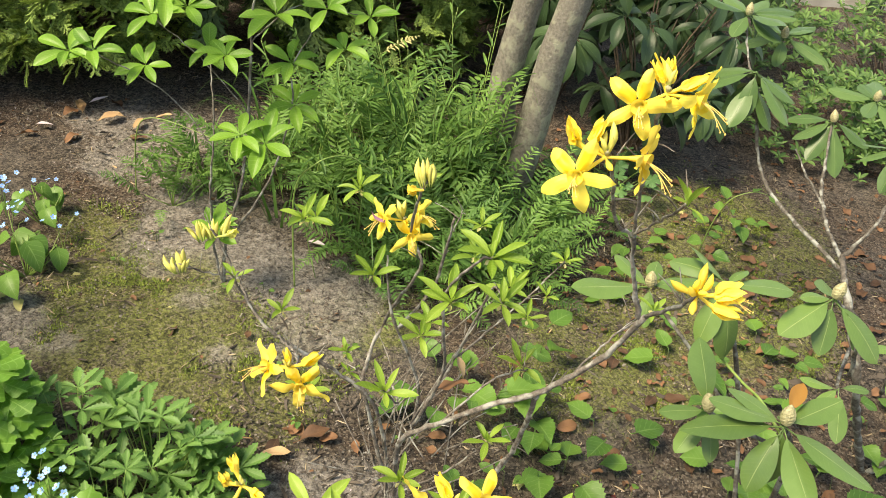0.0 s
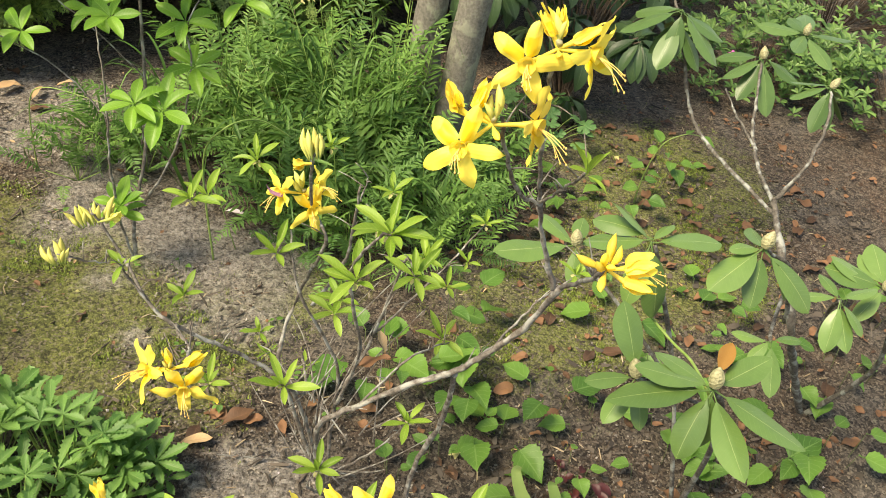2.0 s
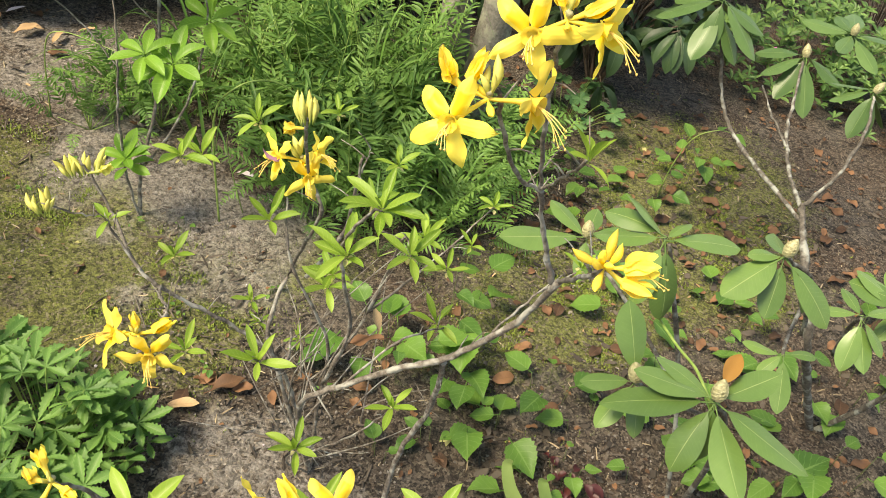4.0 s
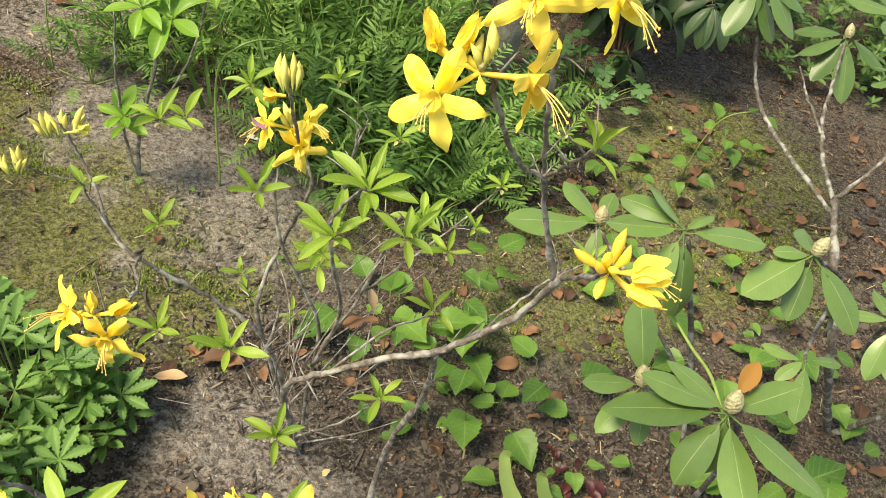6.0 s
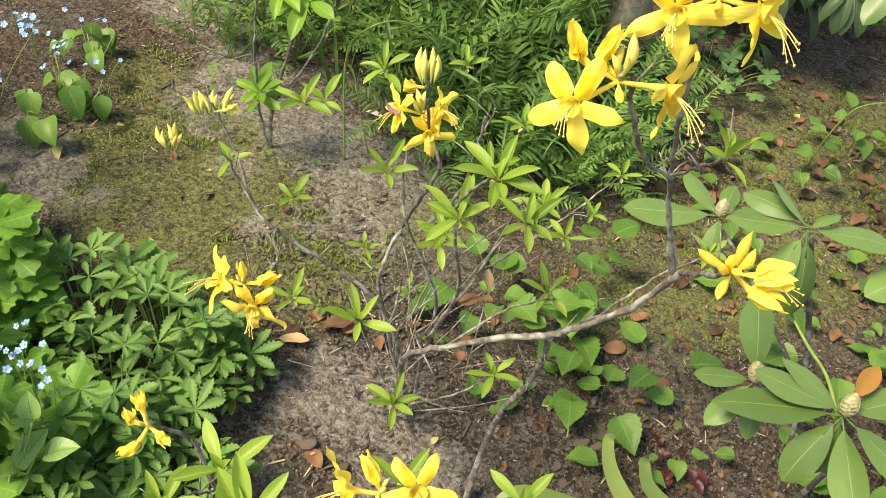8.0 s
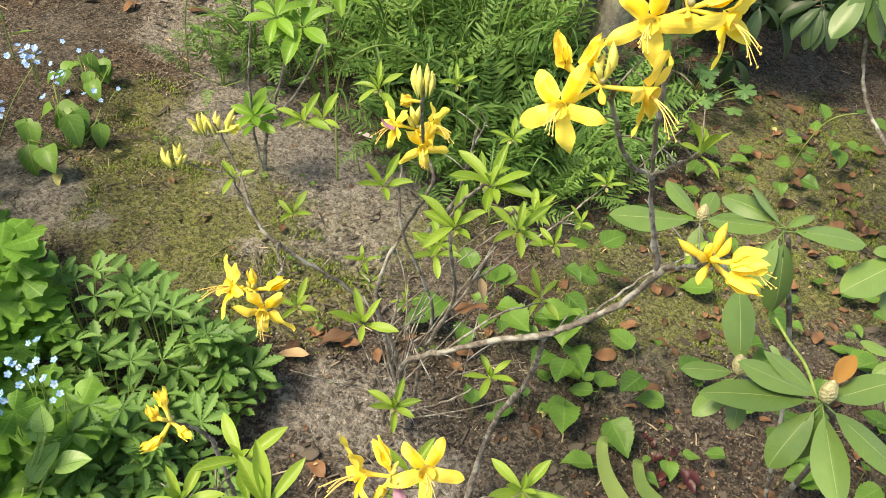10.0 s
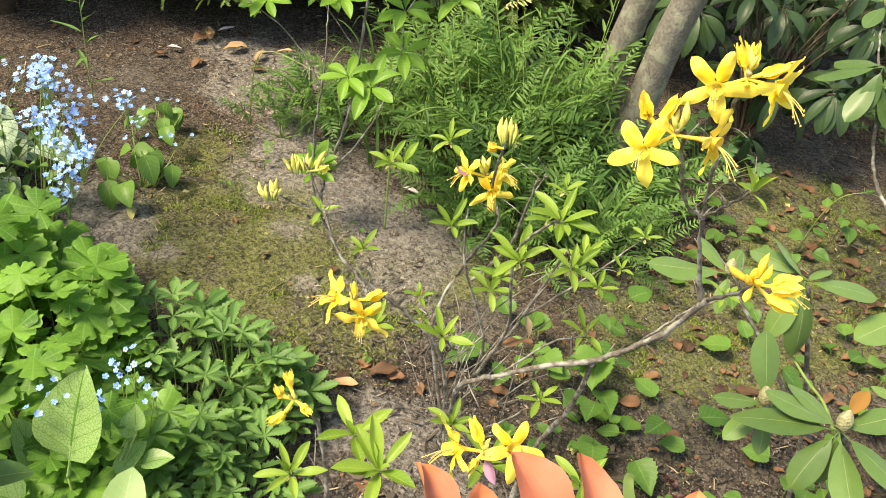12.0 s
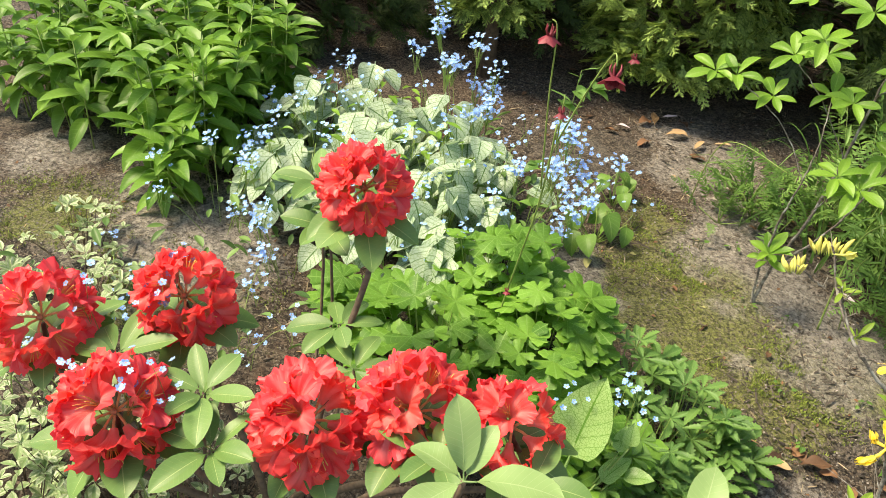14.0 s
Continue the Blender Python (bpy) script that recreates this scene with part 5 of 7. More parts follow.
def dark_rhododendron(x, y, w, h, n, label):
    p = Plant("dark_rhododendron", (x, y, hill(x, y)), label, "shrub", "background rhododendrons")
    for k in range(n):
        a, r, t = RND.uniform(0, 6.3), math.sqrt(RND.random()), RND.random() ** 0.8
        q = Vector((x + math.cos(a) * r * w * (0.55 + 0.45 * t), y + math.sin(a) * r * w * 0.6, hill(x, y) + 0.12 + t * h))
        p.stem([(x, y, hill(x, y) - 0.03), (x + (q.x - x) * 0.4, y + (q.y - y) * 0.4, q.z * 0.55), q], 0.005, 0.0025, per=3, sides=5)
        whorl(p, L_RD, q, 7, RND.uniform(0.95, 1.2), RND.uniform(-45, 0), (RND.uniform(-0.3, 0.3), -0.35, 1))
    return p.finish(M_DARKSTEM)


dark_rhododendron(0.82, 3.05, 0.42, 0.75, 40, "dense rhododendron with leathery leaves coloured dark for the shade")
dark_rhododendron(1.1, 3.75, 0.5, 0.7, 26, "rhododendron with leathery leaves coloured dark for the shade at the back of the bed")


def small_leaved_azalea(x, y, w, h, n, blooms, label):
    p = Plant("low_azalea", (x, y, hill(x, y)), label, "shrub", "low azaleas")
    for k in range(n):
        a, r = RND.uniform(0, 6.3), math.sqrt(RND.random())
        q = Vector((x + math.cos(a) * r * w, y + math.sin(a) * r * w * 0.7, hill(x, y) + h * (1 - 0.7 * r * r) * RND.uniform(0.45, 1.05)))
        if k % 4 == 0:
            p.stem([(x + (q.x - x) * 0.3, y + (q.y - y) * 0.3, hill(x, y) - 0.02), q], 0.003, 0.001, per=2, sides=4)
        whorl(p, L_SMALL, q, 6, RND.uniform(0.9, 1.5), 25, (RND.uniform(-0.4, 0.4), -0.3, 1), joined=True)
    for k in range(blooms):
        a = RND.uniform(0, 6.3)
        p.part("flower", PINK_FLOWER, aimed((x + math.cos(a) * w * 0.7, y - 0.3 * w + math.sin(a) * w * 0.3, hill(x, y) + h * RND.uniform(0.5, 0.9)), (0, -0.7, 0.7), 0, 0.9))
    return p.finish(M_DARKSTEM)


PINK_FLOWER = azalea_flower(M_PINK, 0.010, 0.022, 0.018, 66, False)
small_leaved_azalea(1.75, 3.45, 0.5, 0.34, 300, 1, "low small-leaved azalea with a few pink flowers")
dark_rhododendron(0.55, 3.45, 0.35, 0.8, 16, "rhododendron with leathery leaves coloured dark for the shade behind the tree")
dark_rhododendron(2.0, 4.9, 0.6, 0.9, 22, "rhododendron with leathery leaves coloured dark for the shade at the back of the bed")
dark_rhododendron(2.9, 5.1, 0.6, 0.9, 22, "rhododendron with leathery leaves coloured dark for the shade at the back of the bed")
small_leaved_azalea(1.5, 4.3, 0.55, 0.45, 260, 0, "low small-leaved azalea with a few pink flowers")
small_leaved_azalea(2.4, 4.2, 0.75, 0.5, 380, 0, "low small-leaved azalea with a few pink flowers")
small_leaved_azalea(2.3, 3.2, 0.55, 0.35, 260, 0, "low small-leaved azalea with a few pink flowers")


# ---- shrub with light green leaf stars ----
def light_shrub():
    p = Plant("deciduous_azalea", (-0.43, 1.98, hill(-0.43, 1.98)), "thin-stemmed shrub with light green leaf stars", "shrub")
    b = lambda pts, a, c: p.branch("branch", pts, a * 0.62, c * 0.7, M_TWIG, sides=6, per=7, knob=0.15, wob=0.002)
    foot = (-0.490, 1.895, 0.0)
    b([foot, (-0.475, 1.90, 0.15), (-0.43, 1.94, 0.33), (-0.404, 1.95, 0.514), (-0.385, 1.95, 0.718), (-0.374, 1.95, 0.80), (-0.36, 1.97, 0.95)], 0.0085, 0.003)
    b([foot, (-0.500, 1.88, 0.15), (-0.490, 1.86, 0.329), (-0.467, 1.85, 0.48), (-0.465, 1.87, 0.60), (-0.483, 1.93, 0.665)], 0.006, 0.002)
    b([(-0.47, 1.90, 0.16), (-0.36, 1.95, 0.33), (-0.295, 1.95, 0.54), (-0.29, 1.95, 0.65), (-0.213, 2.0, 0.77)], 0.005, 0.002)
    b([(-0.467, 1.85, 0.46), (-0.55, 1.85, 0.58), (-0.66, 1.82, 0.67), (-0.72, 1.80, 0.70)], 0.003, 0.0016)
    b([(-0.404, 1.95, 0.514), (-0.50, 1.92, 0.66), (-0.598, 1.9, 0.755)], 0.003, 0.0016)
    b([(-0.43, 1.93, 0.35), (-0.39, 1.84, 0.45), (-0.36, 1.80, 0.505)], 0.003, 0.0016)
    b([(-0.385, 1.95, 0.70), (-0.28, 2.0, 0.78), (-0.15, 2.08, 0.74)], 0.003, 0.0016)
    toward = (-0.05, -0.4, 0.85)
    for x, y, z in ((-0.483, 1.93, 0.675), (-0.70, 1.8, 0.704), (-0.756, 1.8, 0.70), (-0.598, 1.9, 0.763), (-0.607, 1.85, 0.66), (-0.329, 1.8, 0.51), (-0.387, 1.8, 0.526), (-0.287, 1.95, 0.548), (-0.294, 1.95, 0.657), (-0.213, 2.0, 0.777), (-0.122, 2.1, 0.732), (-0.323, 1.95, 0.77), (-0.532, 1.95, 0.772), (-0.529, 1.82, 0.838), (-0.448, 1.85, 0.92), (-0.42, 1.85, 0.70), (-0.36, 1.97, 0.95), (-0.25, 2.05, 0.90), (-0.60, 1.95, 0.9), (-0.17, 2.0, 0.68)):
        whorl(p, L_SH, Vector((x, y, z)), RND.choice((5, 6, 6, 7)), RND.uniform(0.9, 1.15), 18, toward)
    whorl(p, L_SH, Vector((-0.487, 1.86, 0.216)), 8, 0.95, 40, (0, -0.3, 1))
    whorl(p, L_SH, Vector((-0.487, 1.86, 0.196)), 5, 0.8, 5, (0, -0.3, 1))
    return p.finish(M_TWIG)


light_shrub()


# ---- feathery weeds under the tree ----
def frond_clump(x, y, n, s, spread, lean=(0, 0)):
    p = Plant("feathery_weed", (x, y, hill(x, y)), "clump of arching feathery green leaves", "weed", "feathery weeds under the tree")
    for k in range(n):
        a = 360 * k / n * 1.618 + RND.uniform(-25, 25)
        r = RND.uniform(0, spread)
        q = Vector((x + math.cos(radians(a)) * r, y + math.sin(radians(a)) * r, hill(x, y)))
        el = RND.uniform(8, 62)
        q.z += RND.uniform(0, 0.10) * s
        p.leaf(RND.choice(L_FROND), q, a + RND.uniform(-40, 40), el, RND.uniform(-25, 25), s * RND.uniform(0.7, 1.2), "frond")
        if k % 3 == 0:
            p.stem([(x, y, hill(x, y)), (q.x, q.y, q.z + 0.02)], 0.002, 0.0015, per=2, sides=4)
    return p.finish(M_GREENSTEM)


L_BLEACHED = frond_mesh(M_YELLOWLEAF, 0.17, 10, 0.03, 0.009, 0.3)
pale = Plant("dry_frond", (-0.10, 2.83, hill(-0.10, 2.83)), "bleached dry fern frond among green weeds", "weed")
pale.leaf(L_BLEACHED, (-0.16, 2.83, 0.36), 20, 12, 20, 0.9, "frond")
pale.stem([(-0.14, 2.86, hill(-0.14, 2.86)), (-0.17, 2.85, 0.2), (-0.16, 2.83, 0.36)], 0.0018, 0.0014, per=4, sides=5)
pale.finish(M_DARKSTEM)
for x, y, n, s, w in ((-0.66, 2.35, 22, 0.75, 0.10), (-0.45, 2.45, 24, 0.95, 0.12), (-0.24, 2.35, 24, 1.0, 0.12), (-0.02, 2.30, 26, 1.05, 0.13), (0.16, 2.22, 26, 1.0, 0.13), (0.34, 2.20, 22, 0.9, 0.12), (0.05, 2.05, 22, 0.85, 0.12), (0.24, 2.02, 18, 0.75, 0.10), (0.0, 2.55, 30, 1.45, 0.14), (0.14, 2.50, 24, 1.35, 0.12), (-0.15, 2.6, 26, 1.3, 0.14), (-0.35, 2.75, 22, 1.1, 0.14), (0.42, 2.42, 18, 0.85, 0.1), (-0.12, 2.08, 16, 0.75, 0.1), (0.52, 2.55, 14, 0.8, 0.1), (-0.72, 2.2, 16, 0.6, 0.08), (-0.55, 2.28, 16, 0.7, 0.1), (0.12, 1.92, 12, 0.65, 0.08), (-0.05, 1.98, 12, 0.65, 0.08), (0.38, 2.08, 14, 0.75, 0.1), (0.5, 2.32, 12, 0.7, 0.1)):
    frond_clump(x, y, n, s, w)


def blade_tuft(x, y, n, h, label):
    p = Plant("tall_weed", (x, y, hill(x, y)), label, "weed", "tall weeds under the tree")
    for k in range(n):
        a, r = RND.uniform(0, 6.3), RND.uniform(0.0, 0.10)
        q = Vector((x + math.cos(a) * r, y + math.sin(a) * r, hill(x, y) - 0.01))
        hh = h * RND.uniform(0.6, 1.1)
        top = q + Vector((math.cos(a) * 0.12 * hh * 2, math.sin(a) * 0.2 * hh, hh))
        p.stem([q, q.lerp(top, 0.5) + Vector((0, 0, 0.04)), top], 0.0022, 0.001, per=4, sides=5)
        for j in range(9):
            t = 0.2 + 0.8 * j / 8
            p.part("leaf", RND.choice(L_LANCE), turned(q.lerp(top, t) + Vector((0, 0, 0.04 * (1 - (2 * t - 1) ** 2))), 137 * j + 50 * k, RND.uniform(5, 50), RND.uniform(-20, 20), RND.uniform(0.6, 1.1) * (1.1 - 0.5 * t)))
    return p.finish(M_GREENSTEM)


L_LANCE = leaf_set("leaf", M_FROND, 4, 0.10, 0.0165, 0.004, peak=0.42, fold=0.25, curl=0.2, rows=8, wave=0.08)
for x, y, n, h in ((-0.10, 2.36, 6, 0.46), (0.06, 2.42, 7, 0.52), (0.18, 2.36, 6, 0.46), (-0.28, 2.52, 6, 0.44), (0.28, 2.28, 5, 0.36), (-0.42, 2.6, 6, 0.42), (0.02, 2.16, 5, 0.34), (-0.02, 2.7, 7, 0.6), (0.15, 2.7, 6, 0.62), (-0.18, 2.22, 4, 0.32), (-0.36, 2.36, 4, 0.34)):
    blade_tuft(x, y, n, h, "upright weed with narrow lance-shaped green leaves")

def grass_tuft(x, y, n, h, reach):
    """Long arching blades from one foot."""
    p = Plant("grass_tuft", (x, y, hill(x, y)), "tuft of long arching dark green grass blades", "grass", "grass tufts under the tree")
    for k in range(n):
        a, r, f = RND.uniform(0, 6.3), reach * RND.uniform(0.5, 1.2), RND.uniform(0.6, 1.1)
        o = Vector((math.cos(a) * 0.02, math.sin(a) * 0.02, -0.01))
        path = smooth_path([o, o + Vector((math.cos(a) * r * 0.25, math.sin(a) * r * 0.25, h * f * 0.75)), o + Vector((math.cos(a) * r * 0.65, math.sin(a) * r * 0.65, h * f)), o + Vector((math.cos(a) * r, math.sin(a) * r, h * f * 0.72))], 4)
        side = Vector((-math.sin(a), math.cos(a), 0.15))
        vs, us, m = [], [], len(path) - 1
        for j, q in enumerate(path):
            w = 0.0045 * (1 - (j / m) ** 2) + 0.0004
            vs += [q - side * w, q + Vector((0, 0, -w * 0.4)), q + side * w]
            us += [(0, j / m), (0.5, j / m), (1, j / m)]
        ob = new("blade", make_mesh("blade", vs, [(j * 3 + i, j * 3 + i + 1, j * 3 + i + 4, j * 3 + i + 3) for j in range(m) for i in range(2)], M_GRASS, us))
        ob.parent = p.root
    return p.root


for x, y, n, h, reach in ((-0.62, 2.30, 16, 0.17, 0.22), (-0.70, 2.42, 14, 0.15, 0.2), (-0.40, 2.20, 12, 0.22, 0.24), (-0.12, 2.14, 16, 0.26, 0.24), (0.10, 2.10, 14, 0.28, 0.22), (0.02, 2.40, 18, 0.42, 0.24), (0.18, 2.42, 16, 0.46, 0.2), (-0.25, 2.42, 14, 0.34, 0.24), (0.30, 2.12, 14, 0.22, 0.2), (-0.50, 2.55, 12, 0.26, 0.24), (0.44, 2.25, 12, 0.2, 0.2)):
    grass_tuft(x, y, int(n * 0.6), h, reach)

blade_tuft(-1.30, 2.10, 1, 0.44, "slender weed with narrow light green leaves beside the forget-me-nots")


def cranesbill(x, y, n, w, h, leaves, stem, name, label, group, size=1.0, lift=0.04, low=0.4, tilts=(-28, 12)):
    p = Plant(name, (x, y, hill(x, y)), label, "plant", group)
    for k in range(n):
        a, r = RND.uniform(0, 360), math.sqrt(RND.random())
        q = Vector((x + math.cos(radians(a)) * r * w, y + math.sin(radians(a)) * r * w, 0))
        q.z = hill(q.x, q.y) + lift + h * (1 - 0.55 * r * r) * RND.uniform(low, 1.1)
        p.stem([(x + (q.x - x) * 0.35, y + (q.y - y) * 0.35, hill(x, y) - 0.01), (x + (q.x - x) * 0.75, y + (q.y - y) * 0.75, hill(x, y) + (q.z - hill(x, y)) * 0.7), q], 0.0016, 0.0012, per=3, sides=4)
        tilt = RND.uniform(*tilts)
        p.leaf(RND.choice(leaves), q, a, tilt, RND.uniform(-22, 22), size * RND.uniform(0.65, 1.25))
    return p.finish(stem)


cranesbill(0.68, 2.78, 34, 0.20, 0.14, L_CRANES, M_GREENSTEM, "cranesbill", "cranesbill with small lobed blue-green leaves", "", 1.1)
for x, y, n, w, h in ((-1.02, 1.20, 34, 0.16, 0.30), (-0.98, 0.92, 34, 0.18, 0.29), (-0.80, 1.12, 34, 0.17, 0.30), (-0.72, 0.92, 36, 0.17, 0.30), (-0.58, 0.92, 20, 0.12, 0.26), (-0.92, 1.32, 14, 0.10, 0.22), (-1.2, 0.95, 22, 0.14, 0.2)):
    cranesbill(x, y, int(n * 1.45), w, h, L_GER, M_GREENSTEM, "geranium", "clump of soft light green lobed geranium leaves", "geraniums")
for x, y, n, w, h in ((-0.62, 1.22, 34, 0.15, 0.17), (-0.46, 1.22, 40, 0.15, 0.17), (-0.345, 1.21, 26, 0.09, 0.10), (-0.48, 1.03, 44, 0.16, 0.20), (-0.34, 0.99, 38, 0.13, 0.14), (-0.38, 0.82, 34, 0.14, 0.14), (-0.52, 0.88, 28, 0.13, 0.17)):
    cranesbill(x, y, n, w, h, L_POT, M_GREENSTEM, "cinquefoil", "low cinquefoil with dark green toothed finger leaves", "cinquefoils", 0.92, 0.015, 0.45, (-6, 30))



# ---- silver-leaved brunnera, forget-me-nots ----
def blue_spray(p, q, n, w, h, s=1.0):
    """A loose head of tiny five-petalled flowers in one mesh with its stalks."""
    g = Geo()
    for k in range(n):
        c = Vector((RND.gauss(0, w * 0.5), RND.gauss(0, w * 0.5), RND.uniform(-0.5, 0.5) * h))
        d = Vector((RND.uniform(-0.6, 0.6), RND.uniform(-0.9, 0.2), 1)).normalized()
        m = aimed(c, d, RND.uniform(0, 72), s * RND.uniform(0.8, 1.15))
        for j in range(5):
            a = 2 * math.pi * j / 5
            r = Matrix.Rotation(a, 4, "Z")
            g.add([m @ r @ Vector(v) for v in ((0.0005, 0, 0), (0.0022, -0.0017, 0.0004), (0.0042, -0.0012, 0.0008), (0.0042, 0.0012, 0.0008), (0.0022, 0.0017, 0.0004))], [(0, 1, 2, 3, 4)])
        g.add([m @ Vector(v) for v in ((0.0009, 0, 0.0008), (-0.0005, 0.0008, 0.0008), (-0.0005, -0.0008, 0.0008))], [(0, 1, 2)], None, 1)
        if k % 3 == 0:
            tube(g, [(0, 0, -h * 0.5 - 0.06), c * 0.5 + Vector((0, 0, -0.02)), c - d * 0.002], 0.0008, 0.0005, 3, 2, slot=2)
    p.part("flower_head", g.mesh("flower_head", [M_BLUE, M_STAMEN, M_GREENSTEM], False), Matrix.Translation(q), None, "sky-blue forget-me-not flowers")["kind"] = "stuff"


def brunnera(x, y, n, w, h, leaves, heads, name, label, group, size=1.0):
    p = Plant(name, (x, y, hill(x, y)), label, "plant", group)
    for k in range(n):
        a, r = RND.uniform(0, 360), math.sqrt(RND.random())
        q = Vector((x + math.cos(radians(a)) * r * w, y + math.sin(radians(a)) * r * w, 0))
        q.z = hill(q.x, q.y) + 0.05 + h * (1 - 0.6 * r * r) * RND.uniform(0.35, 1.1)
        if size == 0.9 and k % 3 == 0:
            p.scatter(RND.choice(L_SH), turned(q + Vector((0, 0, 0.03)), a, RND.uniform(0, 45), 0, RND.uniform(0.45, 0.8)))
        p.stem([(x, y, hill(x, y) - 0.01), q], 0.002, 0.0015, per=3, sides=4)
        p.leaf(RND.choice(leaves), q, 272 + RND.uniform(-105, 105), RND.uniform(-42, -6), RND.uniform(-18, 18), size * RND.uniform(0.6, 1.12))
    for hx, hy, hz, m in heads:
        p.stem([(x + (hx - x) * 0.4, y + (hy - y) * 0.4, hill(x, y)), (hx, hy, hz - 0.03)], 0.0014, 0.001, per=4, sides=4)
        blue_spray(p, Vector((hx, hy, hz)), m, 0.05, 0.05, 1.6)
    return p.finish(M_GREENSTEM)


def heads(cx, cy, cz, n, w, m, dz=0.06):
    return [(RND.gauss(cx, w), RND.gauss(cy, w), cz + RND.uniform(-dz, dz), RND.randint(m // 2, m)) for _ in range(n)]


for x, y, n, w, h in ((-1.58, 1.42, 52, 0.21, 0.27), (-1.32, 1.55, 48, 0.19, 0.28), (-1.76, 1.30, 40, 0.19, 0.22), (-1.28, 1.36, 40, 0.18, 0.24), (-1.5, 1.65, 34, 0.18, 0.28), (-1.46, 1.24, 34, 0.16, 0.2), (-1.88, 1.50, 36, 0.18, 0.25), (-1.16, 1.22, 24, 0.13, 0.2), (-1.82, 1.70, 26, 0.16, 0.26)):
    brunnera(x, y, n, w, h, L_SILVER, heads(x, y - 0.02, hill(x, y) + h + 0.035, 5, 0.13, 12), "brunnera", "brunnera with silver-white heart-shaped leaves and blue flowers", "silver brunneras", 0.9)


def forget_me_not(x, y, n, w, hs, label="forget-me-not with sprays of small blue flowers"):
    p = Plant("forget_me_not", (x, y, hill(x, y)), label, "plant", "forget-me-nots")
    for k in range(n):
        a, r = RND.uniform(0, 360), math.sqrt(RND.random())
        q = Vector((x + math.cos(radians(a)) * r * w, y + math.sin(radians(a)) * r * w, hill(x, y) + RND.uniform(0.03, 0.22)))
        p.scatter(RND.choice(L_SMALL), turned(q, a, RND.uniform(-10, 45), RND.uniform(-20, 20), RND.uniform(1.0, 1.9)))
    for hx, hy, hz, m in hs:
        p.stem([(x + (hx - x) * 0.3, y + (hy - y) * 0.3, hill(x, y)), (x + (hx - x) * 0.7, y + (hy - y) * 0.7, hill(x, y) + (hz - hill(x, y)) * 0.6), (hx, hy, hz - 0.03)], 0.0013, 0.0009, per=4, sides=4)
        blue_spray(p, Vector((hx, hy, hz)), m, 0.036, 0.05, 1.55)
    return p.finish(M_GREENSTEM)


forget_me_not(-1.15, 1.54, 70, 0.10, heads(-1.0, 1.52, 0.42, 15, 0.075, 30, 0.12))
forget_me_not(-1.5, 1.78, 50, 0.12, heads(-1.5, 1.72, 0.52, 13, 0.09, 36, 0.14))
forget_me_not(-1.85, 1.05, 26, 0.16, heads(-1.85, 1.02, 0.30, 9, 0.10, 18, 0.06))
forget_me_not(-1.55, 1.02, 22, 0.16, heads(-1.52, 1.0, 0.30, 8, 0.10, 14, 0.06))
forget_me_not(-1.45, 0.72, 22, 0.2, heads(-1.5, 0.72, 0.18, 8, 0.14, 10, 0.05))
forget_me_not(-1.75, 0.62, 18, 0.2, heads(-1.75, 0.62, 0.15, 7, 0.14, 10, 0.04))
forget_me_not(-0.52, 0.92, 8, 0.08, [(-0.50, 0.945, 0.34, 7), (-0.535, 0.955, 0.30, 5), (-0.47, 0.95, 0.30, 5), (-0.60, 0.85, 0.33, 7), (-0.55, 0.90, 0.27, 6)])
forget_me_not(-1.2, 0.35, 16, 0.18, [(-1.17, 0.36, 0.56, 8), (-1.06, 0.20, 0.55, 9), (-1.12, 0.17, 0.54, 8), (-1.02, 0.25, 0.53, 6), (-1.2, 0.42, 0.58, 9), (-1.3, 0.3, 0.54, 7), (-1.55, 0.28, 0.3, 12), (-1.45, 0.2, 0.35, 12)])
brunnera(-0.98, 1.80, 13, 0.10, 0.08, L_HEART, [(-1.0, 1.82, 0.24, 5), (-0.90, 1.86, 0.20, 4), (-1.05, 1.90, 0.22, 4)], "heart_leaved_plant", "small heart-leaved plant with a few blue flowers", "heart-leaved seedlings", 1.1)
brunnera(-1.03, 2.02, 10, 0.08, 0.08, L_HEART, [(-1.0, 2.0, 0.25, 4)], "heart_leaved_plant", "small heart-leaved plant beside the bare soil", "heart-leaved seedlings", 1.0)


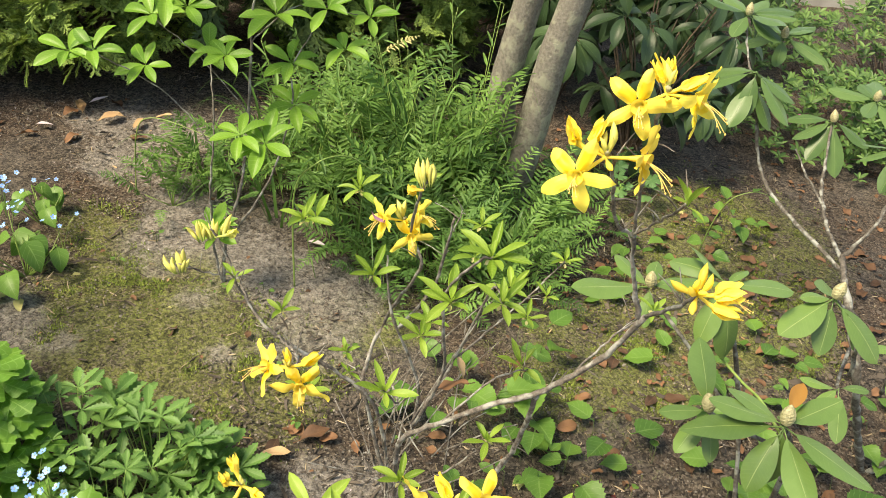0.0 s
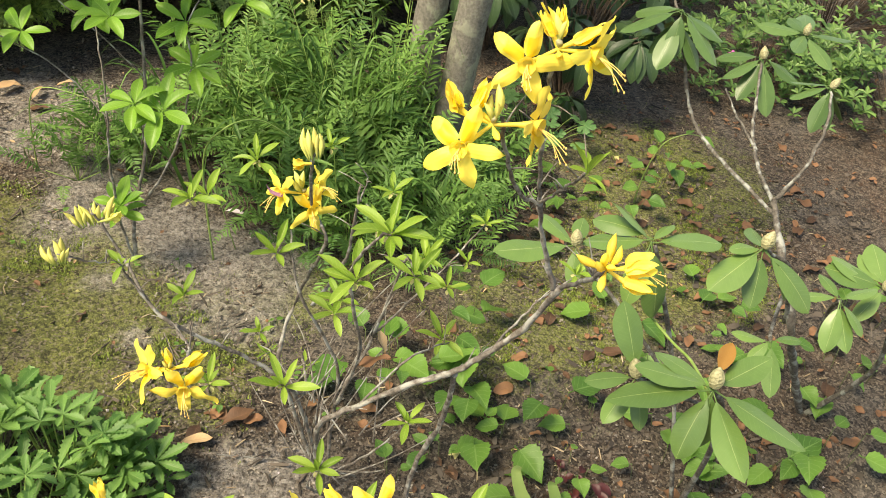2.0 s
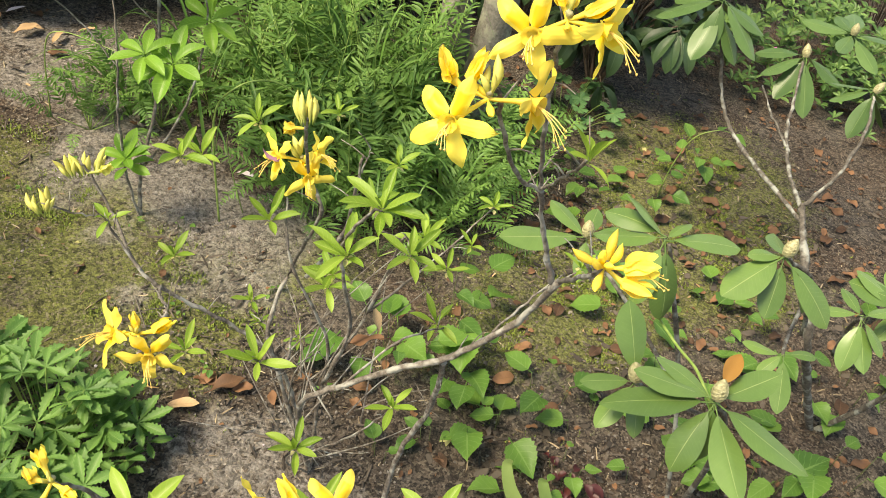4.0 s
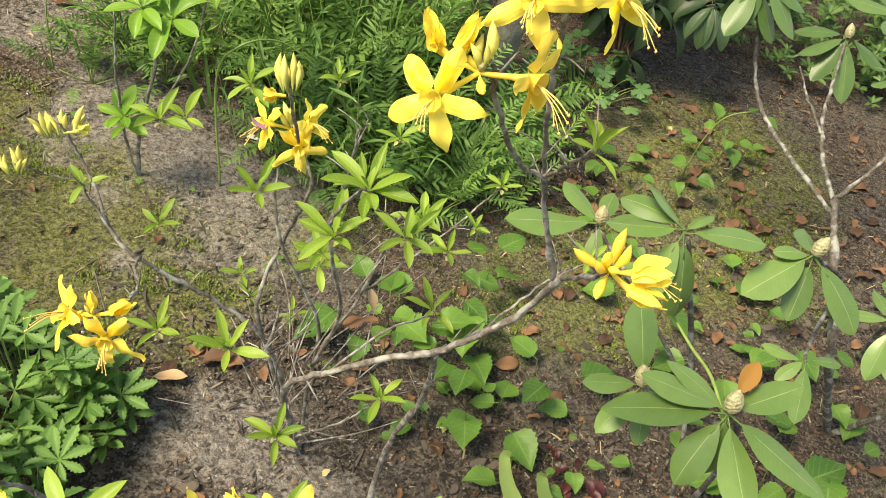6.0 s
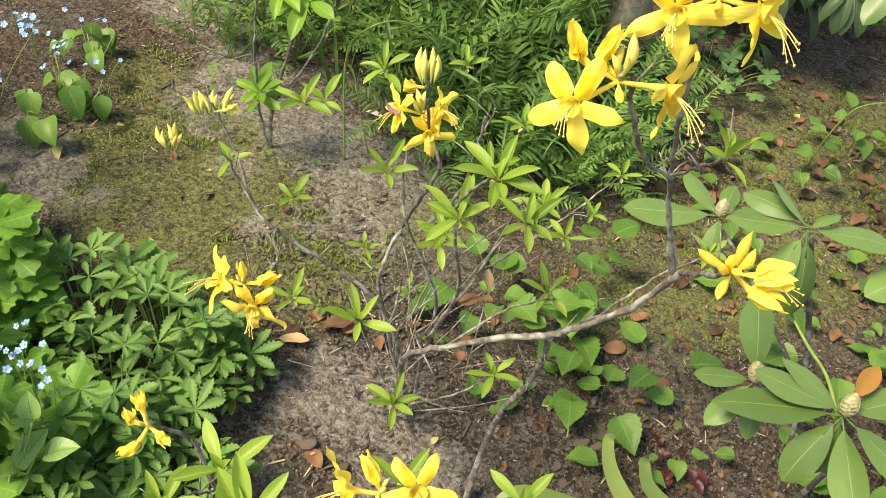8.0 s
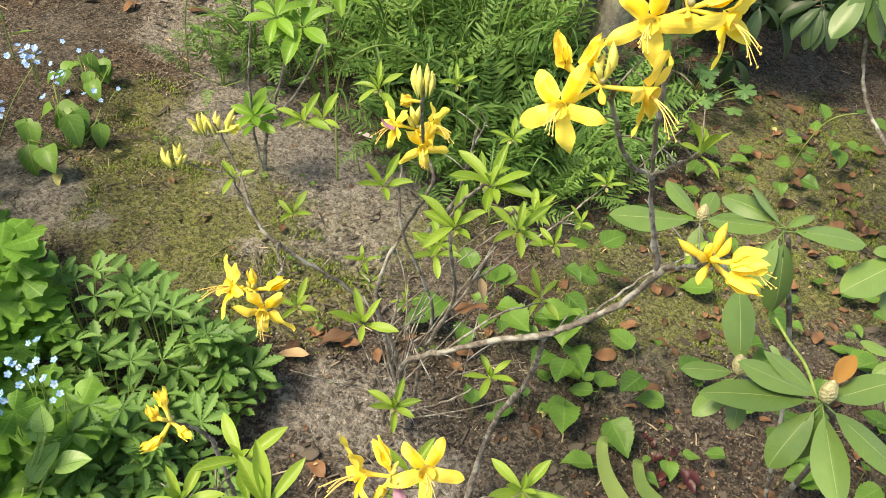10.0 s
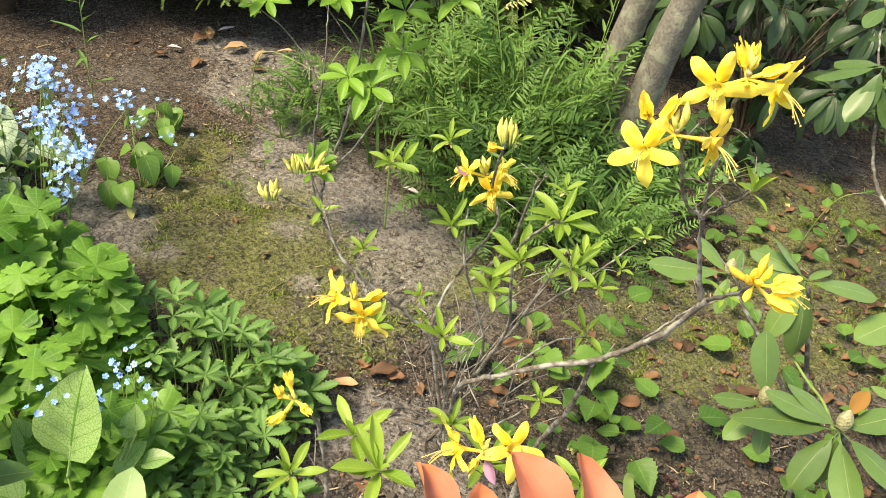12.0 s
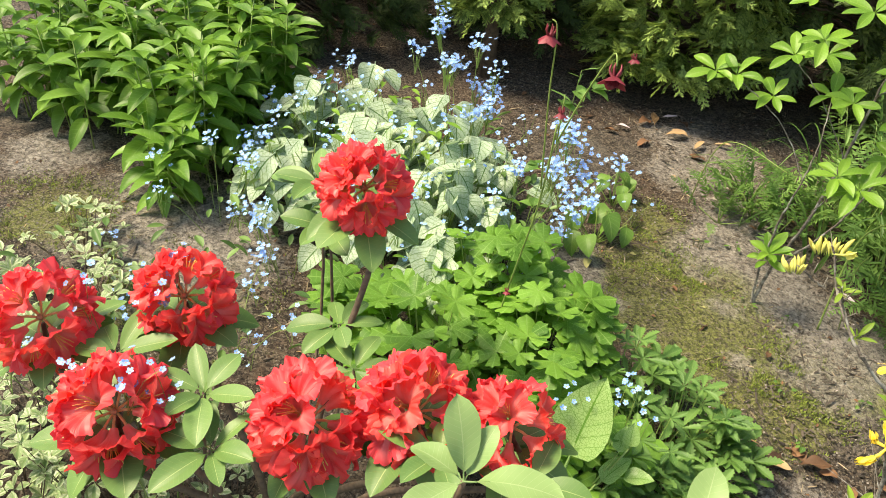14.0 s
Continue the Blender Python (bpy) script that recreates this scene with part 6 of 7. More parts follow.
# ---- columbine ----
def columbine():
    p = Plant("columbine", (-0.93, 1.10, hill(-0.93, 1.10)), "tall columbine with nodding wine-red flowers", "plant")
    g = Geo()
    for k in range(5):
        a = radians(72 * k)
        vs, fs, us = leaf_grid(0.020, 0.0155, peak=0.45, fold=0.2, curl=-0.2, rows=5)
        m = Matrix.Rotation(a, 4, "Z") @ Matrix.Rotation(radians(25), 4, "X")
        g.add([m @ Vector(v) for v in vs], fs, us)
        vs, fs, us = leaf_grid(0.015, 0.014, peak=0.6, fold=0.5, curl=0.1, rows=5)
        m = Matrix.Rotation(a + 0.6, 4, "Z") @ Matrix.Rotation(radians(72), 4, "X")
        g.add([m @ Vector(v) for v in vs], fs, us)
        tube(g, [m @ Vector((0, 0.003, 0.002)), m @ Vector((0, -0.006, 0.005)), m @ Vector((0, -0.013, 0.002))], 0.0022, 0.0008, 5, 3)
    me = g.mesh("flower", M_WINE)
    p.stem([(-0.93, 1.10, 0.02), (-0.88, 1.05, 0.30), (-0.80, 0.98, 0.62), (-0.77, 0.94, 0.82)], 0.0028, 0.0018, per=5)
    p.stem([(-0.80, 0.98, 0.66), (-0.795, 0.94, 0.86), (-0.79, 0.92, 0.99), (-0.80, 0.915, 1.01)], 0.0018, 0.0012, per=5)
    p.stem([(-0.77, 0.95, 0.78), (-0.70, 0.88, 0.92), (-0.65, 0.84, 1.01), (-0.635, 0.825, 1.0)], 0.0018, 0.0011, per=5)
    p.stem([(-0.77, 0.95, 0.78), (-0.76, 0.93, 0.88), (-0.755, 0.92, 0.87)], 0.0016, 0.001, per=5)
    for q, d, s in (((-0.635, 0.825, 0.985), (0.2, -0.55, -0.75), 1.4), ((-0.80, 0.915, 0.985), (0, -0.1, -1), 1.3), ((-0.757, 0.92, 0.855), (0.1, -0.1, -1), 0.8), ((-0.62, 0.85, 1.01), (0.2, 0, -1), 0.6), ((-0.86, 1.02, 0.36), (0.2, -0.2, -1), 0.6)):
        p.part("flower", me, aimed(q, d, 20, s))
    for q, a in (((-0.77, 0.94, 0.86), 60), ((-0.74, 0.92, 0.90), 10), ((-0.80, 0.96, 0.72), 190), ((-0.69, 0.875, 0.93), 40), ((-0.82, 1.0, 0.6), 150)):
        for k in range(3):
            p.leaf(RND.choice(L_HEART), q, a + 40 * (k - 1), RND.uniform(-10, 30), 0, 0.45)
    return p.finish(M_GREENSTEM)


columbine()


# ---- red rhododendron ----
def ruffled_flower():
    g = Geo()
    n, rings = 130, 10
    vs, us, fs = [], [], []
    ph = RND.uniform(0, 6)
    for r in range(rings + 1):
        f = r / rings
        for k in range(n):
            a = 2 * math.pi * k / n
            lobe = 1 - 0.28 * (0.5 - 0.5 * math.cos(5 * a)) ** 2.4 * f ** 1.5
            rad = (0.004 + 0.038 * f ** 1.3) * lobe * (1 + f * f * (0.030 * math.sin(19 * a + ph) + 0.024 * math.sin(37 * a + 3 * ph)))
            z = 0.042 * f ** 0.7 - 0.008 * f ** 4 + (0.0040 * math.sin(5 * a + ph) + 0.0026 * math.sin(14 * a + 2 * ph) + 0.0016 * math.sin(29 * a + ph)) * f ** 2.5
            vs.append((math.cos(a) * rad, math.sin(a) * rad, z))
            us.append((0.5 + 0.5 * math.cos(5 * a), f))
    fs = [(r * n + k, r * n + (k + 1) % n, (r + 1) * n + (k + 1) % n, (r + 1) * n + k) for r in range(rings) for k in range(n)]
    g.add(vs, fs, us)
    for k in range(7):
        a = radians(51 * k)
        tube(g, [(0, 0, 0.004), (math.cos(a) * 0.004, math.sin(a) * 0.004, 0.022), (math.cos(a) * 0.008, math.sin(a) * 0.008 - 0.004, 0.036)], 0.0006, 0.0005, 4, 3, slot=1)
    return g.mesh("flower", [M_RED, M_STAMEN])


RED_FLOWERS = [ruffled_flower() for _ in range(4)]


def red_truss(p, at, n=9, s=1.0, axis=(0.48, -0.52, 0.75)):
    hub = p.part("truss", HUB, aimed(at, axis, 0, 1.6), None, "pale yellowish flower stalks")
    st = Geo()
    q = Vector((0, 0, 1)).rotation_difference(Vector(axis)).to_matrix()
    for k in range(n):
        a = 2 * math.pi * k / n * (n / (n - 1) if k < n - 1 else 1.7) + RND.uniform(-0.15, 0.15)
        e = RND.uniform(8, 38) if k < n - 1 else RND.uniform(50, 66)
        d = q @ Vector((math.cos(a) * math.cos(radians(e)), math.sin(a) * math.cos(radians(e)), math.sin(radians(e))))
        tube(st, [Vector(at) - p.at, Vector(at) - p.at + d * 0.018 * s + Vector((0, 0, 0.006)), Vector(at) - p.at + d * 0.040 * s], 0.0022, 0.0026, 5, 2)
        p.part("flower", RND.choice(RED_FLOWERS), aimed(Vector(at) + d * 0.022 * s, d, RND.uniform(0, 72), s * RND.uniform(0.95, 1.15)), hub)
    p.part("flower_stalk", st.mesh("flower_stalk", M_STALK), Matrix.Translation(p.at), hub)


def red_rhododendron():
    p = Plant("red_rhododendron", (-0.95, 0.42, hill(-0.95, 0.42)), "rhododendron in full bloom with frilled red flower trusses", "shrub")
    b = lambda pts, a, c: p.branch("branch", pts, a, c, M_DARKSTEM, sides=7, knob=0.06)
    foot = (-0.95, 0.42, -0.02)
    for at, n, s in (((-0.985, 0.665, 0.70), 10, 1.15), ((-0.84, 0.375, 0.455), 11, 1.4), ((-0.705, 0.475, 0.485), 11, 1.35), ((-0.58, 0.565, 0.465), 7, 1.15), ((-1.18, 0.415, 0.505), 10, 1.25), ((-1.085, 0.195, 0.45), 11, 1.4), ((-1.35, 0.24, 0.47), 9, 1.35)):
        b([foot, (-0.95 + (at[0] + 0.95) * 0.4, 0.42 + (at[1] - 0.42) * 0.5, at[2] * 0.45), (at[0] + 0.02, at[1] + 0.01, at[2] - 0.12), at], 0.009, 0.004)
        red_truss(p, Vector(at) + Vector((0, 0, 0.012)), n, s)
        whorl(p, L_RR, Vector(at) - Vector((0, 0, 0.03)), 8, 1.4, -6, (0, -0.1, 1))
    for x, y, z, n in ((-1.12, 0.70, 0.66, 7), (-1.06, 0.66, 0.60, 6), (-0.98, 0.60, 0.45, 6), (-0.90, 0.55, 0.42, 6), (-1.0, 0.30, 0.48, 6), (-0.93, 0.25, 0.44, 6), (-0.62, 0.42, 0.50, 5), (-0.50, 0.50, 0.46, 4), (-1.2, 0.28, 0.46, 6)):
        whorl(p, L_RR, Vector((x, y, z)), n, 1.0, 12, (0, -0.2, 1))
        p.stem([foot, (x, y, z * 0.5), (x, y, z)], 0.004, 0.003, per=3)
    # leaves standing high before the trusses
    pale = leaf_set("leaf", M_PALE, 3, 0.085, 0.042, 0.010, peak=0.55, fold=0.12, curl=0.1, rows=11, tip=0.7, wave=0.05)
    c = Vector((-0.50, 0.285, 0.66))
    b([foot, (-0.6, 0.32, 0.35), c], 0.006, 0.004)
    for az, el, s in ((140, 68, 1.25), (20, 22, 1.45), (85, 50, 0.8), (250, 0, 1.0), (180, 15, 0.9)):
        p.leaf(RND.choice(pale), c, az, el, RND.uniform(-10, 10), s)
    c = Vector((-0.258, 0.50, 0.505))
    b([foot, (-0.5, 0.42, 0.25), c], 0.005, 0.003)
    for az, el, s in ((100, 42, 1.3), (25, 40, 1.1), (260, 5, 0.9)):
        p.leaf(RND.choice(pale), c, az, el, RND.uniform(-10, 10), s)
    return p.finish(M_DARKSTEM)


red_rhododendron()


# ---- salmon azalea close to the camera ----
def salmon_azalea():
    p = Plant("salmon_azalea", (0.20, 0.30, hill(0.2, 0.3)), "azalea stem topped by large salmon-orange flowers", "shrub")
    top = Vector((0.195, 0.315, 0.93))
    p.branch("branch", [(0.20, 0.30, -0.1), (0.21, 0.26, 0.4), (0.20, 0.29, 0.75), top], 0.005, 0.003, M_TWIG)
    # each flower: its throat, then its petals by tip, width and how far the rim rolls back
    for c, tips in (((0.146, 0.318, 0.975), (((0.104, 0.365, 1.035), 0.034, 0.16), ((0.149, 0.365, 1.033), 0.044, 0.05), ((0.179, 0.362, 1.007), 0.044, 0.1), ((0.110, 0.300, 1.005), 0.03, 0.2))),
                    ((0.214, 0.318, 1.018), (((0.158, 0.365, 1.074), 0.044, 0.12), ((0.192, 0.366, 1.071), 0.050, 0.10), ((0.237, 0.362, 1.055), 0.042, 0.18), ((0.190, 0.296, 1.045), 0.03, 0.2))),
                    ((0.256, 0.312, 1.022), (((0.260, 0.365, 1.076), 0.034, 0.02), ((0.291, 0.360, 1.036), 0.038, 0.25), ((0.290, 0.300, 1.045), 0.028, 0.2)))):
        c = Vector(c)
        p.stem([top, top.lerp(c, 0.6) - Vector((0, 0, 0.006)), c], 0.002, 0.0016, per=3)
        hub = p.part("flower", HUB, aimed(c, (0, 0.3, 1), 0, 1.2))
        for q, wide, roll in tips:
            d = Vector(q) - c
            az, el = math.degrees(math.atan2(d.y, d.x)), math.degrees(math.asin(d.z / d.length))
            me = leaf_set("petal", M_ORANGE, 1, d.length * 0.90, wide * 0.86, 0, peak=0.64, fold=0.22, curl=roll - 0.05, rows=18, tip=0.72, wave=0.10, cols=4, base=0.7, teeth=0.012)[0]
            p.part("petal", me, turned(c - Vector((0.006, 0, 0.006)), az, el, RND.uniform(-30, 30), 1.0), hub)
    whorl(p, L_AZ, top - Vector((0, 0, 0.04)), 6, 1.1, 10)
    return p.finish(M_TWIG)


salmon_azalea()


# ---- phlox-like perennial, variegated ground cover ----
def leafy_stems(x, y, n, w, h, label):
    p = Plant("leafy_perennial", (x, y, hill(x, y)), label, "plant", "leafy perennials")
    for k in range(n):
        a, r = RND.uniform(0, 6.3), math.sqrt(RND.random())
        fx, fy = x + math.cos(a) * r * w * 0.6, y + math.sin(a) * r * w * 0.6
        top = Vector((x + math.cos(a) * r * w, y + math.sin(a) * r * w, hill(x, y) + h * RND.uniform(0.7, 1.1)))
        p.stem([(fx, fy, hill(fx, fy) - 0.01), top], 0.003, 0.002, per=3, sides=5)
        for j in range(7):
            t = 0.3 + 0.7 * j / 6
            q = Vector((fx, fy, hill(fx, fy))).lerp(top, t)
            for sd in (0, 180):
                p.leaf(RND.choice(L_PHLOX), q, 70 * j + sd + k * 31 + RND.uniform(-15, 15), 46 * (j / 6) - 16 + RND.uniform(-14, 14), RND.uniform(-15, 15), RND.uniform(0.75, 1.05) * (1.0 if j < 6 else 0.7))
    return p.finish(M_GREENSTEM)


leafy_stems(-2.16, 1.22, 13, 0.17, 0.42, "tall perennial with paired fresh green lance-shaped leaves")
leafy_stems(-2.32, 1.38, 14, 0.24, 0.5, "tall perennial with paired fresh green lance-shaped leaves")
leafy_stems(-2.22, 1.60, 11, 0.2, 0.48, "tall perennial with paired fresh green lance-shaped leaves")
leafy_stems(-2.78, 1.38, 12, 0.2, 0.46, "tall perennial with paired fresh green lance-shaped leaves")
leafy_stems(-2.52, 1.62, 11, 0.2, 0.5, "tall perennial with paired fresh green lance-shaped leaves")
leafy_stems(-2.6, 1.15, 10, 0.2, 0.42, "tall perennial with paired fresh green lance-shaped leaves")
leafy_stems(-2.88, 1.12, 9, 0.18, 0.4, "tall perennial with paired fresh green lance-shaped leaves")
leafy_stems(-3.05, 1.45, 9, 0.2, 0.45, "tall perennial with paired fresh green lance-shaped leaves")
leafy_stems(-2.85, 1.8, 9, 0.22, 0.5, "tall perennial with paired fresh green lance-shaped leaves")
leafy_stems(-2.10, 1.04, 4, 0.10, 0.24, "tall perennial with paired fresh green lance-shaped leaves")


def variegated(x, y, n, w, h):
    p = Plant("variegated_euonymus", (x, y, hill(x, y)), "low creeping shrub with cream and green leaves", "shrub", "variegated ground cover")
    for k in range(n):
        a, r = RND.uniform(0, 6.3), math.sqrt(RND.random())
        q = Vector((x + math.cos(a) * r * w, y + math.sin(a) * r * w, hill(x, y) + 0.02 + h * RND.random()))
        p.stem([(x + math.cos(a) * r * w * 0.5, y + math.sin(a) * r * w * 0.5, hill(x, y) - 0.01), q], 0.0015, 0.001, per=2, sides=4)
        whorl(p, L_VAR, q, 5, RND.uniform(0.8, 1.4), 15, (RND.uniform(-0.5, 0.5), RND.uniform(-0.5, 0.3), 1), joined=True)
    return p.finish(M_DARKSTEM)


for x, y, n, w, h in ((-1.6, 0.32, 30, 0.16, 0.16), (-1.42, 0.15, 26, 0.16, 0.14), (-1.2, 0.10, 24, 0.15, 0.12), (-1.12, 0.42, 20, 0.14, 0.14), (-1.85, 0.55, 22, 0.18, 0.12), (-0.98, 0.28, 20, 0.14, 0.12), (-2.05, 0.72, 14, 0.14, 0.1), (-1.3, 0.3, 26, 0.16, 0.2), (-1.5, -0.02, 26, 0.18, 0.16), (-1.25, -0.1, 24, 0.18, 0.16), (-0.95, 0.05, 24, 0.16, 0.14), (-0.8, 0.2, 20, 0.14, 0.12)):
    variegated(x, y, int(n * 1.7), w, h)


# ---- conifers and fence at the back ----
def conifer(x, y, w, h, n, label, low=0.05, dark=None):
    p = Plant("conifer", (x, y, hill(x, y)), label, "shrub", "conifers along the fence")
    g0 = hill(x, y)
    p.stem([(x, y, g0 - 0.03), (x, y, g0 + h * 0.9)], 0.035, 0.01, per=4, sides=8)
    for k in range(n):
        t = RND.random() ** 1.5
        a = RND.uniform(0, 360)
        rad = w * (0.75 + 0.5 * min(t, 0.3) - 0.75 * max(t - 0.3, 0)) * RND.uniform(0.5, 1.0)
        q = Vector((x + math.cos(radians(a)) * rad, y + math.sin(radians(a)) * rad, g0 + low + t * (h - low)))
        p.scatter(RND.choice(dark or SPRAYS), turned(q, a + RND.uniform(-45, 45), RND.uniform(-55, 30), RND.uniform(-60, 60), RND.uniform(0.75, 1.4)))
        if k % 6 == 0:
            p.stem([(x, y, q.z - 0.08), q], 0.006, 0.002, per=2, sides=5)
    return p.finish(M_DARKSTEM)


conifer(-1.27, 3.02, 0.46, 1.7, 2600, "bushy conifer with bright yellow-green scale foliage", 0.16)
conifer(-1.88, 2.52, 0.20, 1.0, 600, "slim conifer with yellow-green scale foliage", 0.30)
conifer(-0.25, 3.50, 0.55, 1.8, 2400, "bushy conifer with green scale foliage in light shade", 0.12)
# these fill the shaded gaps at the back; their dark colour paints that shade
conifer(-2.7, 2.45, 0.5, 2.2, 800, "conifer coloured dark for the shade at the back of the bed", 0.06, SPRAYS_DARK)
conifer(0.60, 3.85, 0.5, 2.0, 600, "conifer coloured dark for the shade at the back of the bed", 0.3, SPRAYS_DARK)
conifer(-0.66, 3.35, 0.5, 2.2, 800, "conifer coloured dark for the shade at the back of the bed", 0.25, SPRAYS_DARK)
conifer(-2.05, 3.05, 0.55, 2.2, 900, "conifer coloured dark for the shade at the back of the bed", 0.12, SPRAYS_DARK)


def fence():
    root = tagged(new("fence"), "dark brown wooden board fence behind the bushes", "fence", kind="structure")
    a, b = Vector((-5.2, 3.3, 0)), Vector((0.6, 4.3, 0))
    n = 44
    d = (b - a).normalized()
    ang = math.atan2(d.y, d.x)
    hh = 1.75
    vs = [(sx * 0.062, sy * 0.010, z * hh) for z in (0, 1) for sx, sy in ((-1, -0.8), (1, -0.8), (1, 0.8), (-1, 0.8))]
    me = make_mesh("board", vs, [(3, 2, 1, 0), (4, 5, 6, 7), (0, 1, 5, 4), (1, 2, 6, 5), (2, 3, 7, 6), (3, 0, 4, 7)], M_FENCE, None, None, False)
    for k in range(n):
        q = a.lerp(b, (k + 0.5) / n)
        ob = new("board", me)
        ob.parent = root
        ob.matrix_basis = Matrix.Translation((q.x, q.y, hill(q.x, q.y) - 0.05)) @ Matrix.Rotation(ang, 4, "Z") @ Matrix.Rotation(RND.uniform(-0.02, 0.02), 4, "X")
    for z in (0.35, 1.35):
        g = Geo()
        tube(g, [a + Vector((0, 0.05, z)), b + Vector((0, 0.05, z))], 0.035, 0.035, 4, 2)
        ob = new("rail", g.mesh("rail", M_FENCE, False))
        ob.parent = root


fence()

pv = make_mesh("pavement", [(x, y, hill(x, y) + 0.012 + z) for z in (0, -0.1) for x, y in ((0.75, 5.2), (6, 5.8), (6, 7.4), (0.75, 6.6))], [(0, 1, 2, 3), (4, 7, 6, 5), (0, 4, 5, 1), (1, 5, 6, 2), (2, 6, 7, 3), (3, 7, 4, 0)], M_PAVE, None, None, False)
tagged(new("pavement", pv), "pale paved path behind the planting", "pavement", kind="structure")


# ---- low weeds between the shrubs ----
def weed(x, y, n, w, h, s, leaves, label):
    p = Plant("broad_leaved_weed", (x, y, hill(x, y)), label, "weed", "broad-leaved weeds")
    for k in range(max(4, int(n * 0.7))):
        a, r = RND.uniform(0, 360), math.sqrt(RND.random())
        q = Vector((x + math.cos(radians(a)) * r * w, y + math.sin(radians(a)) * r * w, hill(x, y) + 0.012 + h * RND.uniform(0.2, 0.9)))
        p.stem([(x + (q.x - x) * 0.85, y + (q.y - y) * 0.85, hill(x, y) - 0.005), q], 0.0012, 0.001, per=3, sides=4)
        p.leaf(RND.choice(leaves), q, a + RND.uniform(-30, 30), RND.uniform(-20, 18), RND.uniform(-15, 15), s * 1.25 * RND.uniform(0.4, 1.25))
    return p.finish(M_WEEDSTEM)


for x, y, n, w, h, s in ((0.29, 1.363, 4, 0.03, 0.05, 0.95), (0.444, 1.425, 5, 0.05, 0.05, 1.1), (0.549, 1.54, 6, 0.06, 0.07, 0.95), (0.492, 1.291, 6, 0.06, 0.05, 0.9), (0.587, 1.336, 5, 0.06, 0.04, 0.6), (0.796, 1.362, 6, 0.08, 0.06, 1.0), (0.907, 2.46, 12, 0.16, 0.07, 0.9), (1.116, 2.63, 8, 0.10, 0.12, 0.8), (1.046, 1.913, 10, 0.14, 0.08, 1.0), (0.294, 1.72, 14, 0.12, 0.18, 1.25), (0.20, 1.56, 12, 0.10, 0.14, 1.15)):
    weed(x, y, n, w, h, s, L_WEED, "broad-leaved green weed with toothed leaves on dark soil")
for x, y, n, w, h, s in ((0.36, 1.56, 10, 0.10, 0.12, 1.1), (0.176, 1.301, 4, 0.03, 0.04, 0.8), (0.72, 2.1, 10, 0.14, 0.08, 0.9), (0.95, 1.7, 8, 0.12, 0.08, 1.0), (1.15, 1.75, 10, 0.15, 0.1, 0.9), (1.0, 1.45, 8, 0.12, 0.08, 0.9), (0.75, 2.42, 10, 0.14, 0.07, 0.8)):
    weed(x, y, n, w, h, s, L_WEED, "broad-leaved green weed with toothed leaves on dark soil")
L_WINE = leaf_set("leaf", M_DARKRED, 2, 0.05, 0.03, 0.01, peak=0.4, fold=0.2, curl=0.2, rows=7, wave=0.08)
weed(0.60, 1.33, 22, 0.055, 0.03, 0.5, L_WINE, "small dark red-leaved seedling on dark soil")
for x, y, n, w, h, s in ((1.02, 1.32, 12, 0.12, 0.12, 1.2), (0.88, 1.5, 8, 0.1, 0.08, 1.1), (1.2, 1.42, 12, 0.14, 0.14, 1.3), (0.66, 1.48, 6, 0.08, 0.06, 1.0), (0.36, 1.42, 5, 0.06, 0.05, 1.0), (0.12, 1.62, 8, 0.1, 0.1, 1.1)):
    weed(x, y, n, w, h, s, L_WEED, "broad-leaved green weed with toothed leaves on dark soil")
for x, y, n, w, h, s in ((1.5, 1.95, 12, 0.14, 0.1, 1.1), (1.38, 1.7, 12, 0.14, 0.1, 1.1), (0.82, 1.86, 8, 0.12, 0.06, 1.0)):
    weed(x, y, n, w, h, s, L_WEED, "broad-leaved green weed with toothed leaves on dark soil")
for x, y in ((-0.373, 1.88), (-0.72, 2.02), (-0.30, 1.60), (-0.62, 2.1), (-0.02, 1.55), (-0.9, 2.3), (-0.12, 1.7), (-0.78, 1.9), (-0.2, 1.45), (0.05, 1.45), (-0.5, 1.85)):
    weed(x, y, 7, 0.022, 0.012, 0.24, L_WEED, "tiny green seedling on bare soil")


def seedling():
    p = Plant("sapling", (0.985, 2.45, hill(0.985, 2.45)), "thin green sapling with a few round leaves on dark soil", "weed")
    p.stem([(0.985, 2.45, -0.14), (0.99, 2.43, 0.0), (1.015, 2.40, 0.13), (1.075, 2.39, 0.175), (1.13, 2.40, 0.165)], 0.0024, 0.0012, per=6, sides=6)
    for q, az, el, k in (((0.987, 2.44, -0.05), 200, 5, 1.0), ((0.99, 2.43, 0.01), 330, 0, 0.9), ((1.0, 2.415, 0.08), 80, 25, 0.7), ((1.015, 2.40, 0.13), 120, 35, 0.95), ((1.075, 2.39, 0.175), 20, 15, 0.5), ((1.13, 2.40, 0.165), -40, -20, 0.75), ((0.992, 2.43, 0.03), 170, 0, 0.8)):
        p.leaf(RND.choice(L_WEED), q, az, el, RND.uniform(-10, 10), k)
    return p.finish(M_GREENSTEM)


seedling()


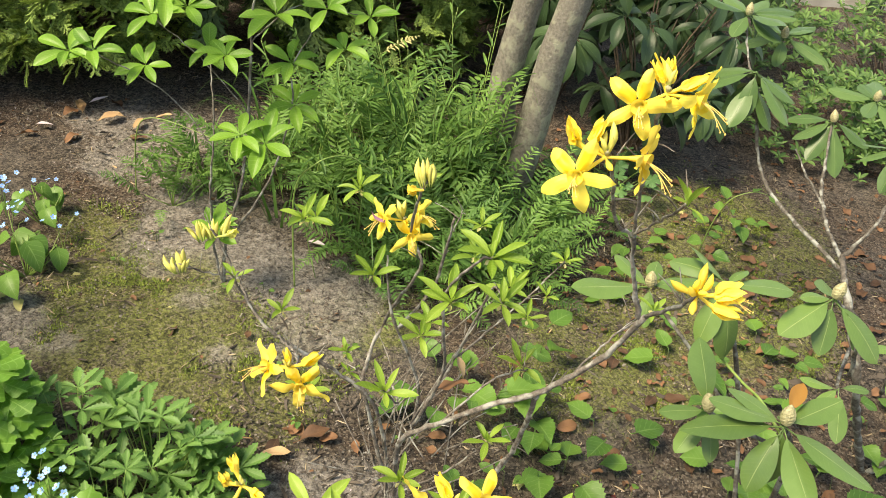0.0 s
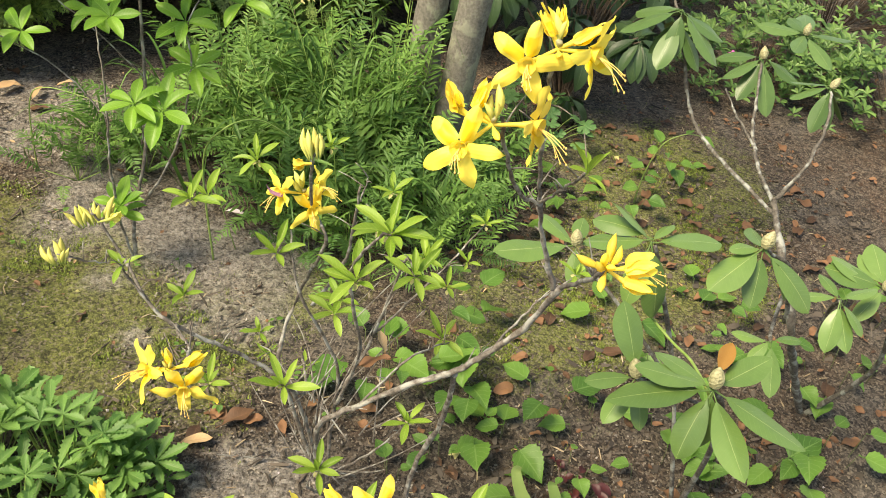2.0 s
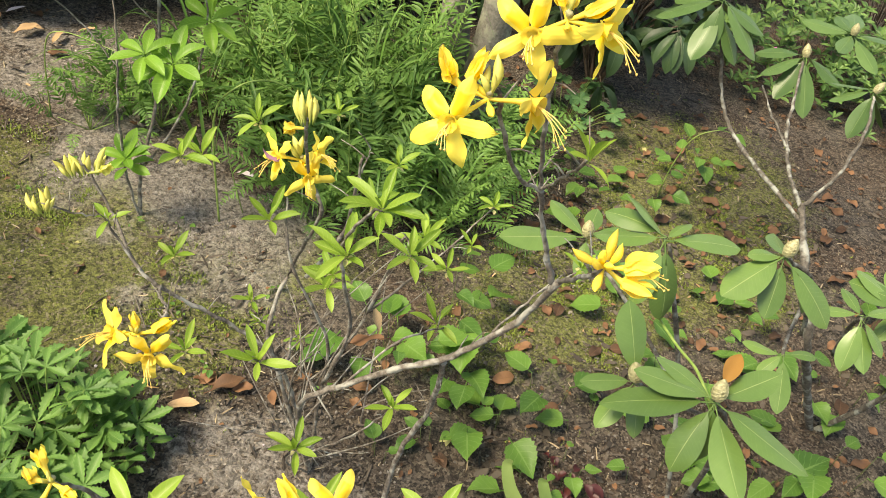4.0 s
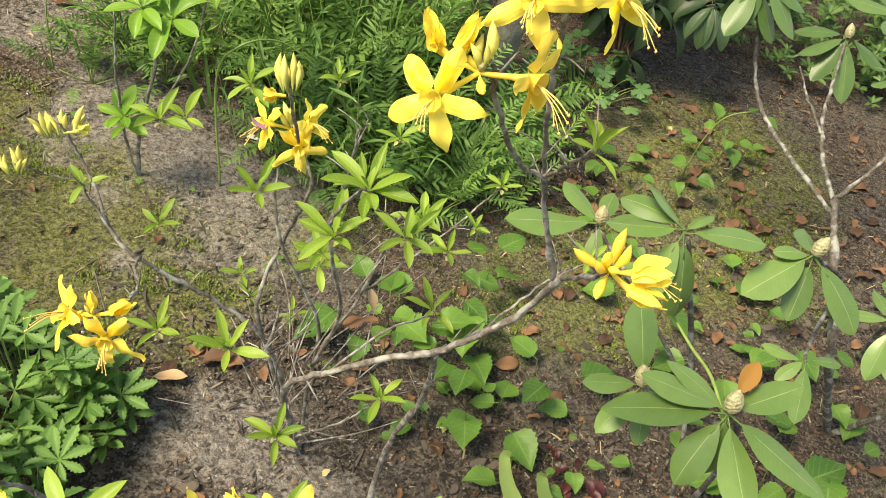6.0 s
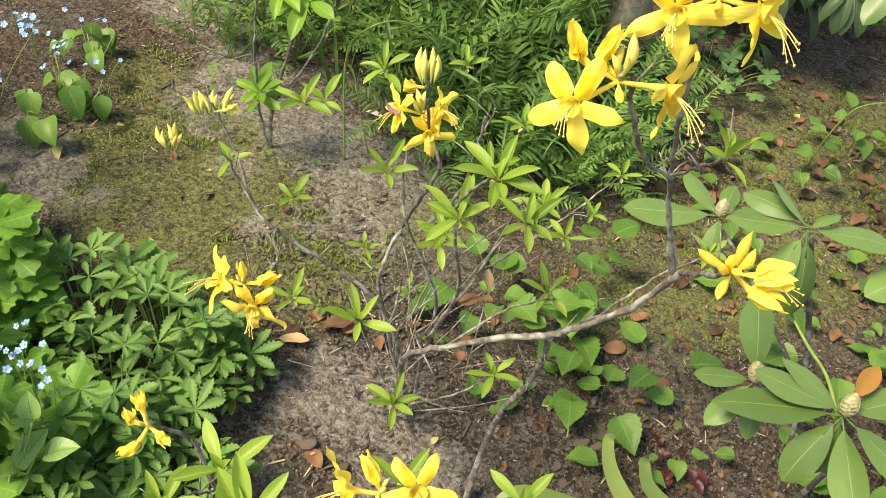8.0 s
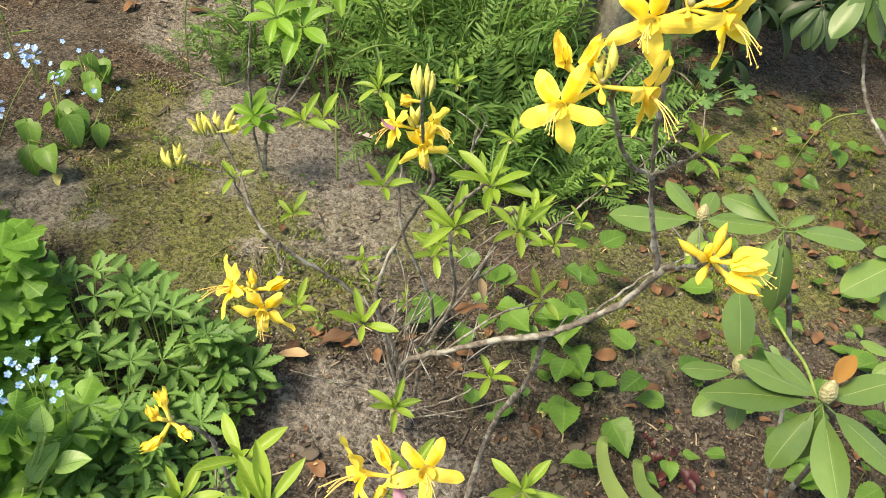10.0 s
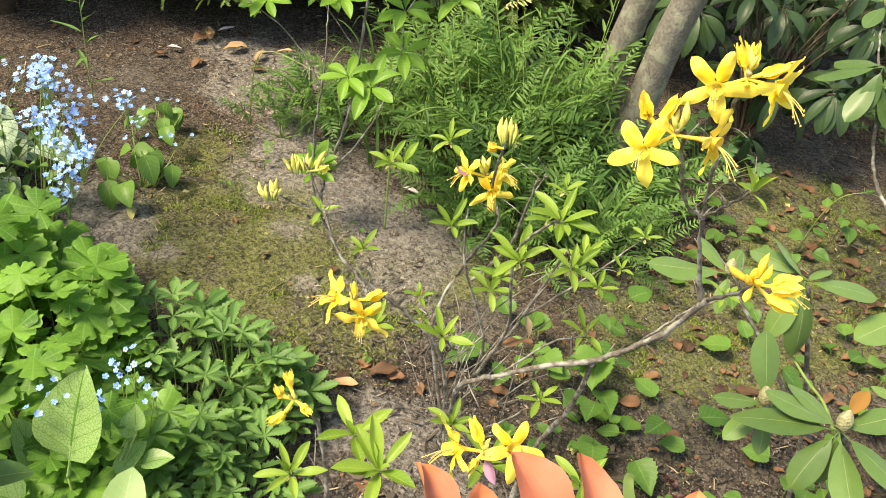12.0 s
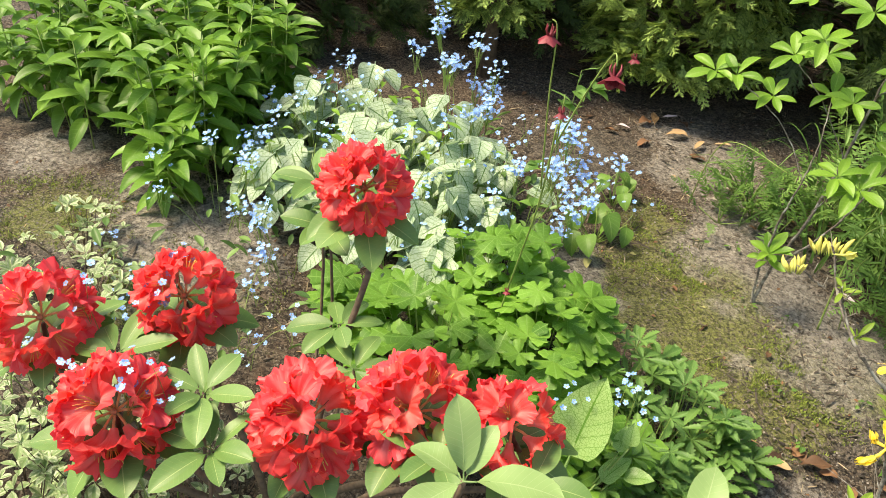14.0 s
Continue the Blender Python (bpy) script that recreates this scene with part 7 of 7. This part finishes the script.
def spotted_plant():
    p = Plant("spotted_leaf_plant", (-0.56, 0.80, hill(-0.56, 0.8)), "plant with large upright silver-spotted green leaves", "plant")
    big = leaf_set("leaf", M_SPOT, 3, 0.155, 0.098, 0.03, peak=0.36, fold=0.2, curl=0.05, rows=10, base=0.6, wave=0.04)
    for x, y, z, az, el, s in ((-0.56, 0.80, 0.19, 85, 68, 1.15), (-0.60, 0.76, 0.14, 200, 35, 0.75), (-0.53, 0.74, 0.12, -30, 30, 0.7), (-0.62, 0.82, 0.12, 150, 45, 0.7), (-0.50, 0.83, 0.16, 60, 40, 0.5), (-0.485, 0.87, 0.22, 100, 50, 0.36), (-0.47, 0.86, 0.18, 20, 20, 0.4), (-0.47, 0.88, 0.24, 110, 70, 0.33)):
        p.leaf(RND.choice(big), (x, y, z), az, el, 0, s)
        p.stem([(-0.56, 0.80, -0.02), (x, y, z + 0.005)], 0.0028, 0.002, per=3)
    return p.finish(M_GREENSTEM)


spotted_plant()


def strap_leaves():
    p = Plant("bulb_foliage", (0.42, 1.02, hill(0.42, 1.02)), "arching strap leaves of a spring bulb on the soil", "plant")
    def strap(pts, w):
        path = smooth_path(pts, 6)
        vs, us, fs = [], [], []
        for k, q in enumerate(path):
            t = k / (len(path) - 1)
            d = (path[min(k + 1, len(path) - 1)] - path[max(k - 1, 0)]).normalized()
            sd = d.cross(Vector((0, 0, 1))).normalized()
            ww = w * (0.08 + 0.92 * math.sin(math.pi * min(1, 0.12 + t * 0.88)) ** 0.7) * (1 + 0.12 * math.sin(9 * t + w * 300))
            for u in (-1, -0.5, 0, 0.5, 1):
                vs.append(q - p.at + sd * ww * 0.5 * u + Vector((0, 0, abs(u) * w * 0.05)))
                us.append((0.5 + u / 2, t))
        fs = [(k * 5 + j, k * 5 + j + 1, (k + 1) * 5 + j + 1, (k + 1) * 5 + j) for k in range(len(path) - 1) for j in range(4)]
        ob = new("leaf", make_mesh("leaf", vs, fs, M_STRAP, us))
        ob.parent = p.root
    strap([(0.259, 1.069, -0.10), (0.266, 1.095, -0.054), (0.311, 1.12, -0.042), (0.418, 1.134, -0.078), (0.524, 1.116, -0.118), (0.60, 1.06, -0.14)], 0.042)
    strap([(0.60, 1.09, -0.14), (0.58, 1.138, -0.12), (0.506, 1.172, -0.09), (0.462, 1.228, -0.070), (0.447, 1.275, -0.040), (0.46, 1.30, -0.05)], 0.036)
    strap([(0.66, 1.11, -0.15), (0.639, 1.154, -0.136), (0.588, 1.189, -0.106), (0.54, 1.222, -0.085), (0.525, 1.255, -0.06), (0.53, 1.275, -0.07)], 0.036)
    return p.root


strap_leaves()


def grass_arcs():
    p = Plant("wild_grass", (-0.33, 1.95, hill(-0.33, 1.95)), "arching pale green grass stalk beside the shrub", "grass")
    p.stem([(-0.30, 1.93, 0.0), (-0.293, 1.931, 0.30), (-0.226, 1.89, 0.42), (-0.154, 1.96, 0.41), (-0.08, 2.0, 0.34)], 0.003, 0.0015, per=8)
    p.stem([(-0.85, 2.25, 0.05), (-0.80, 2.2, 0.3), (-0.72, 2.15, 0.38), (-0.55, 2.1, 0.36)], 0.0022, 0.001, per=8)
    p.stem([(-0.25, 1.98, 0.0), (-0.27, 1.95, 0.2), (-0.25, 1.9, 0.3)], 0.0016, 0.001, per=5)
    return p.finish(M_GREENSTEM)


grass_arcs()


# ---- fallen leaves and bits ----
def leaf_litter(leaves, count, box, lo, hi, label):
    p = Plant("leaf_litter", (0, 0, 0), label, "leaf litter")
    for _ in range(count):
        x, y = RND.uniform(box[0], box[1]), RND.uniform(box[2], box[3])
        if noise.noise((x * 4, y * 4, 9.0)) < RND.uniform(-0.5, 0.3):
            continue
        p.scatter(RND.choice(leaves), turned((x, y, hill(x, y) + RND.uniform(0.003, 0.009)), RND.uniform(0, 360), RND.uniform(-10, 22), RND.uniform(-30, 30), RND.uniform(lo, hi)))
    p.finish(M_TAN)
    return tagged(p.root, kind="stuff")


leaf_litter(L_DEAD, 2200, (0.2, 2.4, 1.0, 4.0), 0.16, 0.45, "small brown leaf fragments strewn over dark soil")
leaf_litter(L_DEAD, 700, (-2.8, 0.3, 0.6, 3.4), 0.10, 0.26, "sparse small brown leaf fragments on bare soil")
leaf_litter(L_TAN, 320, (-2.4, 2.0, 0.6, 3.4), 0.08, 0.22, "sparse pale dry leaf fragments on the soil")

def fallen(me, x, y, az, s=1.0, el=4, roll=0, lift=0.008, label="curled brown dead leaf lying on the soil", group="fallen brown leaves"):
    ob = new("fallen_leaf", me)
    ob.matrix_world = turned((x, y, hill(x, y) + lift), az, el, roll, s)
    return tagged(ob, label, "dead leaf", group)


for _ in range(26):
    x, y = RND.uniform(0.85, 1.75), RND.uniform(2.0, 3.0)
    fallen(RND.choice(L_DEAD), x, y, RND.uniform(0, 360), RND.uniform(0.6, 1.1), RND.uniform(-2, 8), RND.uniform(-10, 10))
fallen(L_TAN[0], -0.27, 1.335, 10, 0.95, 2, 5, 0.012, "pale tan dead leaf lying on grey soil", "")
for x, y, az, s in ((-0.22, 1.40, 60, 0.75), (-0.15, 1.40, 20, 0.6), (-0.05, 1.38, 110, 0.6), (-0.02, 1.46, 40, 0.55), (0.10, 1.47, 0, 0.6), (0.14, 1.42, 150, 0.6), (0.17, 1.53, 80, 0.5), (-0.38, 1.72, 280, 0.5), (0.42, 1.56, 20, 0.8), (0.50, 1.6, 100, 0.7), (0.62, 1.66, 170, 0.85), (0.53, 1.96, 50, 0.5), (0.6, 2.28, 30, 0.6), (0.7, 2.2, 200, 0.6), (-0.08, 1.08, 140, 0.9), (0.02, 1.03, 30, 0.9), (0.33, 1.30, 120, 0.6)):
    fallen(RND.choice(L_DEAD), x, y, az, s, RND.uniform(-4, 14), RND.uniform(-15, 15))
for _ in range(90):
    x, y = RND.uniform(0.3, 1.7), RND.uniform(1.12, 3.1)
    fallen(RND.choice(L_DEAD), x, y, RND.uniform(0, 360), RND.uniform(0.4, 1.0), RND.uniform(-4, 12), RND.uniform(-15, 15))
for _ in range(26):
    x, y = RND.uniform(-2.2, 0.3), RND.uniform(1.6, 3.2)
    fallen(RND.choice(L_DEAD), x, y, RND.uniform(0, 360), RND.uniform(0.3, 0.6), RND.uniform(-4, 12), RND.uniform(-15, 15))
for x, y, az, s in ((-0.87, 1.81, 30, 0.6), (-0.99, 1.72, 250, 0.9), (-0.95, 1.70, 290, 0.9), (-0.6, 1.75, 0, 0.35), (-1.75, 0.70, 40, 1.1), (-1.6, 0.60, 10, 1.0), (0.34, 1.40, 240, 1.0), (0.97, 2.72, 290, 0.7), (0.1, 1.2, 60, 0.5)):
    fallen(RND.choice(L_YEL), x, y, az, s, 4, 0, 0.01, "pale yellowed leaf lying on the soil", "yellowed fallen leaves")
pet = leaf_set("fallen_petal", M_WHITE, 2, 0.07, 0.017, 0.0, peak=0.5, fold=0.3, curl=0.05, rows=7, wave=0.1)
fallen(pet[0], -0.30, 2.12, -12, 1.0, 3, 0, 0.02, "faded pinkish-white petal on the soil", "")
fallen(pet[1], -1.16, 2.70, 40, 1.0, 6, 0, 0.02, "pale dry petal on the soil", "")
fallen(L_DEAD[2], 0.185, 1.27, 185, 0.95, -8, 20, 0.40, "large curled brown dead leaf caught among the twigs", "")
fallen(L_TAN[1], 0.165, 1.28, 110, 0.7, 20, 30, 0.39, "pale tan dead leaf caught among the twigs", "")


fallen(pet[0], -1.27, 2.52, 15, 0.8, 5, 0, 0.012, "faded pinkish-white petal on the soil", "")
# pale dry leaves strewn over the sun fleck painted into the soil colour
for x, y, az, k in ((-1.10, 2.60, 30, 0.9), (-1.02, 2.66, 200, 0.8), (-1.16, 2.64, 120, 1.0), (-0.97, 2.58, 80, 0.8), (-1.20, 2.70, 300, 0.9), (-0.93, 2.68, 10, 0.7)):
    fallen(RND.choice(L_TAN), x, y, az, k, RND.uniform(0, 14), RND.uniform(-15, 15), 0.012, "pale dry leaf on the soil by the fence", "pale leaves by the fence")
for x, y, az, k in ((-1.12, 2.52, 250, 1.0), (-1.22, 2.60, 70, 1.1), (-1.05, 2.72, 140, 1.0), (-1.30, 2.45, 20, 0.8), (-0.90, 2.55, 190, 0.9), (-0.20, 1.385, 30, 1.1), (-0.17, 1.41, 150, 1.0), (-0.235, 1.40, 260, 0.9)):
    fallen(RND.choice(L_DEAD), x, y, az, k, RND.uniform(0, 14), RND.uniform(-20, 20))


def flat_stone(x, y, s, az):
    g = Geo()
    n = 9
    top = []
    for z, f in ((-0.3, 0.9), (0.12, 1.0), (0.22, 0.8)):
        for k in range(n):
            a = 2 * math.pi * k / n
            r = s * f * (1 + 0.2 * math.sin(3 * a + x * 50) + 0.1 * math.sin(5 * a))
            top.append((math.cos(a) * r, math.sin(a) * r * 0.6, z * s))
    g.add(top, [(r * n + k, r * n + (k + 1) % n, (r + 1) * n + (k + 1) % n, (r + 1) * n + k) for r in range(2) for k in range(n)] + [tuple(range(2 * n, 3 * n))])
    ob = new("piece_of_bark", g.mesh("piece_of_bark", M_CHIP, False))
    ob.matrix_world = Matrix.Translation((x, y, hill(x, y) + 0.004)) @ Matrix.Rotation(radians(az), 4, "Z")
    return tagged(ob, "dark weathered piece of bark on the soil", "bark", "pieces of bark")


for x, y, s, az in ((-0.13, 1.127, 0.02, 20), (-0.05, 1.10, 0.016, 80), (0.405, 1.308, 0.02, 40), (0.45, 1.34, 0.015, 0), (0.36, 1.24, 0.014, 70)):
    flat_stone(x, y, s, az)
stk = Geo()
tube(stk, [(-0.39, 1.345, hill(-0.39, 1.345) + 0.012), (-0.33, 1.37, hill(-0.33, 1.37) + 0.012), (-0.29, 1.375, hill(-0.29, 1.375) + 0.012)], 0.0018, 0.0014, 5, 3)
tagged(new("dry_stalk", stk.mesh("dry_stalk", M_TAN)), "pale dry stalk lying on the soil", "twig")
